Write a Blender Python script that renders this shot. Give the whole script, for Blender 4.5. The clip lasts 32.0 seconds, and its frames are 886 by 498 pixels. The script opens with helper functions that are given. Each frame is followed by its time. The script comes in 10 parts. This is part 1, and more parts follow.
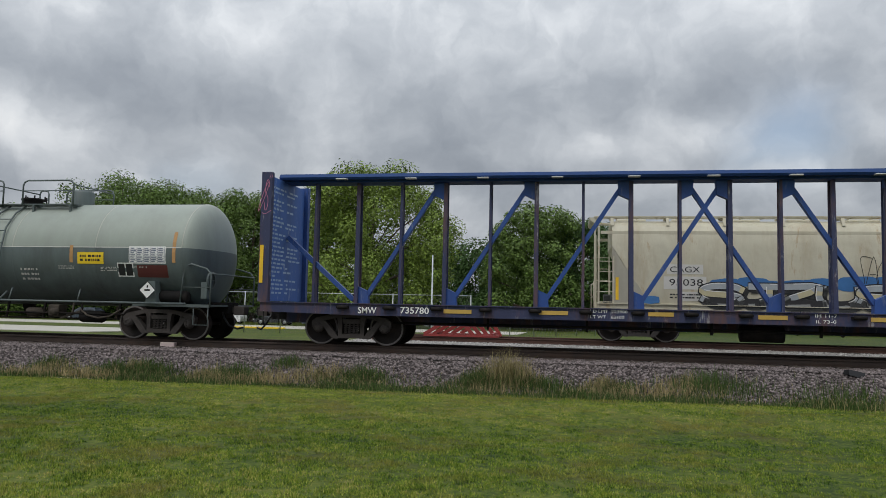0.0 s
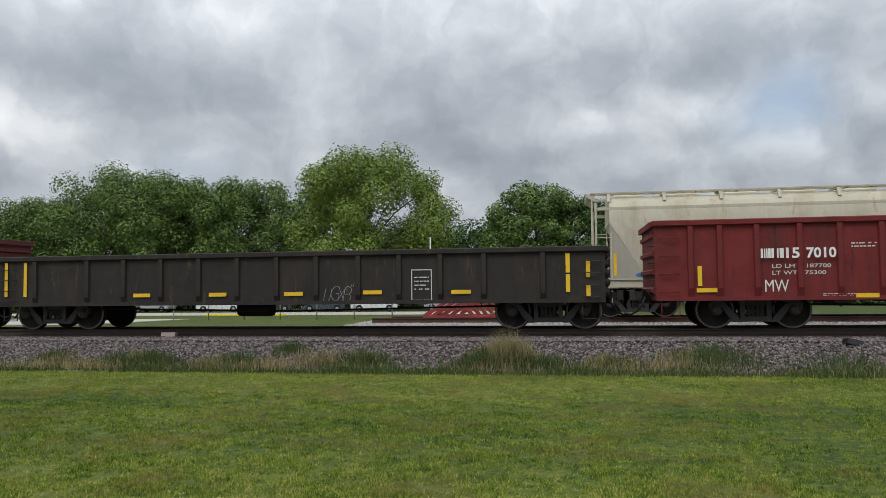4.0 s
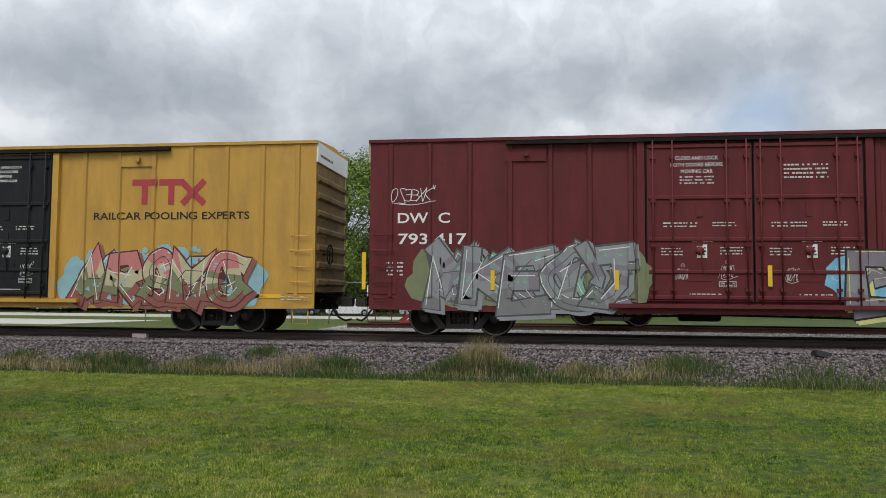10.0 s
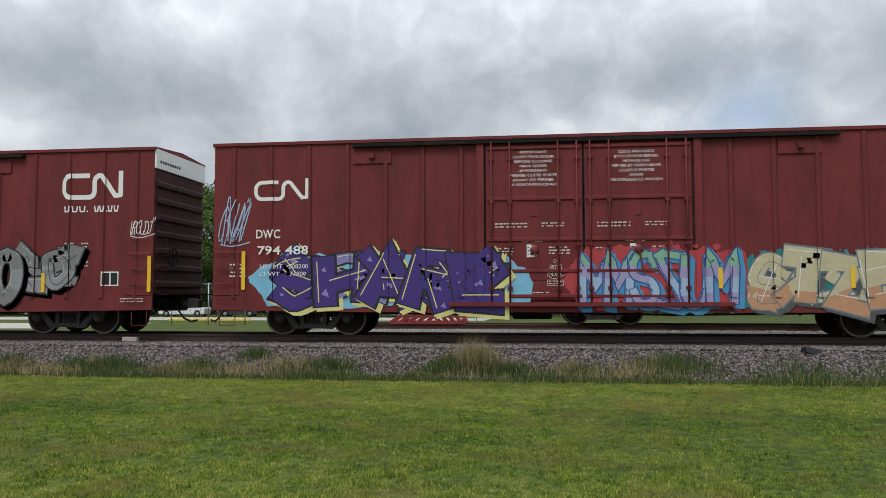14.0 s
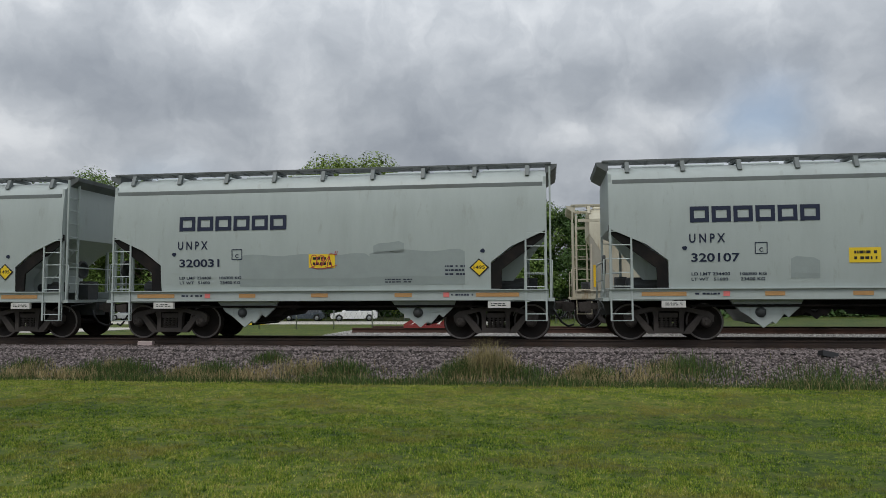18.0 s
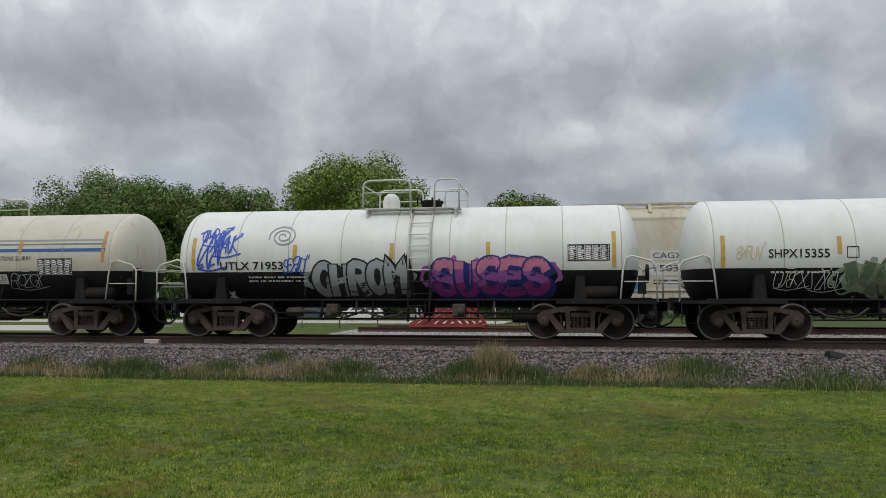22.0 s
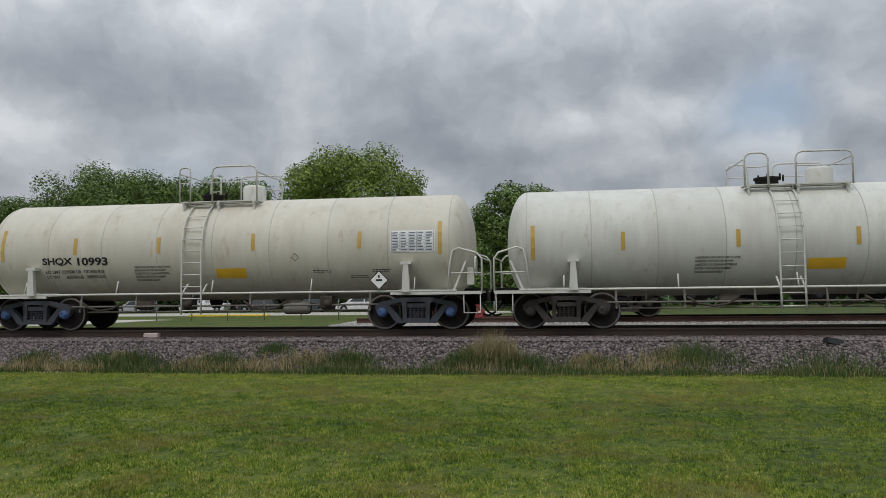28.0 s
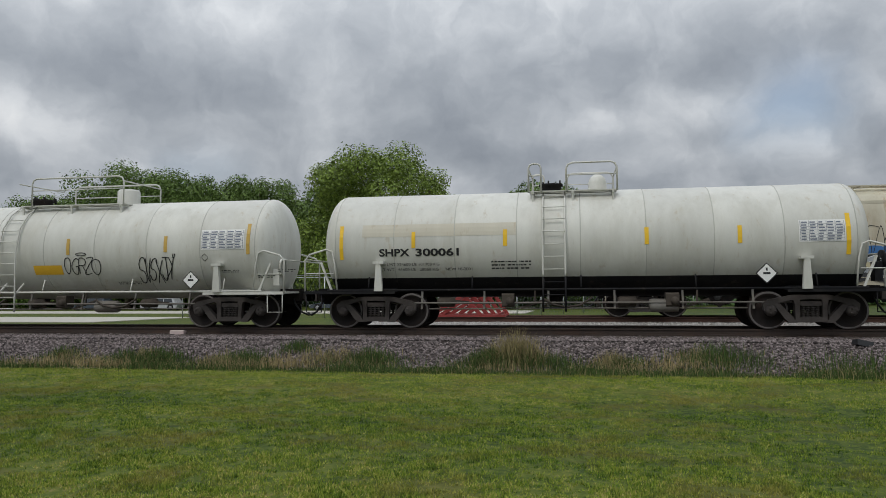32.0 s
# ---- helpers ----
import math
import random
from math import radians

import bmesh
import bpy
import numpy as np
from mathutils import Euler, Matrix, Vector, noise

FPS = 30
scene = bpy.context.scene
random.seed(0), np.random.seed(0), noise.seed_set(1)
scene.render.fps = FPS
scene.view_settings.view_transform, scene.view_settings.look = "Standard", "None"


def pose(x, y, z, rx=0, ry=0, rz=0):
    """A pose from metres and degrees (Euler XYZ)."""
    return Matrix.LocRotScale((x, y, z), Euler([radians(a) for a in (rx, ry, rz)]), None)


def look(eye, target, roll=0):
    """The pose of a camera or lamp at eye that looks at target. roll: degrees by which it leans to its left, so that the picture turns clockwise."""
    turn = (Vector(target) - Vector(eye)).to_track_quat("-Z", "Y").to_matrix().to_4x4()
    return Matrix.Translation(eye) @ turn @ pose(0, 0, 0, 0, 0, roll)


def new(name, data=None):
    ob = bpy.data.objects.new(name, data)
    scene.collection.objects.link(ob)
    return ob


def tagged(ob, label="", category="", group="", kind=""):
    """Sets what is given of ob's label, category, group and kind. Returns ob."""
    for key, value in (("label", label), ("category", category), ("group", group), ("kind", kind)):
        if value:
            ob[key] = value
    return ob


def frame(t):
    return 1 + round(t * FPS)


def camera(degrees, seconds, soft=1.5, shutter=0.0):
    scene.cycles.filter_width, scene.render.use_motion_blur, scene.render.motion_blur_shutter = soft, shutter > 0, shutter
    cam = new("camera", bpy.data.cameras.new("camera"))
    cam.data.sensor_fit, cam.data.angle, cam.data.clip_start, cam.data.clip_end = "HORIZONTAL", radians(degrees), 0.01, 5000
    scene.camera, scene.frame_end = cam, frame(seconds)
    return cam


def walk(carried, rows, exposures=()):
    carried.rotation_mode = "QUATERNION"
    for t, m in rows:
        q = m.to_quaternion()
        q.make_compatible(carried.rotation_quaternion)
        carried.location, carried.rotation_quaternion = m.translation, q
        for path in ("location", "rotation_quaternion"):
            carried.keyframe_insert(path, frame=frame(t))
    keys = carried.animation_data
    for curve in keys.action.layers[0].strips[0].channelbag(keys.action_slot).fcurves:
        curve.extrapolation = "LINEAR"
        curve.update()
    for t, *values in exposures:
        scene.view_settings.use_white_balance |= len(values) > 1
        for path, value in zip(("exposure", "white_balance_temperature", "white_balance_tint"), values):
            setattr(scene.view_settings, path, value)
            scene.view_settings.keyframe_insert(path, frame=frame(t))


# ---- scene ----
# ---- camera ----
EYE, TRACK_Y, SIDING_Y = 1.11, 19.9, 26.75
LOOKS = [  # seconds, yaw, pitch, roll
    (0, 9.66, 4.34, -1.16),
    (0.5, 9.56, 4.34, -0.19),
    (1, 9.67, 3.98, 0.62),
    (1.5, 9.71, 3.97, 0.99),
    (2, 9.93, 3.86, 1.23),
    (2.5, 9.98, 3.43, 1.16),
    (3, 9.53, 3.33, 0.70),
    (3.5, 9.65, 3.13, 0.66),
    (5.5, 8.84, 2.60, 0.28),
    (6, 8.62, 2.73, 0.15),
    (6.5, 8.86, 2.82, 0.15),
    (7, 8.65, 2.82, 0.09),
    (7.5, 8.45, 2.93, -0.03),
    (8, 8.45, 3.01, -0.17),
    (8.5, 8.31, 3.07, -0.21),
    (9, 8.22, 3.30, -0.30),
    (9.5, 7.89, 3.39, -0.45),
    (10, 7.72, 3.36, -0.40),
    (10.5, 7.80, 3.34, -0.31),
    (11, 7.85, 3.37, -0.28),
    (11.5, 7.73, 3.42, -0.22),
    (12, 7.51, 3.49, -0.37),
    (12.5, 7.25, 3.52, -0.17),
    (13, 7.38, 3.41, 0.09),
    (13.5, 7.31, 3.40, 0.11),
    (14, 7.05, 3.39, 0.12),
    (14.5, 7.18, 3.46, 0.25),
    (16.5, 7.38, 3.54, 0.36),
    (17, 7.71, 3.49, 0.34),
    (17.5, 7.91, 3.62, 0.25),
    (18, 8.07, 3.68, 0.25),
    (18.5, 8.21, 3.72, 0.09),
    (19, 8.15, 3.69, 0.11),
    (19.5, 8.23, 3.67, 0.06),
    (20, 8.06, 3.75, 0.04),
    (20.5, 8.16, 3.71, 0.10),
    (21, 8.22, 3.63, 0.08),
    (21.5, 8.60, 3.53, 0.15),
    (22, 8.51, 3.62, 0.07),
    (22.5, 8.35, 3.33, -0.03),
    (23, 8.25, 3.36, 0.04),
    (23.5, 8.17, 3.13, 0.11),
    (24, 8.10, 3.15, 0.23),
    (24.5, 7.99, 3.01, 0.31),
    (25, 7.76, 3.16, 0.42),
    (25.5, 7.70, 3.07, 0.52),
    (26, 7.85, 3.03, 0.63),
    (26.5, 7.76, 2.94, 0.64),
    (28.5, 8.75, 2.92, 0.72),
    (29, 9.09, 3.01, 0.70),
    (29.5, 9.47, 2.95, 0.63),
    (30, 9.66, 3.00, 0.55),
    (30.5, 9.51, 2.97, 0.44),
    (31, 9.70, 2.98, 0.48),
    (31.5, 9.90, 2.83, 0.45),
    (32, 10.18, 2.85, 0.41),
]
cam = camera(62.0, 32.0, soft=0.5)
walk(cam, [(t, pose(0, 0, EYE, 90 + pitch, roll, yaw)) for t, yaw, pitch, roll in LOOKS],
     exposures=[(0, -0.25), (1.5, -0.25), (3, -0.08), (6, -0.1), (9, 0), (14, 0), (16.5, -0.2), (18, -0.28), (20.5, -0.33), (23, -0.27), (25, -0.1), (26, -0.15), (28.5, -0.36), (32, -0.36)])

# ---- light: broken overcast, a veiled high sun behind the camera ----
SUN_EL, SUN_AZ = 54, 200
world = bpy.data.worlds.new("overcast")
scene.world = world
world.use_nodes = True


def link(tree, a, b):
    tree.links.new(a, b)


def node(tree, kind, **inputs):
    n = tree.nodes.new(kind)
    for k, v in inputs.items():
        n.inputs[int(k[1:]) if k[0] == "_" else k.replace("_", " ")].default_value = v
    return n


def maths(tree, op, a, b=None, clamp=False):
    n = tree.nodes.new("ShaderNodeMath")
    n.operation, n.use_clamp = op, clamp
    for i, v in enumerate((a, b)):
        if v is None:
            continue
        if isinstance(v, (int, float)):
            n.inputs[i].default_value = v
        else:
            link(tree, v, n.inputs[i])
    return n.outputs[0]


def ramp(tree, fac, *stops):
    n = tree.nodes.new("ShaderNodeValToRGB")
    els = n.color_ramp.elements
    while len(els) < len(stops):
        els.new(0.5)
    for e, (p, c) in zip(els, stops):
        e.position, e.color = p, (*c, 1) if len(c) == 3 else c
    link(tree, fac, n.inputs[0])
    return n.outputs[0]


# cloud masses: bearing, elevation, half width, half height (degrees), weight
CLOUDS = [
    (-35.5, 15.2, 9.0, 2.6, -0.20), (-26.0, 13.0, 8.0, 2.2, -0.14), (-24.6, 20.0, 2.6, 2.4, 0.20), (-41.0, 11.2, 5.0, 2.4, 0.32), (-33.0, 9.6, 6.0, 2.0, 0.22), (-27.0, 12.4, 3.6, 1.3, 0.12),
    (-17.8, 13.0, 4.0, 1.6, 0.18), (-20.5, 9.6, 5.5, 1.8, 0.12), (-9.6, 13.0, 5.5, 4.2, -0.20), (-5.0, 9.2, 5.0, 1.9, -0.16), (1.4, 12.2, 5.2, 1.4, 0.24), (5.6, 9.2, 5.8, 1.2, 0.18), (-2.0, 17.0, 10.0, 2.4, -0.14),
    (10.4, 13.3, 3.0, 1.6, 0.16), (12.0, 16.4, 11.0, 1.9, -0.12), (15.4, 9.4, 3.2, 1.0, 0.14), (21.5, 8.9, 4.6, 1.5, -0.30), (22.0, 17.0, 6.0, 1.8, 0.02), (-4.0, 21.5, 12.0, 3.0, 0.03), (14.0, 22.0, 10.0, 3.0, 0.08),
]


def build_world():
    t = world.node_tree
    t.nodes.clear()
    geo = t.nodes.new("ShaderNodeTexCoord")
    sep = t.nodes.new("ShaderNodeSeparateXYZ")
    link(t, geo.outputs["Generated"], sep.inputs[0])
    up = maths(t, "MAXIMUM", sep.outputs[2], 0.0)
    # bearing and elevation in degrees, ruffled so that the masses get ragged edges
    flat_ = t.nodes.new("ShaderNodeCombineXYZ")
    link(t, maths(t, "MULTIPLY", maths(t, "ARCTAN2", sep.outputs[0], sep.outputs[1]), 57.2958), flat_.inputs[0])
    link(t, maths(t, "MULTIPLY", maths(t, "ARCSINE", sep.outputs[2]), 57.2958), flat_.inputs[1])
    ruffle = node(t, "ShaderNodeTexNoise", Scale=0.16, Detail=5.0, Roughness=0.55)
    link(t, flat_.outputs[0], ruffle.inputs["Vector"])

    def vec(op, a, b):
        n = t.nodes.new("ShaderNodeVectorMath")
        n.operation = op
        for k, v in enumerate((a, b)):
            if isinstance(v, tuple):
                n.inputs[k].default_value = v
            else:
                link(t, v, n.inputs[k])
        return n.outputs[0]

    where = vec("ADD", flat_.outputs[0], vec("MULTIPLY", vec("SUBTRACT", ruffle.outputs["Color"], (0.5, 0.5, 0.5)), (8.0, 4.0, 0.0)))

    def mass(az_, el_, w, h):
        q = vec("MULTIPLY", vec("SUBTRACT", where, (az_, el_, 0.0)), (1 / w, 1 / h, 0.0))
        d = t.nodes.new("ShaderNodeVectorMath")
        d.operation = "DOT_PRODUCT"
        link(t, q, d.inputs[0])
        link(t, q, d.inputs[1])
        return maths(t, "EXPONENT", maths(t, "MULTIPLY", d.outputs["Value"], -1.0))

    # layered cloud: long soft banks that close up towards the horizon
    lift = maths(t, "ADD", up, 0.16)
    comb = t.nodes.new("ShaderNodeCombineXYZ")
    link(t, maths(t, "DIVIDE", sep.outputs[0], lift), comb.inputs[0])
    link(t, maths(t, "DIVIDE", sep.outputs[1], lift), comb.inputs[1])
    comb.inputs[2].default_value = 3.7
    big = node(t, "ShaderNodeTexNoise", Scale=0.85, Detail=6.0, Roughness=0.48, Distortion=0.15)
    fine = node(t, "ShaderNodeTexNoise", Scale=0.22, Detail=6.0, Roughness=0.52, Distortion=0.1)
    link(t, comb.outputs[0], big.inputs["Vector"])
    link(t, where, fine.inputs["Vector"])
    mix = maths(t, "ADD", maths(t, "MULTIPLY", maths(t, "SUBTRACT", big.outputs[0], 0.5), 0.75), maths(t, "MULTIPLY", maths(t, "SUBTRACT", fine.outputs[0], 0.5), 0.75))
    mix = maths(t, "ADD", mix, 0.51)
    for az_, el_, w, h, k in CLOUDS:
        mix = maths(t, "ADD", mix, maths(t, "MULTIPLY", mass(az_, el_, w, h), k))
    cloud = ramp(t, mix, (0.10, (0.27, 0.302, 0.35)), (0.36, (0.375, 0.41, 0.457)), (0.56, (0.50, 0.535, 0.58)), (0.78, (0.71, 0.74, 0.775)), (0.95, (0.84, 0.86, 0.88)))
    # an overcast dome is brighter towards the zenith
    high = maths(t, "ADD", maths(t, "MULTIPLY", maths(t, "POWER", up, 1.3), 1.7), 0.93)
    bg = t.nodes.new("ShaderNodeBackground")
    link(t, cloud, bg.inputs[0])
    link(t, high, bg.inputs[1])
    sky = t.nodes.new("ShaderNodeTexSky")
    sky.sky_type, sky.sun_disc = "NISHITA", False
    sky.sun_elevation, sky.sun_rotation = radians(SUN_EL), radians(SUN_AZ)
    bg2 = t.nodes.new("ShaderNodeBackground")
    link(t, sky.outputs[0], bg2.inputs[0])
    bg2.inputs[1].default_value = 0.13
    # thin places where blue shows through
    gap = maths(t, "ADD", maths(t, "MULTIPLY", mass(15.6, 12.6, 3.4, 2.6), 0.55), maths(t, "MULTIPLY", mass(-29.0, 8.5, 3.0, 1.6), 0.2), True)
    blend = t.nodes.new("ShaderNodeMixShader")
    link(t, gap, blend.inputs[0])
    link(t, bg.outputs[0], blend.inputs[1])
    link(t, bg2.outputs[0], blend.inputs[2])
    out = t.nodes.new("ShaderNodeOutputWorld")
    link(t, blend.outputs[0], out.inputs[0])


build_world()
sun = new("sun", bpy.data.lights.new("sun", "SUN"))
sun.data.energy, sun.data.angle, sun.data.color = 1.4, radians(20), (1.0, 0.96, 0.9)
az = radians(SUN_AZ)
sun.matrix_world = look((0, 0, 30), Vector((0, 0, 30)) - Vector((math.sin(az) * math.cos(radians(SUN_EL)), math.cos(az) * math.cos(radians(SUN_EL)), math.sin(radians(SUN_EL)))))

# ---- materials ----
MATS = {}


def mat(name, colour, rough=0.6, metal=0.0, vary=0.25, scale=3.0, stain=None, stain_amount=0.5, streak=False, bump=0.15, grain=60.0, each=0.0, island=0.0, spec=0.4, stain_scale=1.3, edge=(0.47, 0.66), chips=None, chip_amount=0.7, chip_scale=5.0, dent=0.0):
    """Paint, steel, stone or leaf: a base colour broken by coarse stains and fine grain."""
    if name in MATS:
        return MATS[name]
    m = bpy.data.materials.new(name)
    m.use_nodes = True
    t = m.node_tree
    t.nodes.clear()
    co = t.nodes.new("ShaderNodeTexCoord")
    mp = t.nodes.new("ShaderNodeMapping")
    if streak:
        mp.inputs["Scale"].default_value = (1.0, 1.0, 0.22)
    link(t, co.outputs["Object"], mp.inputs[0])
    coarse = node(t, "ShaderNodeTexNoise", Scale=scale, Detail=5.0, Roughness=0.6)
    link(t, mp.outputs[0], coarse.inputs["Vector"])
    small = node(t, "ShaderNodeTexNoise", Scale=grain, Detail=3.0)
    link(t, co.outputs["Object"], small.inputs["Vector"])
    amount = maths(t, "ADD", maths(t, "MULTIPLY", coarse.outputs[0], 1.3), maths(t, "MULTIPLY", small.outputs[0], 0.7))
    value = maths(t, "ADD", maths(t, "MULTIPLY", maths(t, "SUBTRACT", amount, 1.0), vary), 1.0)
    if each:
        oi = t.nodes.new("ShaderNodeObjectInfo")
        value = maths(t, "MULTIPLY", value, maths(t, "ADD", maths(t, "MULTIPLY", oi.outputs["Random"], each), 1 - each / 2))
    if island:
        gi = t.nodes.new("ShaderNodeNewGeometry")
        value = maths(t, "MULTIPLY", value, maths(t, "ADD", maths(t, "MULTIPLY", gi.outputs["Random Per Island"], island), 1 - island / 2))
    base = t.nodes.new("ShaderNodeMix")
    base.data_type, base.blend_type = "RGBA", "MULTIPLY"
    base.inputs[0].default_value = 1.0
    base.inputs[6].default_value = (*colour, 1)
    link(t, value, base.inputs[7])
    colour_out = base.outputs[2]
    if stain:
        patch = node(t, "ShaderNodeTexNoise", Scale=stain_scale, Detail=8.0, Roughness=0.68)
        link(t, mp.outputs[0], patch.inputs["Vector"])
        where = ramp(t, patch.outputs[0], (edge[0], (0,) * 3), (edge[1], (stain_amount,) * 3))
        sm = t.nodes.new("ShaderNodeMix")
        sm.data_type = "RGBA"
        link(t, where, sm.inputs[0])
        link(t, colour_out, sm.inputs[6])
        sm.inputs[7].default_value = (*stain, 1)
        colour_out = sm.outputs[2]
    if chips:
        spot = node(t, "ShaderNodeTexNoise", Scale=chip_scale, Detail=9.0, Roughness=0.72)
        link(t, mp.outputs[0], spot.inputs["Vector"])
        cm = t.nodes.new("ShaderNodeMix")
        cm.data_type = "RGBA"
        link(t, ramp(t, spot.outputs[0], (0.58, (0,) * 3), (0.66, (chip_amount,) * 3)), cm.inputs[0])
        link(t, colour_out, cm.inputs[6])
        cm.inputs[7].default_value = (*chips, 1)
        colour_out = cm.outputs[2]
    bsdf = t.nodes.new("ShaderNodeBsdfPrincipled")
    link(t, colour_out, bsdf.inputs["Base Color"])
    bsdf.inputs["Metallic"].default_value = metal
    bsdf.inputs["Specular IOR Level"].default_value = spec
    rgh = maths(t, "ADD", maths(t, "MULTIPLY", coarse.outputs[0], 0.25), rough - 0.12, clamp=True)
    link(t, rgh, bsdf.inputs["Roughness"])
    if bump:
        b = node(t, "ShaderNodeBump", Strength=bump, Distance=0.01)
        link(t, amount, b.inputs["Height"])
        link(t, b.outputs[0], bsdf.inputs["Normal"])
        if dent:
            wave = node(t, "ShaderNodeTexNoise", Scale=1.6, Detail=2.0)
            link(t, co.outputs["Object"], wave.inputs["Vector"])
            b2 = node(t, "ShaderNodeBump", Strength=dent, Distance=0.12)
            link(t, wave.outputs[0], b2.inputs["Height"])
            link(t, b.outputs[0], b2.inputs["Normal"])
            link(t, b2.outputs[0], bsdf.inputs["Normal"])
    out = t.nodes.new("ShaderNodeOutputMaterial")
    link(t, bsdf.outputs[0], out.inputs[0])
    MATS[name] = m
    return m


RUST = (0.085, 0.042, 0.026)
DIRT = (0.10, 0.085, 0.07)
boxcar_red = mat("boxcar_red", (0.166, 0.030, 0.031), 0.6, spec=0.2, vary=0.55, streak=True, stain=(0.075, 0.022, 0.022), stain_amount=0.5, chips=(0.05, 0.02, 0.019), chip_amount=0.3, chip_scale=7.0, dent=0.25)
boxcar_wine = mat("boxcar_wine", (0.136, 0.027, 0.030), 0.62, spec=0.2, vary=0.5, streak=True, stain=(0.08, 0.022, 0.023), stain_amount=0.5, chips=(0.05, 0.02, 0.019), chip_amount=0.35, chip_scale=7.0, dent=0.25)
gondola_red = mat("gondola_red", (0.175, 0.027, 0.027), 0.62, spec=0.2, vary=0.4, streak=True, stain=(0.07, 0.028, 0.024), stain_amount=0.5, chips=(0.045, 0.024, 0.021), chip_amount=0.75, chip_scale=4.0, dent=0.5)
rail_red = mat("rail_red", (0.215, 0.044, 0.042), 0.62, spec=0.2, vary=0.35, streak=True, stain=(0.15, 0.035, 0.034), stain_amount=0.5, chips=(0.09, 0.03, 0.028), chip_amount=0.3, dent=0.3)
gondola_maroon = mat("gondola_maroon", (0.125, 0.028, 0.027), 0.62, spec=0.2, vary=0.4, streak=True, stain=(0.06, 0.03, 0.026), stain_amount=0.55, chips=(0.045, 0.024, 0.021), chip_amount=0.75, chip_scale=4.0, dent=0.5)
coal_black = mat("coal_black", (0.027, 0.023, 0.023), 0.75, spec=0.2, vary=0.7, edge=(0.46, 0.58), streak=True, stain=(0.07, 0.042, 0.032), stain_amount=0.7, chips=(0.060, 0.042, 0.036), chip_amount=0.6, chip_scale=3.5, dent=0.5)
rusty_black = mat("rusty_black", (0.056, 0.023, 0.022), 0.7, vary=0.8, stain=(0.026, 0.028, 0.037), stain_amount=0.85, stain_scale=1.5, edge=(0.44, 0.54), streak=True, spec=0.25, chips=(0.10, 0.095, 0.095), chip_amount=0.6, chip_scale=3.6, dent=0.5)
gondola_black = mat("gondola_black", (0.035, 0.032, 0.030), 0.7, vary=0.45, streak=True, stain=(0.06, 0.045, 0.036), stain_amount=0.6, spec=0.15, chips=(0.10, 0.07, 0.05), chip_amount=0.6, chip_scale=4.0, dent=0.5)
box_yellow = mat("box_yellow", (0.55, 0.31, 0.058), 0.55, vary=0.3, streak=True, stain=(0.33, 0.18, 0.05), stain_amount=0.5, chips=(0.30, 0.17, 0.05), chip_amount=0.3, chip_scale=6.0, dent=0.25)
door_black = mat("door_black", (0.018, 0.019, 0.022), 0.55, vary=0.5, streak=True, stain=(0.06, 0.055, 0.05), stain_amount=0.3, spec=0.15)
frame_blue = mat("frame_blue", (0.024, 0.070, 0.25), 0.55, chips=(0.20, 0.22, 0.28), chip_amount=0.4, chip_scale=8.0, vary=0.45, streak=True, stain=(0.05, 0.07, 0.16), stain_amount=0.5)
post_rust = mat("post_rust", (0.035, 0.042, 0.095), 0.65, vary=0.5, streak=True, stain=(0.12, 0.062, 0.052), stain_amount=0.85, stain_scale=2.4, chips=(0.38, 0.38, 0.38), chip_amount=0.6, chip_scale=6.0)
hopper_grey = mat("hopper_grey", (0.39, 0.435, 0.425), 0.42, vary=0.12, streak=True, stain=(0.33, 0.365, 0.355), stain_amount=0.5, chips=(0.28, 0.29, 0.27), chip_amount=0.4, chip_scale=5.0)
patch_grey = mat("patch_grey", (0.29, 0.33, 0.325), 0.5, vary=0.2)
slope_grey = mat("slope_grey", (0.045, 0.050, 0.052), 0.6, vary=0.3, stain=DIRT, stain_amount=0.4)
tank_white = mat("tank_white", (0.58, 0.58, 0.535), 0.45, vary=0.2, each=0.13, streak=True, stain=(0.43, 0.42, 0.36), stain_amount=0.5, chips=(0.40, 0.33, 0.22), chip_amount=0.45, chip_scale=4.5)
end_grime = mat("end_grime", (0.062, 0.024, 0.024), 0.7, spec=0.2, vary=0.6, stain=(0.024, 0.020, 0.019), stain_amount=0.7, dent=0.3)
end_ochre = mat("end_ochre", (0.27, 0.175, 0.07), 0.7, spec=0.2, vary=0.5, stain=(0.08, 0.06, 0.035), stain_amount=0.7, dent=0.3)
tank_ivory = mat("tank_ivory", (0.57, 0.54, 0.46), 0.5, vary=0.2, each=0.08, streak=True, stain=(0.44, 0.40, 0.31), stain_amount=0.5, chips=(0.36, 0.27, 0.16), chip_amount=0.45, chip_scale=4.0)
tank_bright = mat("tank_bright", (0.69, 0.69, 0.665), 0.45, vary=0.16, each=0.06, streak=True, stain=(0.58, 0.56, 0.50), stain_amount=0.4)
tank_cream = mat("tank_cream", (0.55, 0.52, 0.43), 0.5, vary=0.2, each=0.13, streak=True, stain=(0.50, 0.46, 0.36), stain_amount=0.5, chips=(0.36, 0.26, 0.14), chip_amount=0.5, chip_scale=4.0)
tank_black = mat("tank_black", (0.017, 0.016, 0.017), 0.5, spec=0.3, vary=0.5, streak=True, stain=(0.034, 0.028, 0.025), stain_amount=0.5, chips=(0.06, 0.055, 0.05), chip_amount=0.5, chip_scale=4.0)
tank_green = mat("tank_green", (0.29, 0.325, 0.288), 0.5, vary=0.2, each=0.06, streak=True, stain=(0.23, 0.25, 0.22), stain_amount=0.4)
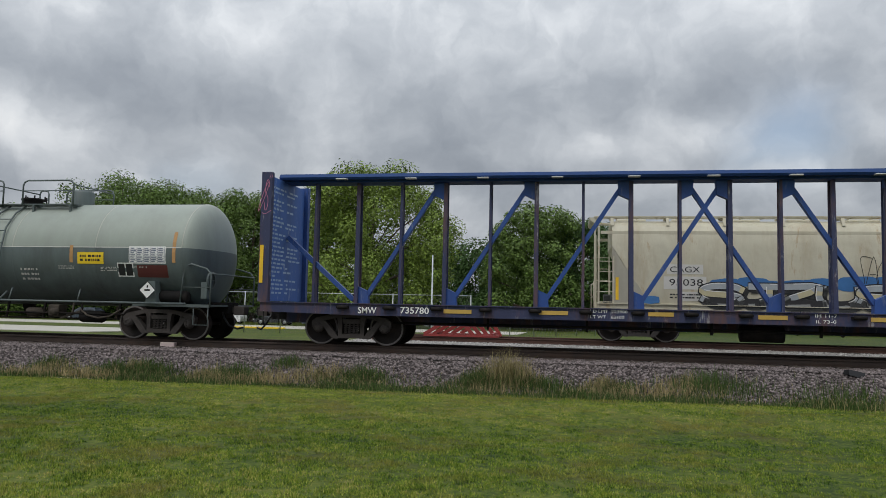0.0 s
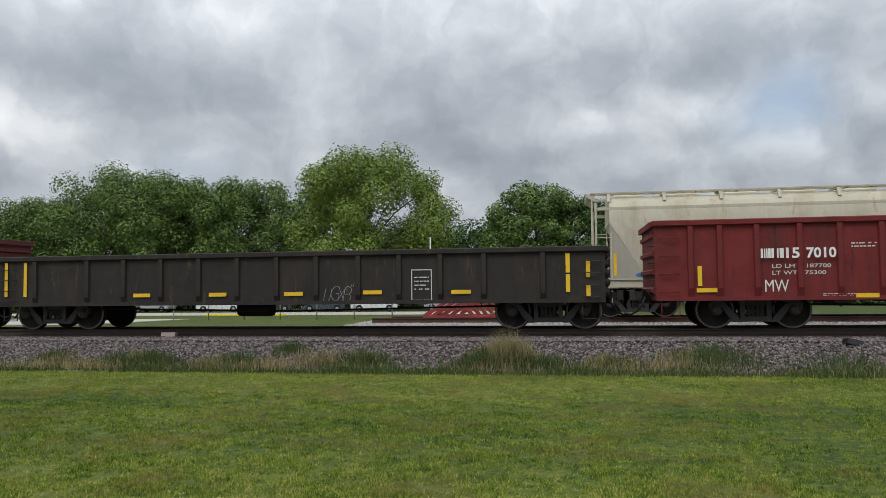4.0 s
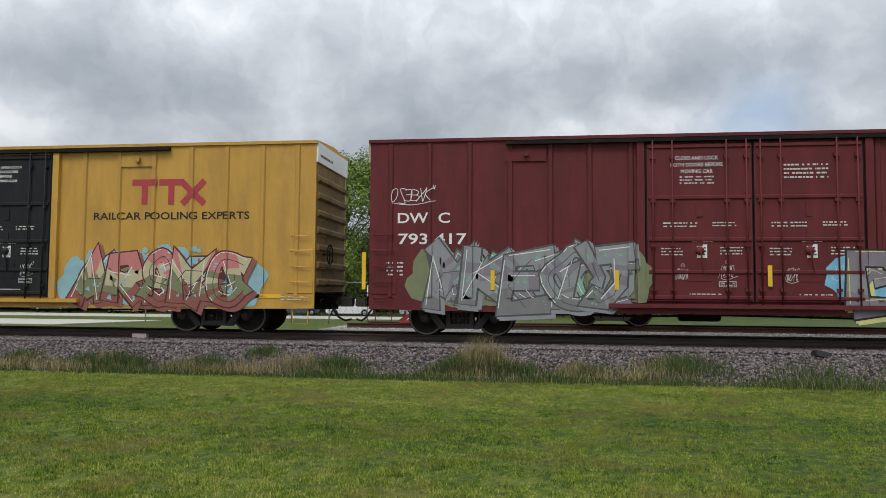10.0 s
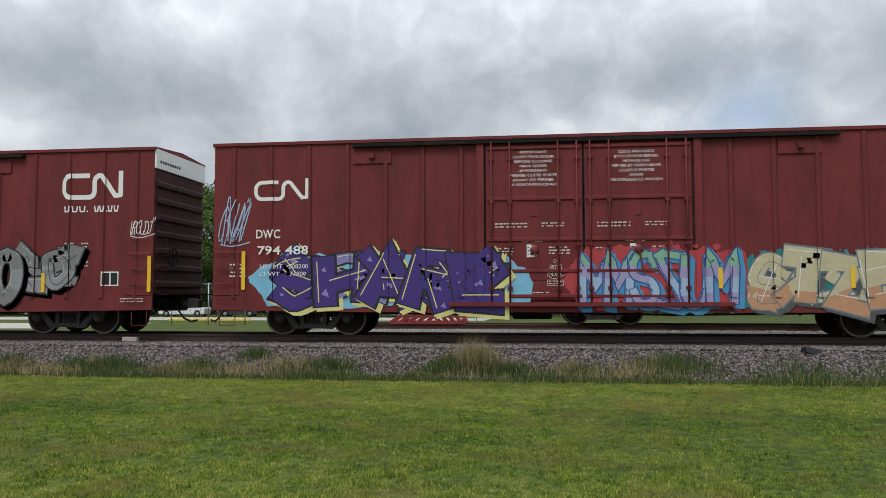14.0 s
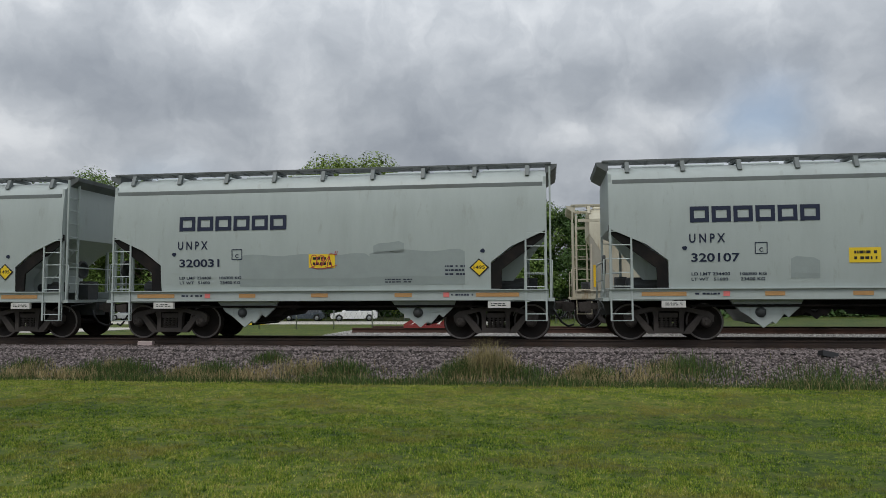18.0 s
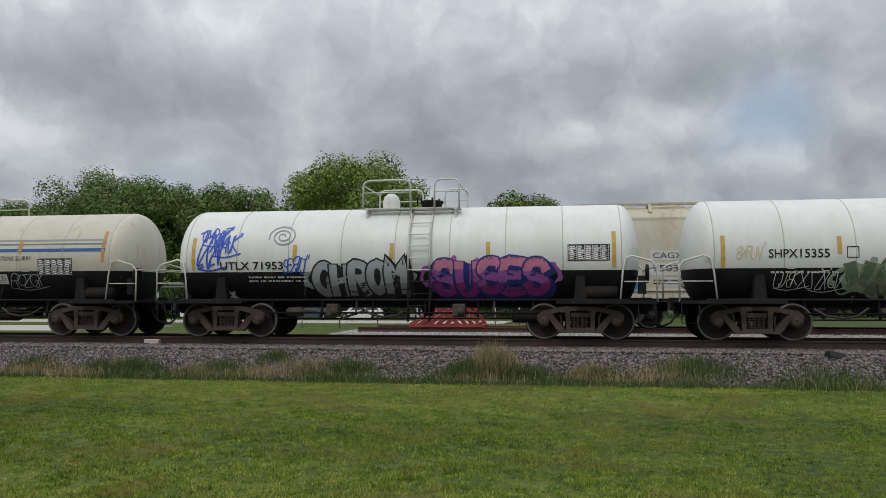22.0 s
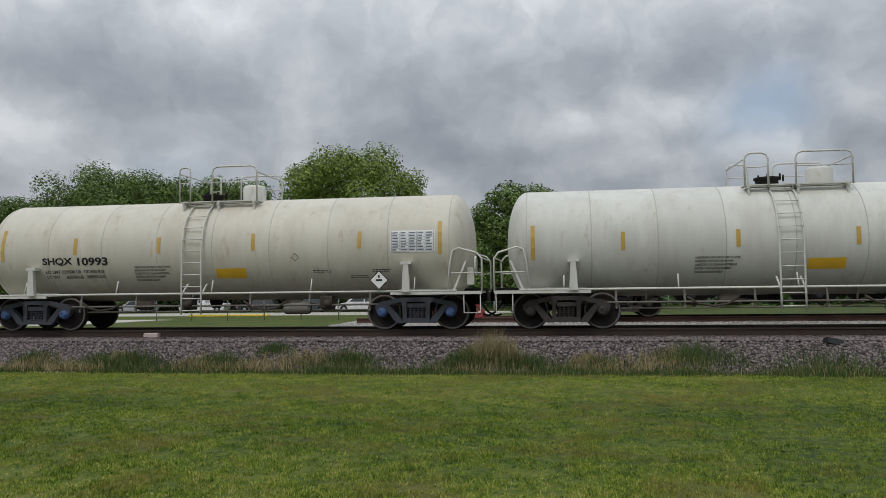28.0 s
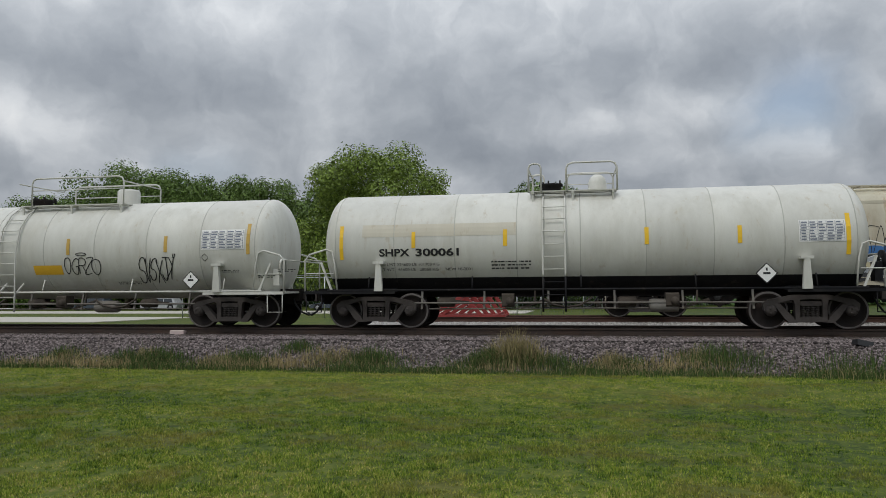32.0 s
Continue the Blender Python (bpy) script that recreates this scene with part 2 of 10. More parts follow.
tank_slate = mat("tank_slate", (0.108, 0.134, 0.134), 0.5, vary=0.35, streak=True, stain=(0.05, 0.052, 0.05), stain_amount=0.5)
belly_black = mat("belly_black", (0.013, 0.013, 0.015), 0.6, vary=0.5, stain=(0.03, 0.028, 0.026), stain_amount=0.4, spec=0.15, chips=(0.07, 0.06, 0.05), chip_amount=0.5, chip_scale=5.0)
car_beige = mat("car_beige", (0.53, 0.50, 0.39), 0.55, vary=0.2, streak=True, stain=(0.36, 0.29, 0.19), stain_amount=0.5, chips=(0.33, 0.20, 0.09), chip_amount=0.6, chip_scale=3.0, dent=0.3)
truck_steel = mat("truck_steel", (0.066, 0.058, 0.054), 0.75, vary=0.7, stain=(0.030, 0.026, 0.024), stain_amount=0.7, grain=90, spec=0.15)
truck_blue = mat("truck_blue", (0.052, 0.058, 0.072), 0.7, vary=0.5, stain=(0.07, 0.05, 0.042), stain_amount=0.5, grain=90)
truck_brown = mat("truck_brown", (0.080, 0.060, 0.053), 0.75, vary=0.7, spec=0.15, stain=(0.028, 0.024, 0.022), stain_amount=0.6, grain=90)
cap_blue = mat("cap_blue", (0.06, 0.11, 0.25), 0.5, vary=0.4)
tread_steel = mat("tread_steel", (0.16, 0.145, 0.14), 0.5, metal=0.4, vary=0.5, stain=(0.07, 0.055, 0.05), stain_amount=0.6)
truck_rust = mat("truck_rust", (0.082, 0.044, 0.040), 0.75, vary=0.6, stain=(0.05, 0.035, 0.032), stain_amount=0.6, grain=90, spec=0.15)
wheel_steel = mat("wheel_steel", (0.026, 0.022, 0.021), 0.7, metal=0.2, vary=0.5, stain=(0.07, 0.045, 0.035), stain_amount=0.5, spec=0.15)
under_black = mat("under_black", (0.010, 0.0095, 0.0095), 0.75, vary=0.5, stain=(0.04, 0.03, 0.025), stain_amount=0.5, spec=0.15)
rail_steel = mat("rail_steel", (0.050, 0.036, 0.030), 0.6, metal=0.3, vary=0.5, stain=(0.08, 0.045, 0.03), stain_amount=0.6)
rail_rust = mat("rail_rust", (0.075, 0.038, 0.028), 0.75, vary=0.5, stain=(0.05, 0.03, 0.025), stain_amount=0.6)
white_paint = mat("white_paint", (0.78, 0.78, 0.76), 0.5, vary=0.16)
dull_white = mat("dull_white", (0.58, 0.57, 0.54), 0.6, vary=0.25)
black_paint = mat("black_paint", (0.018, 0.018, 0.02), 0.5, vary=0.3)
navy_paint = mat("navy_paint", (0.012, 0.018, 0.045), 0.5, vary=0.25)
reflector = mat("reflector", (0.83, 0.52, 0.03), 0.35, vary=0.2, stain=(0.55, 0.33, 0.04), stain_amount=0.4)
reflector_old = mat("reflector_old", (0.52, 0.34, 0.08), 0.45, vary=0.25)
sign_yellow = mat("sign_yellow", (0.80, 0.56, 0.03), 0.45, vary=0.15)
letter_yellow = mat("letter_yellow", (0.72, 0.55, 0.14), 0.5, vary=0.2)
wood_strip = mat("wood_strip", (0.45, 0.25, 0.10), 0.6, vary=0.35)
aged_white = mat("aged_white", (0.50, 0.45, 0.32), 0.6, vary=0.4, stain=(0.30, 0.20, 0.08), stain_amount=0.8)
bumper_red = mat("bumper_red", (0.29, 0.045, 0.042), 0.6, vary=0.35, stain=(0.16, 0.03, 0.03), stain_amount=0.5)


def paint(name, r, g, b):
    return mat("spray_" + name, (r, g, b), 0.55, vary=0.3, scale=4.0, bump=0.05)


P = {n: paint(n, *c) for n, c in dict(
    silver=(0.36, 0.39, 0.41), grey=(0.27, 0.28, 0.29), black=(0.02, 0.02, 0.022), white=(0.72, 0.72, 0.7), blue=(0.03, 0.10, 0.28), sky=(0.20, 0.48, 0.66),
    pale=(0.34, 0.46, 0.62), yellow=(0.66, 0.56, 0.17), cream=(0.62, 0.53, 0.27), peach=(0.50, 0.27, 0.15), purple=(0.055, 0.03, 0.19), violet=(0.24, 0.22, 0.46),
    red=(0.42, 0.05, 0.06), pink=(0.55, 0.19, 0.30), rose=(0.48, 0.22, 0.20), green=(0.12, 0.30, 0.12), teal=(0.02, 0.20, 0.21), mint=(0.22, 0.42, 0.30), orange=(0.52, 0.20, 0.05),
    mauve=(0.22, 0.20, 0.23), smoke=(0.085, 0.088, 0.09), lemon=(0.66, 0.62, 0.25), skydeep=(0.07, 0.27, 0.50), salmon=(0.55, 0.20, 0.19), parchment=(0.52, 0.47, 0.30), terracotta=(0.27, 0.10, 0.08), haze=(0.28, 0.47, 0.53),
    leafgrey=(0.17, 0.22, 0.13), clay=(0.24, 0.17, 0.14), stone=(0.20, 0.205, 0.20), leaf=(0.12, 0.27, 0.08), moss=(0.10, 0.16, 0.09), jade=(0.03, 0.22, 0.13), sage=(0.27, 0.36, 0.24), orchid=(0.33, 0.10, 0.36),
    magenta=(0.30, 0.04, 0.24), olive=(0.20, 0.22, 0.12), maroon=(0.10, 0.025, 0.022), lilac=(0.33, 0.30, 0.50), inkblue=(0.02, 0.035, 0.20), slate=(0.14, 0.19, 0.22)).items()}

# ---- mesh tools ----


class Shape:
    """Collects faces of one part; made() links them as one mesh object."""

    def __init__(self, smooth=False):
        self.v, self.f, self.mi, self.sm, self.slot, self.smooth = [], [], [], [], 0, smooth

    def add(self, verts, faces, smooth=None):
        n = len(self.v)
        self.v += [tuple(p) for p in verts]
        for f in faces:
            self.f.append([n + i for i in f])
            self.mi.append(self.slot)
            self.sm.append(self.smooth if smooth is None else smooth)
        return self

    def box(self, x0, x1, y0, y1, z0, z1):
        v = [(x, y, z) for x in (x0, x1) for y in (y0, y1) for z in (z0, z1)]
        return self.add(v, [(0, 1, 3, 2), (4, 6, 7, 5), (0, 4, 5, 1), (2, 3, 7, 6), (0, 2, 6, 4), (1, 5, 7, 3)], False)

    def chamfered(self, x0, x1, y0, y1, z0, z1, c=0.02):
        """A block with its upright and long edges taken off."""
        poly = [(y0 + c, z0), (y1 - c, z0), (y1, z0 + c), (y1, z1 - c), (y1 - c, z1), (y0 + c, z1), (y0, z1 - c), (y0, z0 + c)]
        return self.prism_x(poly, x0, x1)

    def prism_x(self, poly, x0, x1):
        n = len(poly)
        v = [(x0, y, z) for y, z in poly] + [(x1, y, z) for y, z in poly]
        return self.add(v, [tuple(range(n))[::-1], tuple(range(n, 2 * n))] + [(i, (i + 1) % n, n + (i + 1) % n, n + i) for i in range(n)], False)

    def prism_y(self, poly, y0, y1):
        n = len(poly)
        v = [(x, y0, z) for x, z in poly] + [(x, y1, z) for x, z in poly]
        return self.add(v, [tuple(range(n)), tuple(range(n, 2 * n))[::-1]] + [(i, n + i, n + (i + 1) % n, (i + 1) % n) for i in range(n)], False)

    def bar(self, p, q, w, h=None):
        """A square bar from p to q."""
        p, q, h = Vector(p), Vector(q), w if h is None else h
        d = (q - p).normalized()
        side = d.cross(Vector((0, 1, 0)) if abs(d.y) < 0.9 else Vector((1, 0, 0))).normalized()
        up = side.cross(d)
        v = [c + side * (sx * w / 2) + up * (sy * h / 2) for c in (p, q) for sx, sy in ((-1, -1), (1, -1), (1, 1), (-1, 1))]
        return self.add(v, [(3, 2, 1, 0), (4, 5, 6, 7)] + [(i, (i + 1) % 4, 4 + (i + 1) % 4, 4 + i) for i in range(4)], False)

    def tube(self, pts, r, n=6, closed_ends=True):
        pts = [Vector(p) for p in pts]
        rings = []
        for i, p in enumerate(pts):
            d = (pts[min(i + 1, len(pts) - 1)] - pts[max(i - 1, 0)]).normalized()
            a = d.cross(Vector((0, 1, 0)) if abs(d.y) < 0.9 else Vector((1, 0, 0))).normalized()
            b = d.cross(a)
            rings += [p + (a * math.cos(k * math.tau / n) + b * math.sin(k * math.tau / n)) * r for k in range(n)]
        f = [(i * n + k, i * n + (k + 1) % n, (i + 1) * n + (k + 1) % n, (i + 1) * n + k) for i in range(len(pts) - 1) for k in range(n)]
        if closed_ends:
            f += [tuple(range(n))[::-1], tuple(range(len(rings) - n, len(rings)))]
        return self.add(rings, f, True)

    def lathe(self, profile, origin, axis="x", n=24, split=None):
        """Turns (distance along the axis, radius) round an axis through origin. split: faces below that z take slot 1."""
        ox, oy, oz = origin
        v = []
        for a, r in profile:
            for k in range(n):
                c, s = math.cos(k * math.tau / n) * r, math.sin(k * math.tau / n) * r
                v.append({"x": (ox + a, oy + c, oz + s), "y": (ox + c, oy + a, oz + s), "z": (ox + c, oy + s, oz + a)}[axis])
        m = len(profile)
        f = [(i * n + k, (i + 1) * n + k, (i + 1) * n + (k + 1) % n, i * n + (k + 1) % n) for i in range(m - 1) for k in range(n)]
        if axis == "y":
            f = [q[::-1] for q in f]
        n0 = len(self.f)
        self.add(v, f, True)
        if split is not None:
            for j in range(n0, len(self.f)):
                face = self.f[j]
                over = [self.v[i][2] >= split for i in face]
                if all(over):
                    continue
                if any(over):  # cut the face along the line between the two colours
                    halves = ([], [])
                    for a, b in zip(face, face[1:] + face[:1]):
                        halves[self.v[a][2] < split].append(a)
                        if (self.v[a][2] >= split) != (self.v[b][2] >= split):
                            p, q = Vector(self.v[a]), Vector(self.v[b])
                            self.v.append(tuple(p.lerp(q, (split - p.z) / (q.z - p.z))))
                            for side in halves:
                                side.append(len(self.v) - 1)
                    self.f[j] = halves[0]
                    self.f.append(halves[1])
                    self.mi.append(1)
                    self.sm.append(self.sm[j])
                else:
                    self.mi[j] = 1
        return self

    def mesh(self, name, *mats):
        me = bpy.data.meshes.new(name)
        me.from_pydata(self.v, [], self.f)
        me.polygons.foreach_set("use_smooth", self.sm)
        if len(mats) > 1:
            me.polygons.foreach_set("material_index", self.mi)
        for m in mats:
            me.materials.append(m)
        return me


def part(name, shape, material, parent=None, label="", at=None):
    """Links a shape (or a ready mesh) as one mesh object under a thing or a part."""
    mats = material if isinstance(material, (list, tuple)) else [material]
    ob = new(name, shape.mesh(name, *mats) if isinstance(shape, Shape) else shape)
    if parent:
        ob.parent = parent
    if at is not None:
        ob.matrix_basis = at
    if label:
        tagged(ob, label)
    return ob


def empty(name, label, category, group=""):
    return tagged(new(name), label, category, group)


TEXTS = {}
DOOR_SIDE = {}  # sides whose doors stand proud
BREAKS = {}  # where such a side steps in or out, in x and in z


def lettering(s, bold=0.0):
    """The built-in font's outline of s as flat triangles, scaled to a unit box."""
    if (s, bold) not in TEXTS:
        cu = bpy.data.curves.new("letters", "FONT")
        cu.body, cu.offset, cu.resolution_u, cu.space_line = s, bold, 3, 1.25
        cu.align_x = "LEFT" if s.startswith(("LD LMT", "CAUTION", "189300")) else "CENTER"
        ob = bpy.data.objects.new("letters", cu)
        me = bpy.data.meshes.new_from_object(ob)
        co = np.array([v.co[:2] for v in me.vertices])
        lo, hi = co.min(0), co.max(0)
        TEXTS[s, bold] = ((co - lo) / (hi - lo), [tuple(p.vertices) for p in me.polygons])
        bpy.data.objects.remove(ob)
        bpy.data.curves.remove(cu)
        bpy.data.meshes.remove(me)
    return TEXTS[s, bold]


def flat(y):
    return lambda x, z: y


def round_side(r, zc):
    return lambda x, z: -math.sqrt(max(r * r - (z - zc) ** 2, 0.02))


def cut(p, k, a, b):
    """The part of a convex polygon whose coordinate k lies from a to b."""
    for lim, sign in ((a, 1), (b, -1)):
        out = []
        for i, q in enumerate(p):
            r = p[i - 1]
            dq, dr = (q[k] - lim) * sign, (r[k] - lim) * sign
            if (dq >= 0) != (dr >= 0):
                f = dr / (dr - dq)
                out.append((r[0] + (q[0] - r[0]) * f, r[1] + (q[1] - r[1]) * f))
            if dq >= 0:
                out.append(q)
        p = out
        if len(p) < 3:
            return []
    return p


def laid(p, surf):
    """Paint on a side with posts and doors: the polygon in pieces, each on the face that it covers, with that face's y."""
    if surf not in BREAKS:
        return [(p, None)]
    xs, zs = BREAKS[surf]
    mx, mz = sum(q[0] for q in p) / len(p), sum(q[1] for q in p) / len(p)
    fan = [p] if len(p) < 5 else [[(mx, mz), p[i - 1], p[i]] for i in range(len(p))]
    out = []
    for t in fan:
        x0, x1 = min(q[0] for q in t), max(q[0] for q in t)
        z0, z1 = min(q[1] for q in t), max(q[1] for q in t)
        ex = [x0] + [x for x in xs if x0 < x < x1] + [x1]
        ez = [z0] + [z for z in zs if z0 < z < z1] + [z1]
        for xa, xb in zip(ex, ex[1:]):
            strip = cut(t, 0, xa, xb) if len(ex) > 2 else t
            for za, zb in zip(ez, ez[1:]):
                c = cut(strip, 1, za, zb) if strip and len(ez) > 2 else strip
                if c:
                    out.append((c, surf((xa + xb) / 2, (za + zb) / 2)))
    return out


def decal(name, polys, material, parent, surf, off=0.006, label=""):
    """Paint or film on a side: polygons in (x, z), laid on the surface y = surf(x, z)."""
    sh = Shape()
    for i, p in enumerate(polys):  # each stroke a hair over the last
        o = off + (i % 23) * 0.00012
        for c, y in laid(p, surf):
            sh.add([(x, (surf(x, z) if y is None else y) - o, z) for x, z in c], [tuple(range(len(c)))])
    return part(name, sh, material, parent, label)


def words(s, box, material, parent, surf, off=0.008, bold=0.015, name="lettering", label=""):
    co, faces = lettering(s, bold)
    x0, z0, x1, z1 = box
    sh = Shape()
    v = [(x0 + u * (x1 - x0), z0 + w * (z1 - z0)) for u, w in co]
    if surf in BREAKS:
        for f in faces:
            for c, y in laid([v[i] for i in f], surf):
                sh.add([(x, y - off, z) for x, z in c], [tuple(range(len(c)))])
    else:
        sh.add([(x, surf(x, z) - off, z) for x, z in v], faces)
    return part(name, sh, material, parent, label or "painted " + ("number" if any(ch.isdigit() for ch in s) else "lettering"))


def rect(x0, z0, x1, z1, n=1):
    """A rectangle in n bands up, so that it follows a round side."""
    return [[(x0, z0 + (z1 - z0) * i / n), (x1, z0 + (z1 - z0) * i / n), (x1, z0 + (z1 - z0) * (i + 1) / n), (x0, z0 + (z1 - z0) * (i + 1) / n)] for i in range(n)]


def bars(box, rows, material, parent, surf, rng, off=0.008, name="small_lettering", fill=0.42):
    """Small print as rows of short bars."""
    x0, z0, x1, z1 = box
    h = (z1 - z0) / rows
    polys = []
    for i in range(rows):
        x = x0
        z = z0 + i * h + h * (1 - fill) / 2
        while x < x1 - 0.02:
            w = min(rng.uniform(0.025, 0.1), x1 - x)
            polys += rect(x, z, x + w, z + h * fill)
            x += w + (rng.uniform(0.012, 0.03) if rng.random() < 0.75 else 0.07)
    return decal(name, polys, material, parent, surf, off, "stencilled small print")


def stroke(pts, w):
    """Quads along a drawn line in (x, z), mitred by overlap."""
    out = []
    for (x0, z0), (x1, z1) in zip(pts, pts[1:]):
        d = math.hypot(x1 - x0, z1 - z0) or 1e-6
        dx, dz = (x1 - x0) / d, (z1 - z0) / d
        nx, nz, e = -dz * w / 2, dx * w / 2, w * 0.3
        out.append([(x0 - dx * e - nx, z0 - dz * e - nz), (x1 + dx * e - nx, z1 + dz * e - nz), (x1 + dx * e + nx, z1 + dz * e + nz), (x0 - dx * e + nx, z0 - dz * e + nz)])
    return out


def blob(cx, cz, rx, rz, rng, n=26, rough=0.16):
    ph = [rng.uniform(0, 6.28) for _ in range(4)]
    out = []
    for i in range(n):
        a = i * math.tau / n
        k = 1 + rough * (math.sin(3 * a + ph[0]) + 0.7 * math.sin(5 * a + ph[1]) + 0.5 * math.sin(9 * a + ph[2])) / 2
        out.append((cx + rx * k * math.cos(a), cz + rz * k * math.sin(a)))
    return out


def arc(cx, cz, rx, rz, a0, a1, n=14):
    return [(cx + rx * math.cos(radians(a0 + (a1 - a0) * i / n)), cz + rz * math.sin(radians(a0 + (a1 - a0) * i / n))) for i in range(n + 1)]


def smooth_line(pts, n=5):
    """A rounded line through the points."""
    out = []
    p = [pts[0]] + list(pts) + [pts[-1]]
    for i in range(1, len(p) - 2):
        for k in range(n):
            u = k / n
            out.append(tuple(0.5 * (2 * p[i][j] + (p[i + 1][j] - p[i - 1][j]) * u + (2 * p[i - 1][j] - 5 * p[i][j] + 4 * p[i + 1][j] - p[i + 2][j]) * u * u + (3 * p[i][j] - p[i - 1][j] - 3 * p[i + 1][j] + p[i + 2][j]) * u**3) for j in (0, 1)))
    return out + [pts[-1]]


# pen strokes of hand-drawn letters, points as two digits on a nine-step grid
PEN = dict(S="87 69 29 07 15 64 82 60 20 02", H="00 09|80 89|04 85", A="00 49 80|23 63", R="00 09 69 87 65 05|45 80", E="89 09 00 80|05 65", T="09 89|40 49", O="49 18 05 12 40 72 85 78 49", M="00 09 44 89 80",
           U="09 03 20 60 83 89", K="00 09|89 05 80", C="88 59 28 05 12 40 70 82", L="09 00 80", Z="09 89 00 80", V="09 40 89", J="29 89|69 63 40 10 02", X="00 89|09 80", D="00 09 59 86 83 50 00",
           W="09 20 46 60 89", N="00 09 80 89", B="00 09 59 77 55 05|55 83 50 00", G="88 59 28 05 12 40 80 84 54", I="40 49", P="00 09 69 87 65 04", Y="09 45 89|45 40", F="00 09 89|05 65", Q="49 18 05 12 40 72 85 78 49|53 80")


PEN["!"] = "43 49|40 41"


def pen(ch, box, slant=0.0, flip=False, n=4, shake=None):
    """Rounded pen lines of one letter, fitted into a box. shake: a random source that throws its points about."""
    x0, z0, x1, z1 = box
    out = []
    for line in PEN[ch].split("|"):
        pts = []
        for q in line.split():
            u, v = int(q[0]) / 8, int(q[1]) / 9
            u = 1 - u if flip else u
            if shake:
                u, v = u + shake.uniform(-0.15, 0.15), v + shake.uniform(-0.10, 0.10)
            pts.append((x0 + u * (x1 - x0) + slant * (v - 0.5) * (z1 - z0), z0 + v * (z1 - z0)))
        out.append(smooth_line(pts, n))
    return out


def tag_scrawl(box, material, parent, surf, seed, w=0.035, turns=5, name="scrawl", off=0.012, label="thin sprayed scrawl", text=""):
    """A quick spray signature: slanted looping pen forms run together, some with a ring or an underline."""
    rng = random.Random(seed)
    x0, z0, x1, z1 = box
    turns = len(text) or turns + 1
    wd, h = (x1 - x0) / turns, z1 - z0
    polys = []
    lean = rng.uniform(0.08, 0.3)
    for k in range(turns):
        a = x0 + wd * k + (0 if text else rng.uniform(-0.15, 0.1) * wd)
        lo, hi = z0 + h * rng.uniform(-0.05, 0.15), z1 - h * rng.uniform(-0.05, 0.15)
        ch = text[k] if text else rng.choice("SOCUKZVXJARMEBG")
        if ch not in PEN:
            continue
        for line in pen(ch, (a, lo, a + wd * (rng.uniform(0.8, 0.98) if text else rng.uniform(0.85, 1.3)), hi), lean if text else rng.uniform(0.05, 0.35), not text and rng.random() < 0.3):
            polys += stroke(line, w * 0.6)
    if rng.random() < 0.6:
        polys += stroke(smooth_line([(x0, z0 - 0.02), ((x0 + x1) / 2, z0 - 0.07), (x1 + 0.1, z0 + 0.03)], 4), w * 0.6)
    if not text:  # a halo or two quick ticks over it
        if rng.random() < 0.4:
            polys += stroke(arc((x0 + x1) / 2, z1 + 0.08, min(0.16, wd * 0.8), 0.04, 0, 360, 12), w * 0.5)
        else:
            for k in range(2):
                polys += stroke([(x1 + 0.03 + 0.05 * k, z1 - 0.02), (x1 + 0.06 + 0.05 * k, z1 + 0.08)], w * 0.5)
    return tagged(decal(name, polys, material, parent, surf, off, label), kind="stuff")


def ribbon(pts, w, flare=0.0, step=0.17):
    """Quads of width w along an angular line in (x, z), mitred at its corners and flared at its ends."""
    keep = [pts[0]]
    for q in pts[1:]:
        if math.hypot(q[0] - keep[-1][0], q[1] - keep[-1][1]) > 0.012:
            keep.append(q)
    if len(keep) < 2:
        return []
    units = []
    for (ax, az_), (bx, bz) in zip(keep, keep[1:]):
        d = math.hypot(bx - ax, bz - az_)
        units.append(((bx - ax) / d, (bz - az_) / d))
    sides = []
    for i, (x, z) in enumerate(keep):
        u, v = units[max(i - 1, 0)], units[min(i, len(units) - 1)]
        dx, dz = u[0] + v[0], u[1] + v[1]
        d = math.hypot(dx, dz)
        dx, dz = (dx / d, dz / d) if d > 0.2 else u
        k = w / 2 / max(0.5, abs(dx * u[0] + dz * u[1]))
        if i in (0, len(keep) - 1):
            k *= 1 + flare
            sg = -0.3 if i == 0 else 0.3
            x, z = x + dx * sg * w, z + dz * sg * w
        sides.append(((x - dz * k, z + dx * k), (x + dz * k, z - dx * k)))
    out = []
    for (a, b), (c, d) in zip(sides, sides[1:]):
        n = max(1, int(math.hypot(c[0] - a[0], c[1] - a[1]) / step + 0.5))
        mixed = lambda p, q, f: (p[0] + (q[0] - p[0]) * f, p[1] + (q[1] - p[1]) * f)
        for k in range(n):
            f, g = k / n, (k + 1) / n
            out.append([mixed(a, c, f), mixed(b, d, f), mixed(b, d, g), mixed(a, c, g)])
    return out


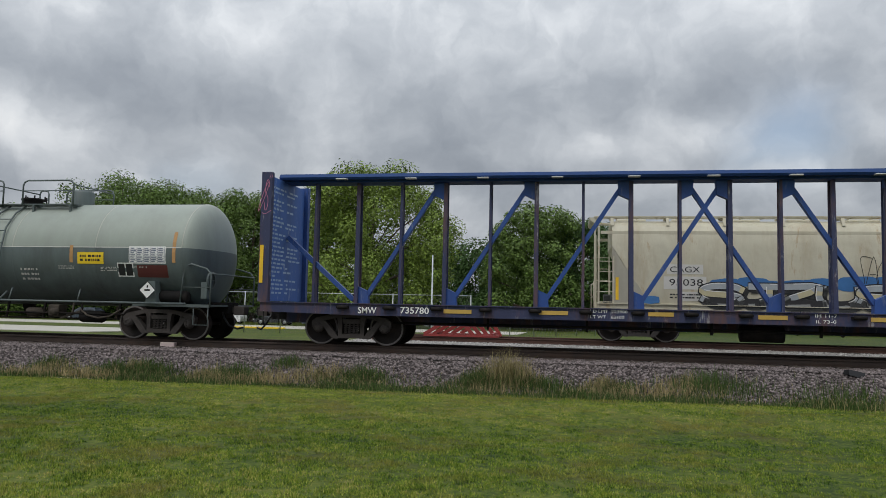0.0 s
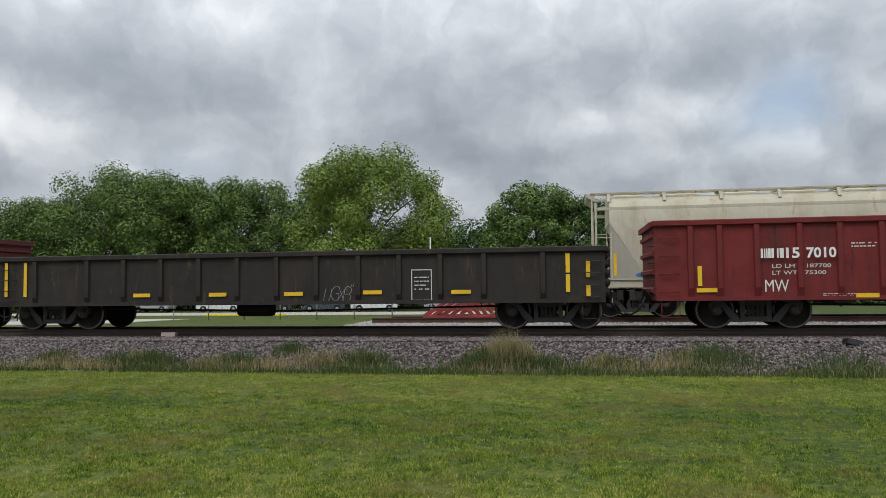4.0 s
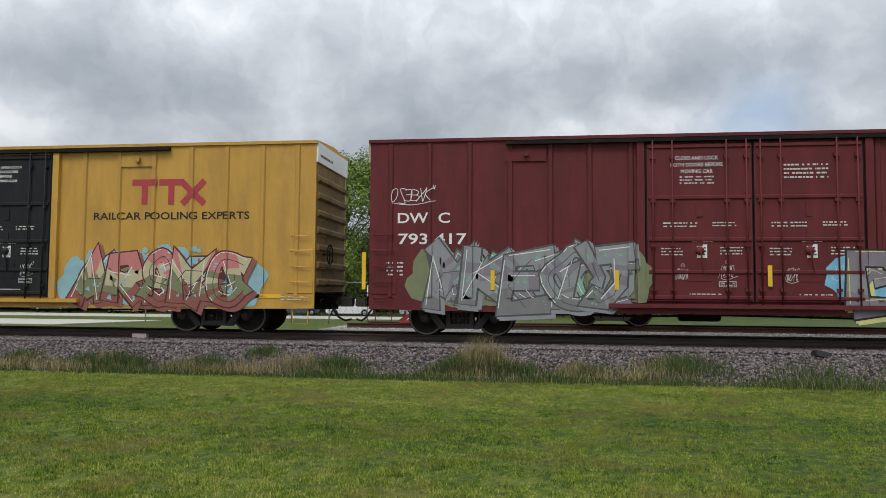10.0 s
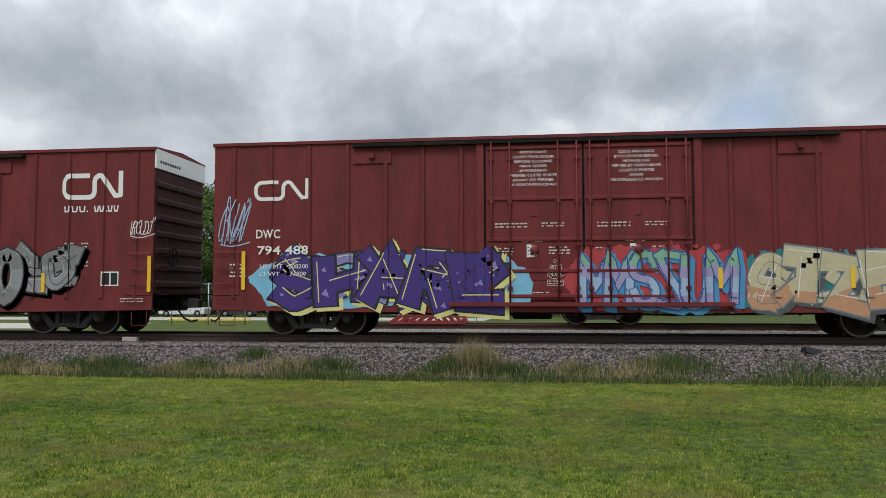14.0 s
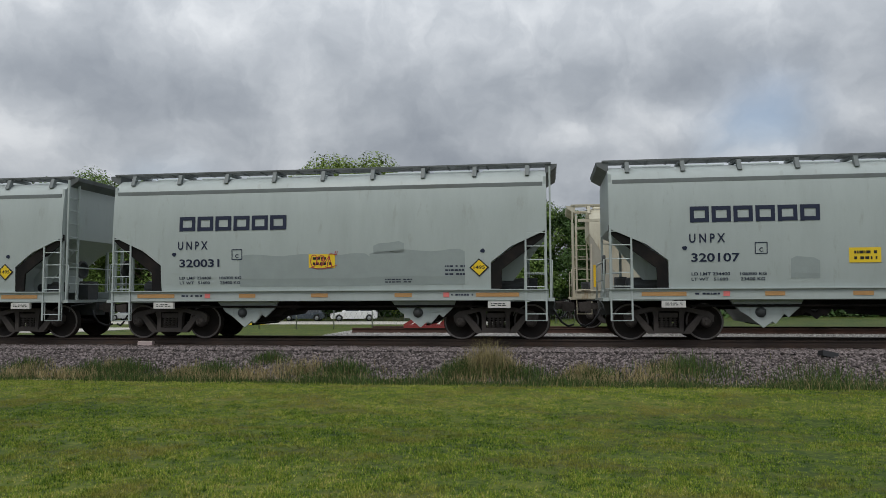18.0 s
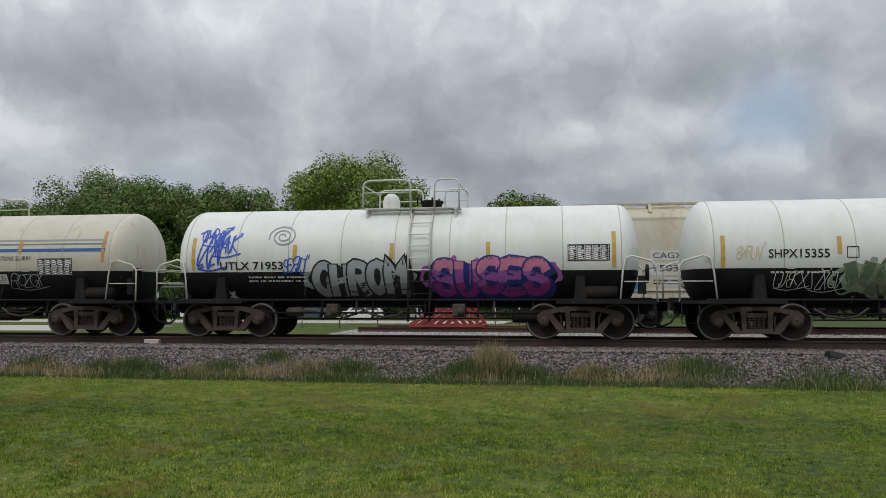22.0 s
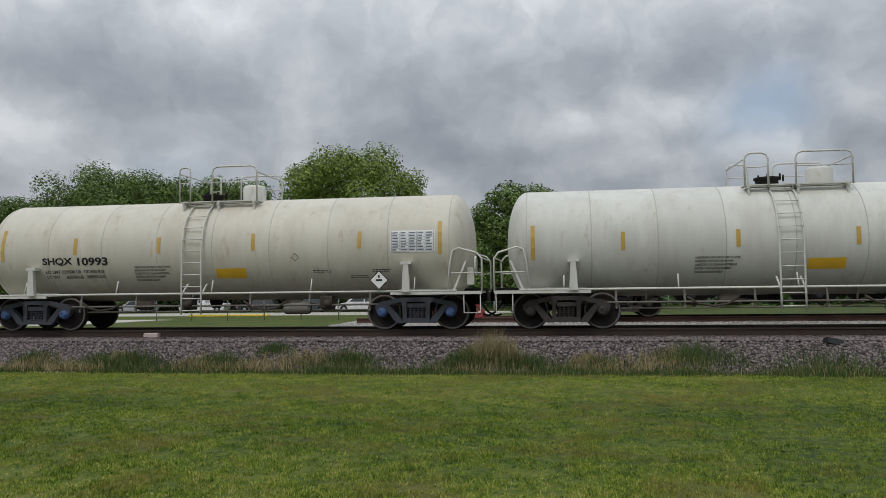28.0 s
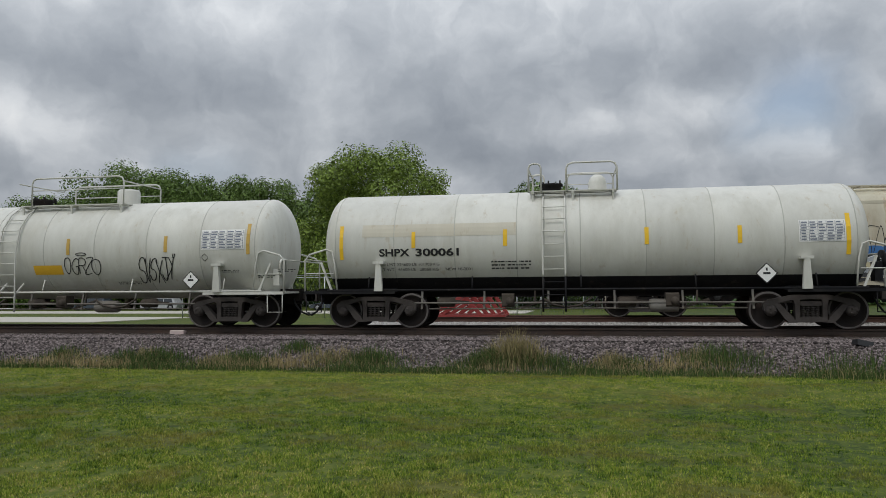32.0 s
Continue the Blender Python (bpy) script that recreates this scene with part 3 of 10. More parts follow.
def graffiti(box, parent, surf, seed, fills, line="black", glow=None, letters=5, text="", glint="white", line_w=0.05, off=0.010, halo=0.07, shade=None, bulk=1.0, spiky=False, accent=None, soft=False):
    """A sprayed piece in layers: cloud, block shade, outlined letters in several tones, an inner light line, accents, drops."""
    surf = DOOR_SIDE.get(parent.name, surf)
    rng = random.Random(seed)
    x0, z0, x1, z1 = box
    text = "".join(ch for ch in text if ch in PEN)
    letters = len(text) or letters
    w, h = (x1 - x0) / letters, z1 - z0
    clouds, shades, lines, bodies, glints = [], [], [], {}, []  # (polygon, height over the side)
    o = 0.0062
    lw = line_w * 0.74
    if glow:
        for i in range(letters * 2 + 1):
            cx, cz = x0 + w * i / 2, z0 + h * rng.uniform(0.42, 0.6)
            if spiky:
                p = []
                for k in range(26):
                    a = k * math.tau / 26
                    q = (0.82 if k % 2 else 1.14) * rng.uniform(0.9, 1.1)
                    p.append((cx + w * 0.55 * q * math.cos(a), cz + h * (0.5 + halo) * q * math.sin(a)))
            else:
                p = blob(cx, cz, w * rng.uniform(0.5, 0.7), h * (0.5 + halo) * rng.uniform(0.85, 1.08), rng, 26, 0.22)
            clouds.append(([(px, max(pz, z0 - 0.04)) for px, pz in p], (i % 4) * 0.0004))
        for i in range(letters * 3):  # puffs and drops over the top edge
            q = rng.uniform(0.02, 0.09)
            clouds.append((blob(rng.uniform(x0, x1), z1 + h * halo + rng.uniform(-0.05, 0.12), q, q * rng.uniform(0.7, 1.1), rng, 10, 0.15), 0.0018))
    for i in range(letters):
        ch = text[i] if text else rng.choice("SRASKEZUSMJC")
        lift = rng.uniform(-0.04, 0.04) * h
        a = x0 + w * i
        thick = min(h * 0.25, w * 0.31) * bulk
        cell = (a + thick * 0.35 - 0.04 * w, z0 + 0.1 * h + lift, a + w * (rng.uniform(1.0, 1.06) if text else rng.uniform(1.0, 1.2)) - thick * 0.35, z1 - 0.1 * h + lift)
        slant = rng.uniform(-0.03, 0.06) if soft else rng.uniform(-0.10, 0.18)
        runs = pen(ch, cell, slant, not text and ch in "SZUMJC" and rng.random() < 0.5, 3 if soft or ch in "OSCGQU" else 1, None if soft else rng)
        if not soft and (not text or rng.random() < 0.7):  # a bent arm thrown out of the letter
            p = (a + w * rng.uniform(0.2, 0.8), z0 + h * rng.uniform(0.25, 0.75))
            q = (a + w * rng.uniform(-0.3, 1.3), z0 + h * rng.choice((0.04, 0.14, 0.9, 1.04)))
            runs.append([p, ((p[0] + q[0]) / 2 + 0.25 * w, p[1] + 0.1 * h), q])
        flare = 0.0 if soft else 0.42
        if not soft:  # bars and hooks woven behind the letters
            for _ in range(3):
                p = (a + w * rng.uniform(-0.1, 0.6), z0 + h * rng.uniform(0.1, 0.95))
                q = (p[0] + w * rng.uniform(0.35, 0.8), z0 + h * rng.uniform(0.08, 1.0))
                bent = [p, (p[0] + (q[0] - p[0]) * rng.uniform(0.3, 0.7), q[1] + rng.uniform(-0.1, 0.1) * h), q]
                lines += [(g, o - 0.0020) for g in ribbon(bent, thick * 0.55 + lw * 2, 0.3)]
                col = rng.choice(fills + [accent or fills[0]])
                bodies.setdefault(col, []).extend((g, o - 0.0010) for g in ribbon(bent, thick * 0.55, 0.3))
                glints += [(g, o - 0.0004) for g in ribbon([(bx - thick * 0.1, bz + thick * 0.16) for bx, bz in bent], lw * 0.4)]
        for k, r in enumerate(runs):
            t = thick * (1.0 if k < 2 else 0.72)
            for m in (1, 2):  # the block's depth, down and to one side
                shades += [(q, o - 0.0028 + m * 0.0001) for q in ribbon([(px + 0.055 * m, pz - 0.045 * m) for px, pz in r], t + lw * 2, flare)]
            lines += [(q, o) for q in ribbon(r, t + lw * 2, flare)]
            for q in ribbon(r, t, flare, 0.13):
                mid = sum(p[1] for p in q) / 4
                u = (mid - z0) / h + (rng.uniform(-0.03, 0.03) if soft else rng.uniform(-0.13, 0.13))
                col = fills[min(len(fills) - 1, int((1 - min(max(u, 0), 0.999)) * len(fills)))]
                bodies.setdefault(col, []).append((q, o + 0.0018))
            # inner light line along the upper side, broken
            n = len(r)
            e = t * 0.5 - lw * 0.5
            for (ax, az_), (bx, bz) in zip(r, r[1:]):
                d = math.hypot(bx - ax, bz - az_) or 1e-6
                nx, nz = -(bz - az_) / d, (bx - ax) / d
                if nz - nx < 0:
                    nx, nz = -nx, -nz
                if rng.random() < 0.75 and d > 0.06:
                    glints += [(q, o + 0.0036) for q in ribbon([(ax + nx * e, az_ + nz * e), (bx + nx * e, bz + nz * e)], lw * 0.62)]
            # wedges and bubbles of a second tone inside the stroke
            for _ in range(0 if soft else 2):
                f = rng.random()
                m = min(n - 2, int(f * (n - 1)))
                cx, cz = r[m][0] + (r[m + 1][0] - r[m][0]) * f, r[m][1] + (r[m + 1][1] - r[m][1]) * f
                col = accent or shade or rng.choice(fills)
                if rng.random() < 0.5:
                    g = t * rng.uniform(0.12, 0.3)
                    bodies.setdefault(col, []).append(([(cx - g, cz - g * 0.4), (cx + g * 0.9, cz - g), (cx + g * 0.2, cz + g)], o + 0.0030))
                else:
                    for _k in range(2):
                        g = t * rng.uniform(0.06, 0.13)
                        bodies.setdefault(col, []).append((blob(cx + rng.uniform(-0.3, 0.3) * t, cz + rng.uniform(-0.3, 0.3) * t, g, g * 0.8, rng, 8, 0.1), o + 0.0030))
            if n > 2 and not soft and rng.random() < 0.6:
                lines += [(q, o + 0.0033) for q in ribbon([((r[m][0] + r[m + 1][0]) / 2 + t * 0.1, (r[m][1] + r[m + 1][1]) / 2 - t * 0.1) for m in range(n - 1)], lw * 0.5)]
        o += 0.0056

    def layer(name, items, col, under, label=""):
        sh = Shape()
        for i, (p, q) in enumerate(items):
            d = off + q + (i % 13) * 0.00012
            for c, y in laid(p, surf):
                sh.add([(x, (surf(x, z) if y is None else y) - d, z) for x, z in c], [tuple(range(len(c)))])
        return tagged(part(name, sh, P[col], under), label, kind="stuff")

    root = layer("graffiti", clouds or shades, glow or shade or line, parent, "sprayed graffiti piece")
    layer("shade", shades, shade or line, root)
    layer("outline", lines, line, root)
    for col, items in bodies.items():
        layer("fill", items, col, root)
    layer("highlight", glints, glint, root)
    return root

# ---- ground, tracks ----


LAWN_Y, LAWN_Z = [-400, 0, 5, 8, 10.5, 12.5, 13.6, 15.6, 16.5], [-0.5, -0.5, -0.5, -0.56, -0.68, -0.70, -0.66, -0.75, -0.76]


def ground_z(x, y):
    if y < 15.6:
        return float(np.interp(y, LAWN_Y, LAWN_Z)) + 0.025 * math.sin(x * 0.5 + 0.4 * y) * min(1, max(0, 15.6 - y) / 3)
    if y < 22:
        return -0.75
    if y < 25:
        return -0.75 + 0.2 * (y - 22) / 3
    if y < 30:
        return -0.55 - 0.05 * (y - 25) / 5
    return -0.6 - 0.95 * min(1, (y - 30) / 50)


def sheet(name, xs, ys, zf, material, kind="structure"):
    v = [(x, y, zf(x, y)) for y in ys for x in xs]
    n = len(xs)
    f = [(j * n + i, j * n + i + 1, (j + 1) * n + i + 1, (j + 1) * n + i) for j in range(len(ys) - 1) for i in range(n - 1)]
    sh = Shape(True)
    sh.add(v, f, True)
    return tagged(part(name, sh, material), kind=kind)




def turf(name, gain, island=0.0):
    """Mown turf: yellow-green and deep green tufts at four scales, with dry tan spots and tone bands."""
    m = bpy.data.materials.new(name)
    m.use_nodes = True
    t = m.node_tree
    t.nodes.clear()
    co = t.nodes.new("ShaderNodeTexCoord")
    ns = []
    for sc, det in ((0.35, 3.0), (1.7, 4.0), (6.5, 4.0), (19.0, 3.0)):
        n = node(t, "ShaderNodeTexNoise", Scale=sc, Detail=det, Roughness=0.6)
        link(t, co.outputs["Object"], n.inputs["Vector"])
        ns.append(maths(t, "SUBTRACT", n.outputs[0], 0.5))
    fac = maths(t, "ADD", maths(t, "MULTIPLY", ns[0], 0.30), 0.555)
    for n, k in zip(ns[1:], (0.34, 0.52, 0.56)):
        fac = maths(t, "ADD", fac, maths(t, "MULTIPLY", n, k))
    if island:
        gi = t.nodes.new("ShaderNodeNewGeometry")
        fac = maths(t, "ADD", fac, maths(t, "MULTIPLY", maths(t, "SUBTRACT", gi.outputs["Random Per Island"], 0.5), island))
    # tone bands along y with wavering edges: paler near and by the track, darker between
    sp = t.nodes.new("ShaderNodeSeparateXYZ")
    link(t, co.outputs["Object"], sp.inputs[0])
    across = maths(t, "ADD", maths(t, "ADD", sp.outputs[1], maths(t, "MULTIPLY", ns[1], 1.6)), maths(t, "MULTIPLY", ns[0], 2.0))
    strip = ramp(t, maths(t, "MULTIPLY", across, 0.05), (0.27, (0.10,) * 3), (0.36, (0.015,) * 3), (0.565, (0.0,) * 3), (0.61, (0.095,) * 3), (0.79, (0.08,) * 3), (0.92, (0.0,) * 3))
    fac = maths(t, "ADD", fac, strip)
    # the tone gets darker to the right
    fac = maths(t, "SUBTRACT", fac, maths(t, "MULTIPLY", maths(t, "MULTIPLY", sp.outputs[0], 0.13, True), 0.06))
    g = gain
    col = ramp(t, fac, (0.34, (0.016 * g, 0.038 * g, 0.006 * g)), (0.46, (0.044 * g, 0.082 * g, 0.011 * g)), (0.57, (0.098 * g, 0.142 * g, 0.016 * g)), (0.68, (0.160 * g, 0.196 * g, 0.026 * g)), (0.82, (0.27 * g, 0.24 * g, 0.08 * g)))
    # brownish dry spots
    brown = node(t, "ShaderNodeTexNoise", Scale=0.9, Detail=5.0, Roughness=0.65)
    link(t, co.outputs["Object"], brown.inputs["Vector"])
    sm = t.nodes.new("ShaderNodeMix")
    sm.data_type = "RGBA"
    link(t, ramp(t, brown.outputs[0], (0.49, (0.0,) * 3), (0.64, (0.62,) * 3)), sm.inputs[0])
    link(t, col, sm.inputs[6])
    sm.inputs[7].default_value = (0.142 * g, 0.122 * g, 0.032 * g, 1)
    b = t.nodes.new("ShaderNodeBsdfPrincipled")
    link(t, sm.outputs[2], b.inputs["Base Color"])
    b.inputs["Roughness"].default_value = 0.75
    b.inputs["Specular IOR Level"].default_value = 0.15
    bp = node(t, "ShaderNodeBump", Strength=0.5, Distance=0.03)
    link(t, ns[2], bp.inputs["Height"])
    link(t, bp.outputs[0], b.inputs["Normal"])
    out = t.nodes.new("ShaderNodeOutputMaterial")
    link(t, b.outputs[0], out.inputs[0])
    return m


# ground takes a darker copy of the turf: shade between blades, in the colour
lawn_mat = turf("lawn_soil_shaded", 0.62)
# bed far darker than its stones: the shade in their gaps is coloured in
ballast_mat = mat("ballast_bed", (0.075, 0.062, 0.058), 0.9, vary=0.6, grain=28, bump=0.8, spec=0.2)
gravel_mat = mat("gravel_bed", (0.26, 0.25, 0.235), 0.9, vary=0.4, grain=30, bump=0.6, stain=(0.24, 0.23, 0.2), stain_amount=0.5)
road_mat = mat("road_concrete", (0.42, 0.40, 0.35), 0.85, vary=0.25, grain=20)
xs = [-3000, -800, -300, -120, -60, -40, -30] + list(range(-26, 27, 2)) + [30, 40, 60, 120, 300, 800, 3000]
ys = [-300, -60, -20, -8, -2, 2, 4, 5, 6, 7, 8, 9, 9.8, 10.5, 11.2, 12, 12.5, 13, 13.6, 14.2, 15, 15.6, 16.5, 22, 23.5, 25, 30, 38, 46, 55, 80, 140, 300, 900, 4000]
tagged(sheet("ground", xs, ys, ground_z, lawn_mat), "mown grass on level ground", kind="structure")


def bed(name, poly, x0, x1, material, label):
    sh = Shape()
    sh.prism_x(poly, x0, x1)
    return tagged(part(name, sh, material), label, kind="structure")


bed("ballast_bed", [(15.9, -0.80), (24.2, -0.80), (24.0, -0.62), (21.9, -0.2), (17.95, -0.2), (17.6, -0.24)][::1], -420, 420, ballast_mat, "crushed stone railway ballast")
bed("gravel_bed", [(23.2, -0.62), (30.5, -0.62), (29.0, -0.19), (24.4, -0.19)], -7.6, 420, gravel_mat, "pale gravel under the siding")
bed("road", [(58.7, -1.3), (73, -1.56), (73, -1.38), (58.7, -1.11)], -300, -4, road_mat, "pale concrete road")
bed("driveway", [(35, -0.85), (46, -1.05), (46, -0.87), (35, -0.66)], -300, -25, road_mat, "pale gravel drive")
RAIL = [(-0.075, -0.172), (0.075, -0.172), (0.075, -0.155), (0.012, -0.135), (0.010, -0.05), (0.036, -0.038), (0.036, -0.006), (0.028, 0.0), (-0.028, 0.0), (-0.036, -0.006), (-0.036, -0.038), (-0.010, -0.05), (-0.012, -0.135), (-0.075, -0.155)]
for y, x0, m in ((TRACK_Y - 0.7525, -420, rail_steel), (TRACK_Y + 0.7525, -420, rail_steel), (SIDING_Y - 0.7525, -7.0, rail_rust), (SIDING_Y + 0.7525, -6.6, rail_rust)):
    sh = Shape()
    sh.prism_x([(y + a, b - 0.002) for a, b in RAIL], x0, 420)
    tagged(part("rail", sh, m), "rusty steel rail on stone ballast", kind="structure")
# sleepers show as low ends in the stone
tie_m = mat("tie_wood", (0.07, 0.055, 0.045), 0.85, vary=0.5, stain=(0.12, 0.1, 0.08), stain_amount=0.5, each=0.4)
tie = Shape()
tie.chamfered(-0.11, 0.11, -1.3, 1.3, -0.33, -0.175, 0.015)
tie_mesh = tie.mesh("sleeper", tie_m)
track = empty("sleepers", "row of dark timber sleepers under the main track", "sleepers")
track["kind"] = "structure"
for i in range(60):
    part("sleeper", tie_mesh, None, track, at=pose(-18 + i * 0.53, TRACK_Y, 0))


def scatter_stones(name, n, x0, x1, y0, y1, zf, size, material, seed, label):
    """Loose angular stones, each a squashed and turned octahedron."""
    r = np.random.RandomState(seed)
    base = np.array([(1, 0, 0), (-1, 0, 0), (0, 1, 0), (0, -1, 0), (0, 0, 1), (0, 0, -1)], float)
    tri = np.array([(0, 2, 4), (2, 1, 4), (1, 3, 4), (3, 0, 4), (2, 0, 5), (1, 2, 5), (3, 1, 5), (0, 3, 5)])
    p = np.stack([r.uniform(x0, x1, n), r.uniform(y0, y1, n)], 1)
    z = np.array([zf(a, b) for a, b in p])
    v = base[None] * r.uniform(0.55, 1.15, (n, 6, 1)) * (size * r.uniform(0.6, 1.35, (n, 1, 1))) * np.array([1.15, 1.0, 0.75])
    a = r.uniform(0, 6.283, n)
    b = r.uniform(-0.7, 0.7, n)
    ca, sa, cb, sb = np.cos(a)[:, None], np.sin(a)[:, None], np.cos(b)[:, None], np.sin(b)[:, None]
    x, y, zz = v[..., 0], v[..., 1], v[..., 2]
    x, zz = x * cb - zz * sb, x * sb + zz * cb
    x, y = x * ca - y * sa, x * sa + y * ca
    v = np.stack([x + p[:, :1], y + p[:, 1:], zz + z[:, None] + size * 0.25], -1)
    return raw_mesh(name, v.reshape(-1, 3), (tri[None] + 6 * np.arange(n)[:, None, None]).reshape(-1, 3), material, label)


def raw_mesh(name, v, tri, material, label="", kind="stuff", parent=None):
    me = bpy.data.meshes.new(name)
    me.vertices.add(len(v))
    me.vertices.foreach_set("co", np.asarray(v, np.float32).ravel())
    k = tri.shape[1]
    me.loops.add(tri.size)
    me.loops.foreach_set("vertex_index", np.asarray(tri, np.int32).ravel())
    me.polygons.add(len(tri))
    me.polygons.foreach_set("loop_start", np.arange(0, tri.size, k, dtype=np.int32))
    me.polygons.foreach_set("loop_total", np.full(len(tri), k, np.int32))
    me.update(calc_edges=True)
    me.materials.append(material)
    ob = new(name, me)
    if parent:
        ob.parent = parent
    return tagged(ob, label, kind=kind)


def ballast_z(x, y):
    if y < 15.9:
        return -0.76
    if y < 17.6:
        return -0.78 + 0.54 * (y - 15.9) / 1.7
    if y < 21.9:
        return -0.215
    return -0.215 - 0.4 * (y - 21.9) / 2.1


stone_mat = mat("ballast_stone", (0.160, 0.135, 0.132), 0.85, vary=0.3, island=1.4, bump=0.3, spec=0.2)
pale_stone = mat("gravel_stone", (0.36, 0.345, 0.33), 0.85, vary=0.3, island=0.7, bump=0.2)
scatter_stones("ballast_stones", 46000, -19, 13, 15.75, 19.05, ballast_z, 0.042, stone_mat, 1, "loose grey and pinkish crushed stone")
scatter_stones("ballast_stones", 9000, -19, 13, 19.25, 23.6, ballast_z, 0.035, stone_mat, 2, "loose grey and pinkish crushed stone")
scatter_stones("gravel_stones", 9000, -7.6, 16, 23.3, 27.4, lambda x, y: -0.2 if y > 24.4 else -0.6 + 0.4 * (y - 23.2) / 1.2, 0.04, pale_stone, 3, "loose pale limestone gravel")


def blades(name, n, place, length, width, material, seed, label, lean=0.5, bend=True):
    """Grass: bent two-piece blades, n of them, at places given by place(random state, n)."""
    r = np.random.RandomState(seed)
    x, y, z, lng = place(r, n)
    a = r.uniform(0, 6.283, n)
    L = length * lng * r.uniform(0.6, 1.3, n)
    tip = r.uniform(0.05, lean, n) * L
    b = r.uniform(0, 6.283, n)
    wx, wy = np.cos(a) * width / 2, np.sin(a) * width / 2
    tx, ty = np.cos(b) * tip, np.sin(b) * tip
    v0 = np.stack([x - wx, y - wy, z], 1)
    v1 = np.stack([x + wx, y + wy, z], 1)
    tipz = np.sqrt(np.maximum(L * L - tip * tip, 0.04 * L * L))
    v4 = np.stack([x + tx, y + ty, z + tipz], 1)
    if not bend:
        v = np.stack([v0, v1, v4], 1).reshape(-1, 3)
        tri = np.arange(n * 3).reshape(-1, 3)
    else:
        mx, my, mz = x + tx * 0.28, y + ty * 0.28, z + tipz * 0.62
        v2 = np.stack([mx + wx * 0.8, my + wy * 0.8, mz], 1)
        v3 = np.stack([mx - wx * 0.8, my - wy * 0.8, mz], 1)
        v = np.stack([v0, v1, v2, v3, v4], 1).reshape(-1, 3)
        k = 5 * np.arange(n)[:, None]
        tri = np.concatenate([k + [0, 1, 2], k + [0, 2, 3], k + [3, 2, 4]], 1).reshape(-1, 3)
    return raw_mesh(name, v, tri, material, label)


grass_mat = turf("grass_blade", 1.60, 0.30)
weed_mat = mat("weed_blade", (0.058, 0.096, 0.024), 0.75, vary=0.3, island=0.9, bump=0, spec=0.2)
straw_mat = mat("straw_blade", (0.25, 0.21, 0.10), 0.8, vary=0.3, island=0.8, bump=0, spec=0.2)


def tufts(x, y, step, seed):
    """Smooth random heights from 0 to 1 on a grid of that step."""
    g = np.random.RandomState(seed).uniform(0, 1, (256, 256))
    u, v = x / step, y / step
    i, j = np.floor(u).astype(int), np.floor(v).astype(int)
    a, b = u - i, v - j
    a, b = a * a * (3 - 2 * a), b * b * (3 - 2 * b)
    at = lambda p, q: g[p % 256, q % 256]
    return (at(i, j) * (1 - a) + at(i + 1, j) * a) * (1 - b) + (at(i, j + 1) * (1 - a) + at(i + 1, j + 1) * a) * b


def lawn_place(r, n):
    # denser towards the camera, inside the wedge that it sees; the grass stands in tufts with gaps between
    y = 4.4 + (15.9 - 4.4) * r.uniform(0, 1, 2 * n) ** 1.15
    x = -0.1 * y + (r.uniform(-1, 1, 2 * n)) * (0.86 * y + 1.5)
    h = 0.55 * tufts(x, y, 0.11, 1) + 0.45 * tufts(x, y, 0.31, 2)
    order = np.argsort(r.uniform(0, 1, 2 * n) - 1.1 * np.clip((h - 0.2) * 1.6, 0, 1))[:n]
    x, y, h = x[order], y[order], h[order]
    z = np.interp(y, LAWN_Y, LAWN_Z) + 0.025 * np.sin(x * 0.5 + 0.4 * y) * np.clip((15.6 - y) / 3, 0, 1)
    return x, y, z, 0.35 + 1.15 * h


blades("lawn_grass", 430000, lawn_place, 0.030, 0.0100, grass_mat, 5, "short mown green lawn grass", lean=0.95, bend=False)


def edge_place(r, n):
    y = r.normal(15.75, 0.28, n)
    x = r.uniform(-19, 12, n)
    d = 0.5 + 0.5 * np.sin(x * 1.9 + 0.8) * np.sin(x * 0.63 + 2.0)
    keep = r.uniform(0, 1, n) < 0.35 + 0.65 * d
    x, y, d = x[keep], y[keep], d[keep]
    m = n - len(x)
    x2 = r.uniform(-19, 12, m)
    x, y, d = np.concatenate([x, x2]), np.concatenate([y, r.normal(15.6, 0.15, m)]), np.concatenate([d, np.full(m, 0.1)])
    z = np.where(y < 15.9, -0.76, -0.78 + 0.32 * (y - 15.9))
    return x, y, z, 0.32 + 0.62 * d


blades("verge_weeds", 26000, edge_place, 0.2, 0.014, weed_mat, 6, "rough green weeds along the ballast")
blades("dry_grass", 6000, edge_place, 0.26, 0.010, straw_mat, 7, "dry straw grass along the ballast", lean=0.95)


def tuft(x, y, n, spread, length, material, seed, label, lean=0.7):
    def place(r, k):
        px, py = r.normal(x, spread, k), r.normal(y, spread * 0.45, k)
        return px, py, np.array([ballast_z(a, b) for a, b in zip(px, py)]), np.clip(1.1 - np.abs(px - x) / (spread * 3), 0.4, 1.1)
    ob = blades("weed_clump", n, place, length, 0.012, material, seed, label, lean)
    return ob


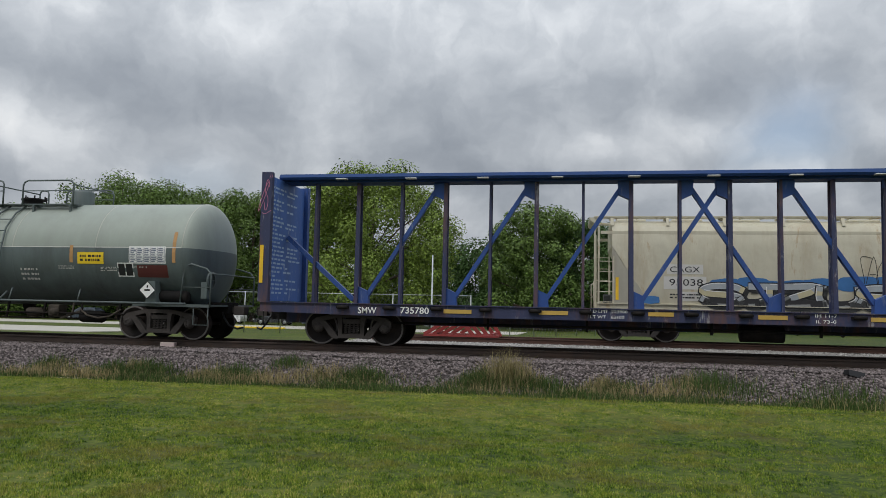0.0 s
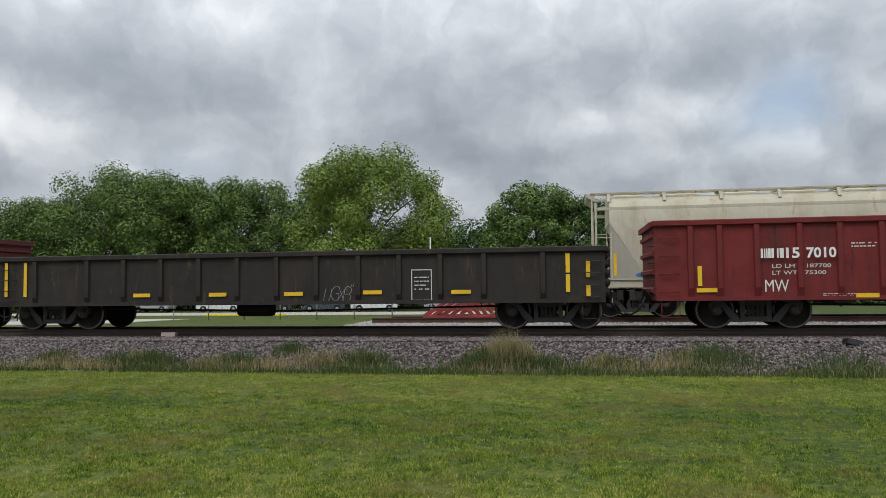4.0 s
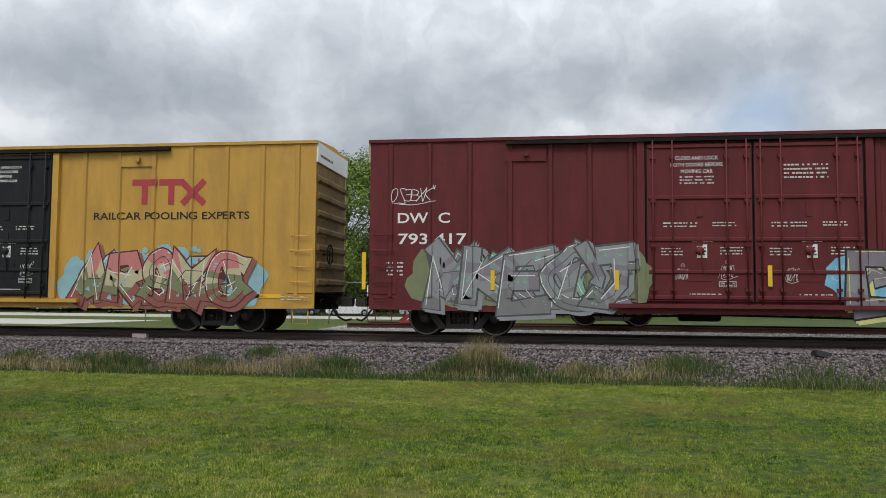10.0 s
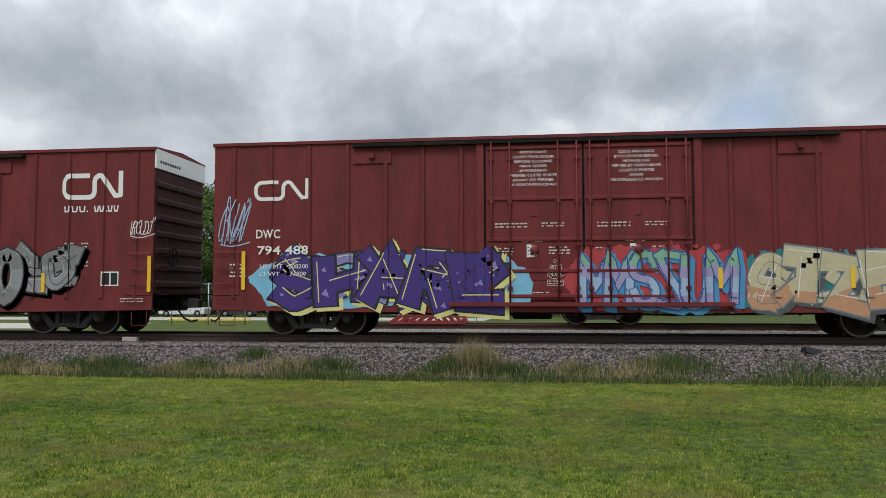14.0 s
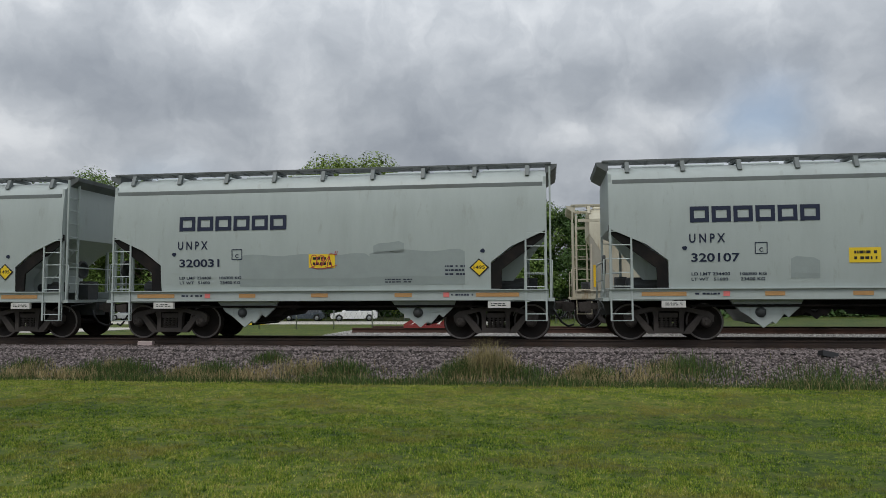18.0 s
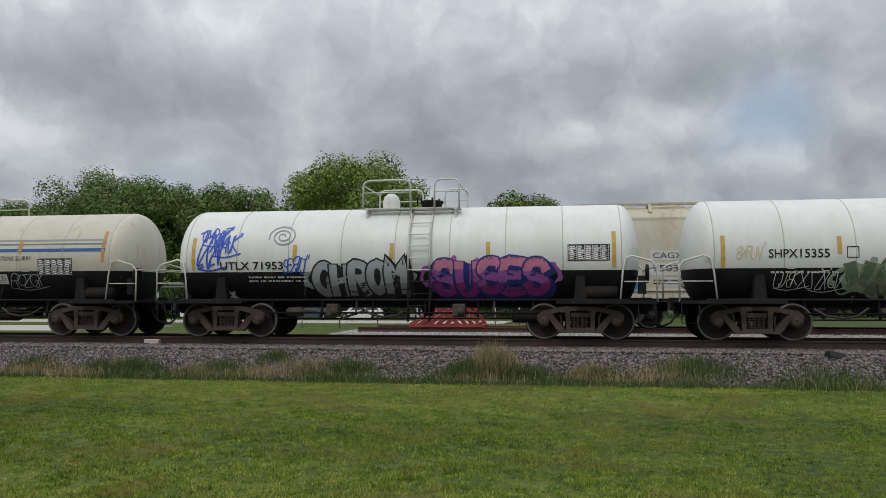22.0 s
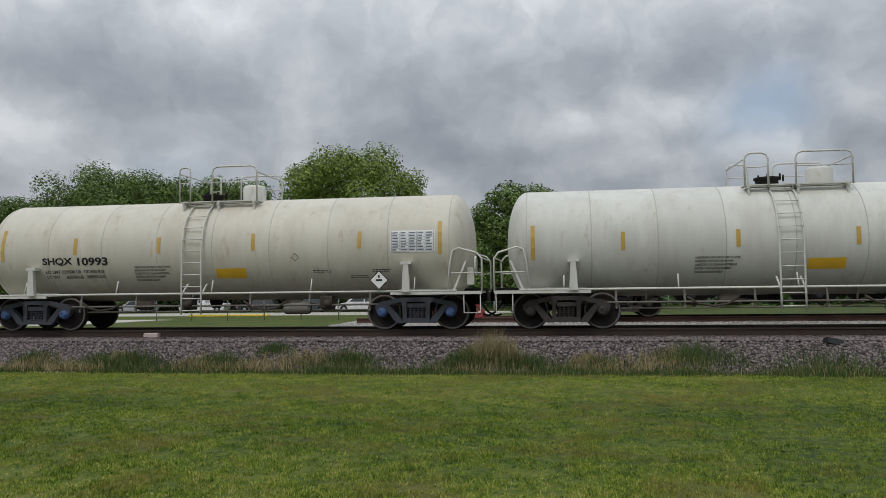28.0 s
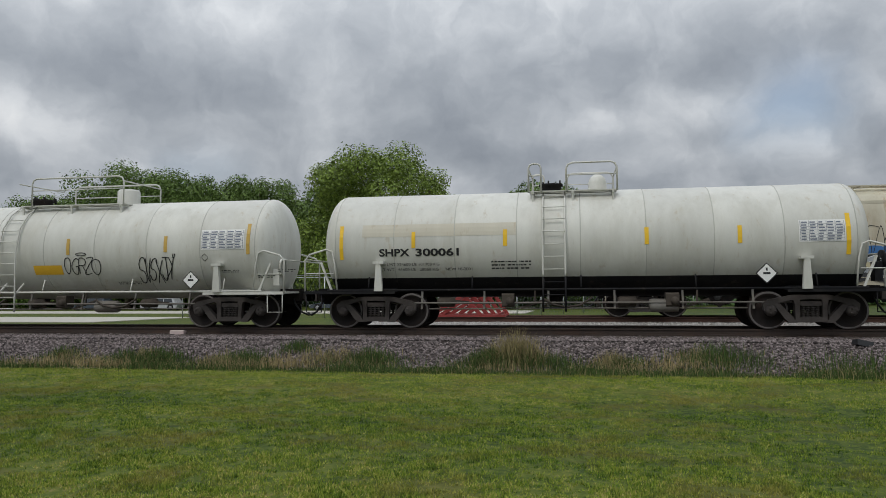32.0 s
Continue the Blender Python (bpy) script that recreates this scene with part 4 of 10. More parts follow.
# tall clumps on the ballast slope: green and straw together
for k, (x, y, n, sp, ln, dry) in enumerate(((-1.35, 16.4, 900, 0.34, 0.75, True), (-1.9, 16.3, 800, 0.3, 0.55, False), (-0.5, 16.2, 500, 0.4, 0.4, False), (0.75, 16.3, 420, 0.2, 0.5, True), (1.1, 16.2, 300, 0.3, 0.4, False),
        (3.0, 16.5, 800, 0.55, 0.5, False), (2.6, 16.7, 300, 0.3, 0.35, True), (5.6, 16.2, 700, 0.7, 0.36, False), (-6.6, 17.0, 350, 0.25, 0.38, False), (-4.6, 16.3, 700, 0.35, 0.5, False), (-5.6, 16.3, 380, 0.35, 0.45, True),
        (-7.6, 16.2, 700, 0.45, 0.42, False), (-8.2, 16.1, 420, 0.35, 0.45, True), (-9.8, 16.2, 800, 0.4, 0.48, False), (-10.6, 16.1, 700, 0.4, 0.5, False), (-10.2, 16.3, 300, 0.3, 0.5, True), (-12.3, 16.3, 380, 0.4, 0.35, True), (-12.6, 16.5, 350, 0.3, 0.35, False), (7.6, 16.4, 400, 0.5, 0.35, False))):
    tuft(x + 0.1, y - 0.1, n // 2 if dry else n // 6, sp * 1.4, ln * 0.55, weed_mat if dry else straw_mat, 80 + k, "low mixed weeds on the ballast slope", 0.9)
    tuft(x, y, n, sp * 1.15, ln * (0.95 if k == 0 else 0.66), straw_mat if dry else weed_mat, 40 + k, ("straw-coloured" if dry else "green") + " clump of tall weeds on the ballast slope", 0.95 if dry else 0.6)

def matted(x, y, n, sx, sy, seed):
    """Flattened straw: long dry blades lying along the verge."""
    def place(r, k):
        px, py = r.normal(x, sx, k), r.normal(y, sy, k)
        return px, py, np.array([max(ballast_z(a, b), -0.75) + 0.03 for a, b in zip(px, py)]), np.full(k, 1.0)
    tagged(blades("matted_straw", n // 2, place, 0.24, 0.012, pale_straw, seed, "pale matted dry grass along the verge", lean=0.995), kind="stuff")


pale_straw = mat("pale_straw", (0.29, 0.235, 0.12), 0.85, vary=0.3, island=0.8, bump=0, spec=0.15)
for k, (x, y, n, sx, sy) in enumerate(((-11.0, 15.75, 900, 0.45, 0.18), (-6.6, 16.0, 700, 0.4, 0.2), (-5.3, 16.4, 500, 0.5, 0.2), (-7.6, 15.8, 500, 0.5, 0.15), (2.0, 16.2, 900, 0.5, 0.2), (0.9, 15.9, 400, 0.4, 0.15), (-12.6, 15.7, 500, 0.6, 0.15), (-1.6, 15.9, 300, 0.5, 0.15))):
    matted(x, y, n, sx, sy, 140 + k)
bare = Shape(True)
bare.add([(0.9 * math.cos(a * math.tau / 20) * (1 + 0.2 * math.sin(3 * a)), 0.2 * math.sin(a * math.tau / 20), 0) for a in range(20)], [tuple(range(20))])
tagged(part("bare_soil", bare, mat("bare_soil", (0.30, 0.25, 0.17), 0.95, vary=0.4, grain=30), at=pose(-11.3, 15.55, -0.735)), "bare sandy soil at the lawn's edge", kind="structure")

# ---- trackside things ----
slab = Shape()
slab.chamfered(-0.2, 0.2, -0.09, 0.09, -0.215, -0.075, 0.02)
tagged(part("stone_block", slab, mat("pink_stone", (0.56, 0.44, 0.42), 0.8, vary=0.35, stain=(0.4, 0.36, 0.34), stain_amount=0.5), at=pose(-10.92, 19.0, 0, 0, 0, 4)), "pinkish white stone block lying against the rail", "stone")
sh = Shape()
sh.prism_x([(-0.1, 0.0), (0.12, 0.0), (0.1, 0.09), (-0.06, 0.12)], -0.18, 0.2)
tagged(part("rubber_scrap", sh, black_paint, at=pose(6.13, 17.5, -0.26, 0, 12, 15)), "black scrap lying on the ballast", "scrap")


def track_bumper():
    b = empty("track_bumper", "red steel bumping post at the siding's end", "track bumper")
    b.matrix_basis = pose(-3.75, SIDING_Y, 0)
    for k, y in enumerate((-0.75, -0.375, 0.0, 0.375, 0.75)):
        k, d = k / 2, 0.235 * k
        sh = Shape()
        sh.box(-1.35, 1.3, y - 0.06, y + 0.06, 0.0, 0.07)
        part("base_rail", sh, bumper_red, b)
        for p, q in (((-1.33 + 0.55 * k, y, 0.06), (-0.2 + d, y, 0.76)), ((-0.26 + d, y + 0.1, 0.86), (0.42 + 0.4 * k, y + 0.1, 0.05))):
            sh = Shape()
            sh.bar(p, q, 0.13, 0.10)
            part("brace", sh, bumper_red, b)
    for x, z in ((-0.22, 0.8),):
        sh = Shape()
        sh.bar((x, -0.85, z), (x + 0.94, 0.85, z), 0.10)
        part("cross_beam", sh, bumper_red, b)
    for x in (-0.9, 1.1):
        sh = Shape()
        sh.bar((x, -0.75, 0.1), (x, 0.75, 0.1), 0.08)
        part("tie_bar", sh, bumper_red, b)


track_bumper()

# ---- distance: trees, fence, parked cars ----
bark = mat("bark", (0.09, 0.07, 0.05), 0.9, vary=0.5, bump=0.5)
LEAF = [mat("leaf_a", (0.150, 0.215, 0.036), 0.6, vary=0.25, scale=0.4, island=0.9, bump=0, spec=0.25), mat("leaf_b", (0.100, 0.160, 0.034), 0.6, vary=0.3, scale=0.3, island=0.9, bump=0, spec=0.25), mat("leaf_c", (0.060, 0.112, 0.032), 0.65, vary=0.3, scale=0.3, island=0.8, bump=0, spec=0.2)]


def tree(x, y, height, spread, leaf, seed, n=14000, low=0.18, label="broadleaf tree in full summer leaf", size=0.16):
    rng = random.Random(seed)
    r = np.random.RandomState(seed)
    t = empty("tree", label, "tree", "trees beyond the tracks")
    x, y, height, spread, size = 1.4 * x, 1.4 * y, 1.4 * height + 0.2, 1.4 * spread, 1.12 * size
    base = ground_z(x, y)
    t.matrix_basis = pose(x, y, base)
    sh = Shape(True)
    zs = [0, 0.6, height * 0.25, height * 0.5, height * 0.8]
    rad = [0.032, 0.022, 0.018, 0.012, 0.004]
    wob = [(0, 0)] + [(rng.uniform(-0.02, 0.02) * height, rng.uniform(-0.02, 0.02) * height) for _ in zs[1:]]
    v = []
    for (wx, wy), z, q in zip(wob, zs, rad):
        v += [(wx + q * height * math.cos(k * math.tau / 9), wy + q * height * math.sin(k * math.tau / 9), z) for k in range(9)]
    sh.add(v, [(i * 9 + k, i * 9 + (k + 1) % 9, (i + 1) * 9 + (k + 1) % 9, (i + 1) * 9 + k) for i in range(4) for k in range(9)], True)
    part("trunk", sh, bark, t)
    clumps = []
    many = 46 if n < 20000 else 84
    for i in range(many):
        a = i * 2.4 + rng.uniform(-0.5, 0.5)
        h = low + (0.97 - low) * (i + rng.random()) / many
        u = (h - low) / (0.97 - low)
        prof = math.sqrt(max(0.0, 1 - abs(u * 1.55 - 0.62) ** 2.4 if u > 0.4 else 1 - (0.4 - u) * 0.9))
        q = spread * prof * rng.choice((0.3, 0.65, 0.85, 0.95, 1.0))
        cx, cy, cz = q * math.cos(a), q * math.sin(a), h * height * 0.95
        clumps.append((cx, cy, cz, spread * rng.uniform(0.19, 0.33) * (1.15 if many < 50 else 1.0)))
        if i % 6 == 0:
            lb = Shape(True)
            lb.tube([(0, 0, max(0.2, h * height * 0.55)), (cx * 0.5, cy * 0.5, h * height * 0.8), (cx, cy, cz)], 0.012 * height * (1.1 - h), 5)
            part("limb", lb, bark, t)
    w = np.array([c[3] ** 2 for c in clumps])
    idx = r.choice(len(clumps), n, p=w / w.sum())
    c = np.array(clumps)[idx]
    d = r.normal(size=(n, 3))
    d /= np.linalg.norm(d, axis=1, keepdims=True)
    far = r.uniform(0.2, 1.0, (n, 1)) ** 0.5 + (r.uniform(0, 1, (n, 1)) > 0.96) * r.uniform(0.05, 0.22, (n, 1))
    p = c[:, :3] + d * c[:, 3:4] * far * np.array([1, 1, 0.8])
    p[:, 2] = np.maximum(p[:, 2], 0.15 + 0.25 * np.abs(d[:, 0]))
    # leaves turn their faces outwards and up from their spray
    nm = d * 0.9 + np.array([0, 0, 0.45]) + r.normal(size=(n, 3)) * 0.42
    nm /= np.linalg.norm(nm, axis=1, keepdims=True)
    a = np.cross(nm, r.normal(size=(n, 3)))
    a /= np.linalg.norm(a, axis=1, keepdims=True)
    b = np.cross(nm, a)
    s = size * r.uniform(0.6, 1.4, (n, 1))
    v = np.stack([p - a * s, p - b * s * 0.55, p + a * s, p + b * s * 0.55], 1).reshape(-1, 3)
    raw_mesh("crown", v, np.arange(n * 4).reshape(-1, 4), leaf, kind="", parent=t)
    return t


tree(-16.4, 60, 13.4, 6.4, LEAF[0], 1, 70000, low=0.14, label="large bright green tree with an airy crown", size=0.14)
for k, (x, y, h, sp, m, n) in enumerate(((-42, 64, 13.6, 6.5, 1, 17000), (-35.5, 62, 12.4, 5.5, 1, 15000), (-29.5, 66, 12.6, 5.0, 1, 13000), (-49.5, 62, 10.8, 5.0, 1, 12000), (-24.3, 72, 12.6, 4.0, 1, 9000), (-57, 66, 9.8, 5.0, 2, 10000), (-63, 66, 10.5, 5, 1, 8000),
        (-2.6, 62, 10.4, 4.2, 1, 14000), (1.9, 64, 9.4, 3.6, 2, 9000), (-8.6, 92, 10.5, 5.5, 2, 9000), (-14, 95, 9.5, 5, 2, 7000), (6.5, 70, 8.6, 4.2, 2, 9000), (-39, 68, 12.6, 5.0, 1, 11000), (-46, 67, 12.0, 5.0, 1, 11000), (-32.6, 68, 12.2, 4.6, 1, 10000), (12, 75, 8.5, 4.5, 2, 7000), (18, 78, 8.0, 4.5, 2, 6000), (25, 80, 8.2, 4.5, 2, 6000), (-21, 90, 9, 5, 2, 6000), (-32, 84, 10, 5.5, 2, 6000), (-45, 84, 10, 5.5, 2, 6000), (32, 85, 8, 5, 2, 5000), (40, 90, 8, 5, 2, 5000))):
    tree(x, y, h, sp, LEAF[m], 10 + k, int(n * (2.5 if y < 70 else 1.6)), low=0.1, size=0.15 if y < 70 else 0.22, label="dark green broadleaf tree in summer leaf")
# band of darkest green leaves, added to give the shade below the far trees
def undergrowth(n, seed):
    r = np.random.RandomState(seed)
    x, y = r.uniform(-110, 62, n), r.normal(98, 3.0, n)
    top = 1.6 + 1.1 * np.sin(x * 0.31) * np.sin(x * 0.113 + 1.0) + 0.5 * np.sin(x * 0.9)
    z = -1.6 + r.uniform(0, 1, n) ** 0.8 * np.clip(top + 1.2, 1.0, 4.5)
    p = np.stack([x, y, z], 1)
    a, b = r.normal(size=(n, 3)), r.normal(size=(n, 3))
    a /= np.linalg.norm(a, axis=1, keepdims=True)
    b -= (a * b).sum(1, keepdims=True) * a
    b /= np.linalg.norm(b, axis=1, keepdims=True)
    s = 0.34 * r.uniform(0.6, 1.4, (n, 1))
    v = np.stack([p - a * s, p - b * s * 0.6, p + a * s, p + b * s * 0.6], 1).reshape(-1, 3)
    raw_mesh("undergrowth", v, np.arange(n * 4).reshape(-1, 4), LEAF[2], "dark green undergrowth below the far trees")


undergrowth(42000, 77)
fence_m = mat("fence_steel", (0.42, 0.44, 0.44), 0.45, metal=0.6, vary=0.3)
wire_m = mat("fence_wire", (0.16, 0.17, 0.17), 0.5, metal=0.5, vary=0.3)


def fence(x0, y0, x1, y1, h, step, label):
    f = empty("chain_link_fence", label, "fence")
    L = math.hypot(x1 - x0, y1 - y0)
    f.matrix_basis = pose(x0, y0, ground_z(x0, y0), 0, 0, math.degrees(math.atan2(y1 - y0, x1 - x0)))
    n = int(L / step)
    post = Shape(True)
    post.tube([(0, 0, 0), (0, 0, h + 0.05)], 0.035, 7)
    me = post.mesh("post", fence_m)
    for i in range(n + 1):
        part("post", me, None, f, at=pose(i * step, 0, 0))
    sh = Shape(True)
    sh.tube([(0, 0, h), (n * step, 0, h)], 0.022, 6)
    part("top_rail", sh, fence_m, f)
    sh = Shape()
    k = int(n * step / 0.35)
    for i in range(k):
        x = i * 0.35
        sh.bar((x, 0, 0.03), (min(x + h * 0.5, n * step), 0, h), 0.007)
        sh.bar((x, 0, h), (min(x + h * 0.5, n * step), 0, 0.03), 0.007)
    part("mesh_wire", sh, wire_m, f)


fence(-25, 44, -5, 44, 2.55, 2.4, "galvanised chain-link fence beside the road")
fence(-5, 44, 24, 90, 1.6, 2.6, "galvanised chain-link fence round the field")
tyre_m, glass_m, chrome_m = mat("tyre", (0.015, 0.015, 0.016), 0.85, vary=0.3), mat("car_glass", (0.02, 0.025, 0.03), 0.08, vary=0.1, bump=0, spec=0.8), mat("rim_metal", (0.45, 0.45, 0.46), 0.35, metal=0.8, vary=0.2)


def parked_car(x, y, turn, colour, label, length=4.7, height=1.7, pickup=False):
    m = mat("car_paint_" + colour[0], colour[1], 0.25, vary=0.1, bump=0, spec=0.6)
    c = empty("parked_car", label, "car", "cars parked beyond the tracks")
    c.matrix_basis = pose(x, y, ground_z(x, y) + 0.02, 0, 0, turn)
    L, W = length / 2, 0.9
    belt, top = height * 0.58, height
    wheels = (-L + 0.85, L - 0.9)
    sh = Shape()
    hood = belt - 0.03
    upper_ = [(-L + 0.02, 0.62), (-L + 0.06, belt - 0.12), (-L + 0.2, belt), (L - 1.25, belt), (L - 0.7, hood - 0.06), (L - 0.25, hood - 0.18), (L - 0.03, belt - 0.36), (L, 0.55), (L - 0.06, 0.3)]
    under = []
    for wx in (wheels[1], wheels[0]):  # wheel arches
        under += [(wx + 0.41 * math.cos(radians(q)), 0.34 + 0.41 * math.sin(radians(q))) for q in (-8, 30, 65, 90, 115, 150, 188)]
    sh.prism_y((upper_ + under + [(-L + 0.08, 0.3)])[::-1], -W, W)
    part("body", sh, m, c)
    sh = Shape()
    a, b = (-0.5, L - 1.15) if pickup else (-L + 0.18, L - 1.15)
    t = [(a, belt), (a + 0.12, belt + 0.12), (a + (0.15 if pickup else 0.45), top - 0.06), (a + 0.9, top), (b - 0.95, top - 0.02), (b - 0.75, top - 0.1), (b, belt)]
    inset = lambda pz: 0.03 + 0.17 * (pz - belt) / (top - belt)
    n_ = len(t)
    v = [(px, -W + inset(pz), pz) for px, pz in t] + [(px, W - inset(pz), pz) for px, pz in t]
    sh.add(v, [tuple(range(n_))[::-1], tuple(range(n_, 2 * n_))] + [(i, i + 1, n_ + i + 1, n_ + i) for i in range(n_ - 1)])
    part("cabin", sh, m, c)
    cuts = (a + 0.45, (a + b) / 2 - 0.1, b - 0.28)
    for q in (0, 1):
        u0, u1 = cuts[q] + 0.05, cuts[q + 1] - 0.05
        z0, z1 = belt + 0.05, top - 0.13
        for side in (-1, 1):
            y0, y1 = side * (W - inset(z0) + 0.008), side * (W - inset(z1) + 0.008)
            sh = Shape()
            sh.add([(u0 - (0.12 if q == 0 and not pickup else 0), y0, z0), (u1, y0, z0), (u1 - (0.62 if q else 0), y1, z1), (u0 + 0.1 * (q == 0), y1, z1)], [(0, 1, 2, 3)[::-side]])
            part("side_window", sh, glass_m, c)
    sh = Shape()
    sh.add([(b - 0.02, -W + 0.12, belt + 0.04), (b - 0.02, W - 0.12, belt + 0.04), (b - 0.70, W - 0.25, top - 0.11), (b - 0.70, -W + 0.25, top - 0.11)], [(0, 1, 2, 3)])
    part("windscreen", sh, glass_m, c)
    for wx in (-L + 0.85, L - 0.9):
        for s in (-1, 1):
            sh = Shape(True)
            sh.lathe([(-0.1, 0.2), (-0.11, 0.31), (-0.08, 0.34), (0.08, 0.34), (0.11, 0.31), (0.1, 0.2)], (wx, s * (W - 0.08), 0.34), "y", 18)
            w = part("wheel", sh, tyre_m, c)
            sh = Shape(True)
            sh.lathe([(-0.09, 0.0), (-0.10, 0.06), (-0.07, 0.12), (-0.09, 0.21), (-0.05, 0.22)], (wx, s * (W - 0.08), 0.34), "y", 12) if s < 0 else sh.lathe([(0.05, 0.22), (0.09, 0.21), (0.07, 0.12), (0.1, 0.06), (0.09, 0.0)], (wx, s * (W - 0.08), 0.34), "y", 12)
            part("rim", sh, chrome_m, w)
    for s in (-1, 1):
        sh = Shape()
        sh.box(L - 0.06, L + 0.012, s * 0.62 - 0.2, s * 0.62 + 0.2, belt - 0.34, belt - 0.2)
        part("headlight", sh, dull_white, c)
    sh = Shape()
    sh.box(L - 0.02, L + 0.015, -0.35, 0.35, 0.42, 0.62)
    part("grille", sh, black_paint, c)


WHITE, DARK, SILVER = ("white", (0.75, 0.75, 0.75)), ("slate", (0.05, 0.065, 0.085)), ("silver", (0.4, 0.41, 0.42))
parked_car(-20.2, 76.0, 190, WHITE, "white sport utility car parked behind the fence", 4.9, 1.78)
parked_car(-25.9, 76.5, 188, DARK, "dark slate saloon car parked behind the fence", 4.7, 1.46)
parked_car(-39, 79, 180, WHITE, "white pick-up truck parked by the road", 5.4, 1.8, True)
parked_car(-48, 80, 180, SILVER, "silver saloon car parked by the road", 4.7, 1.5)
parked_car(-57, 80, 180, DARK, "dark saloon car parked by the road", 4.7, 1.5)
parked_car(-32.6, 79, 185, ("graphite", (0.03, 0.032, 0.036)), "dark grey car parked by the road", 4.5, 1.5)
parked_car(-13.2, 80, 180, SILVER, "silver car parked behind the fence", 4.6, 1.55)
pole = empty("light_pole", "slim grey metal pole by the fence", "pole")
pole.matrix_basis = pose(-8.55, 46, -0.92)
sh = Shape(True)
sh.lathe([(0, 0.09), (0.05, 0.09), (0.06, 0.06), (5.17, 0.045), (5.19, 0.0)], (0, 0, 0), "z", 10)
part("shaft", sh, fence_m, pole)
kerb = Shape()
kerb.chamfered(-3.5, 3.5, -0.12, 0.12, 0.0, 0.16, 0.02)
tagged(part("painted_kerb", kerb, sign_yellow, at=pose(-26.5, 57.9, -1.16)), "yellow painted kerb at the road's edge", "kerb")

# ---- trucks, wheels, couplers ----
WHEEL_R, AXLE = 0.455, 0.90


def truck_meshes():
    wheel = Shape(True)
    for s in (-1, 1):
        y = s * 0.75
        tread = [(-0.065, 0.10), (-0.065, 0.16), (-0.03, 0.20), (-0.02, 0.35), (-0.07, 0.385), (-0.07, 0.445), (-0.062, WHEEL_R), (0.04, WHEEL_R + 0.004), (0.05, WHEEL_R + 0.026), (0.068, WHEEL_R + 0.026), (0.072, 0.39), (0.02, 0.36), (0.01, 0.20), (0.07, 0.16), (0.07, 0.08)]
        wheel.lathe([(a if s < 0 else -a, r) for a, r in tread][::1 if s < 0 else -1], (0, y, 0), "y", 36)
        wheel.slot = 1
        wheel.lathe([(-0.0705, 0.41), (-0.073, 0.42), (-0.073, 0.447), (-0.066, WHEEL_R + 0.001)] if s < 0 else [(0.066, WHEEL_R + 0.001), (0.073, 0.447), (0.073, 0.42), (0.0705, 0.41)], (0, y, 0), "y", 36)
        wheel.slot = 0
    wheel.lathe([(-0.95, 0.075), (0.95, 0.075)], (0, 0, 0), "y", 12)
    frame_ = Shape()
    half_top = [(-1.06, 0.46), (-1.08, 0.62), (-0.95, 0.72), (-0.70, 0.77), (-0.42, 0.83), (0, 0.83), (0, 0.73), (-0.45, 0.71), (-0.72, 0.64), (-0.80, 0.58), (-0.82, 0.46)]
    limb = [(-0.82, 0.58), (-0.70, 0.63), (-0.41, 0.31), (-0.34, 0.17), (-0.50, 0.17), (-0.60, 0.27)]
    column = [(-0.35, 0.18), (-0.25, 0.18), (-0.25, 0.74), (-0.40, 0.74), (-0.36, 0.60)]
    for k, poly in enumerate((
        half_top[::-1], [(-x, z) for x, z in half_top],
        limb[::-1], [(-x, z) for x, z in limb],
        [(-0.38, 0.185), (0.38, 0.185), (0.34, 0.30), (-0.34, 0.30)],
        column, [(-x, z) for x, z in column][::-1],
    )):
        e = 0.003 * (k % 4)
        frame_.prism_y(poly, -0.085 - e, 0.07 + e)
    cap = Shape(True)
    cap.lathe([(-0.12, 0.0), (-0.12, 0.07), (-0.10, 0.115), (-0.03, 0.135), (0.06, 0.135)], (0, 0, 0), "y", 12)
    for k in range(3):
        a = k * math.tau / 3
        cap.lathe([(-0.14, 0.0), (-0.14, 0.024), (-0.11, 0.024)], (0.07 * math.cos(a), 0, 0.06 * math.sin(a)), "y", 6)
    spring = Shape(True)
    for x in (-0.16, -0.055, 0.055, 0.16):
        prof = [(0.30, 0.0)]
        for i in range(6):
            z = 0.30 + i * 0.05
            prof += [(z, 0.03), (z + 0.010, 0.066), (z + 0.024, 0.066), (z + 0.034, 0.03)]
        spring.lathe(prof, (x, 0, 0), "z", 10)
    spring.box(-0.235, 0.235, -0.07, 0.05, 0.57, 0.68)
    adapter = Shape()
    adapter.prism_y([(-0.13, 0.40), (0.13, 0.40), (0.15, 0.56), (0.09, 0.62), (-0.09, 0.62), (-0.15, 0.56)], -0.03, 0.06)
    bolster = Shape()
    bolster.box(-0.2, 0.2, -0.9, 0.9, 0.50, 0.80)
    bolster.box(-0.75, 0.75, -0.5, -0.44, 0.45, 0.58).box(-0.75, 0.75, 0.44, 0.5, 0.45, 0.58)
    bolster.lathe([(0.80, 0.22), (0.98, 0.22)], (0, 0, 0), "z", 16)
    return dict(wheel=wheel.mesh("wheelset", wheel_steel, tread_steel), frame=frame_, cap=cap, spring=spring, adapter=adapter, bolster=bolster)


TM = truck_meshes()
TRUCK_MESH = {}
WHEELSETS = {-1: [], 1: []}


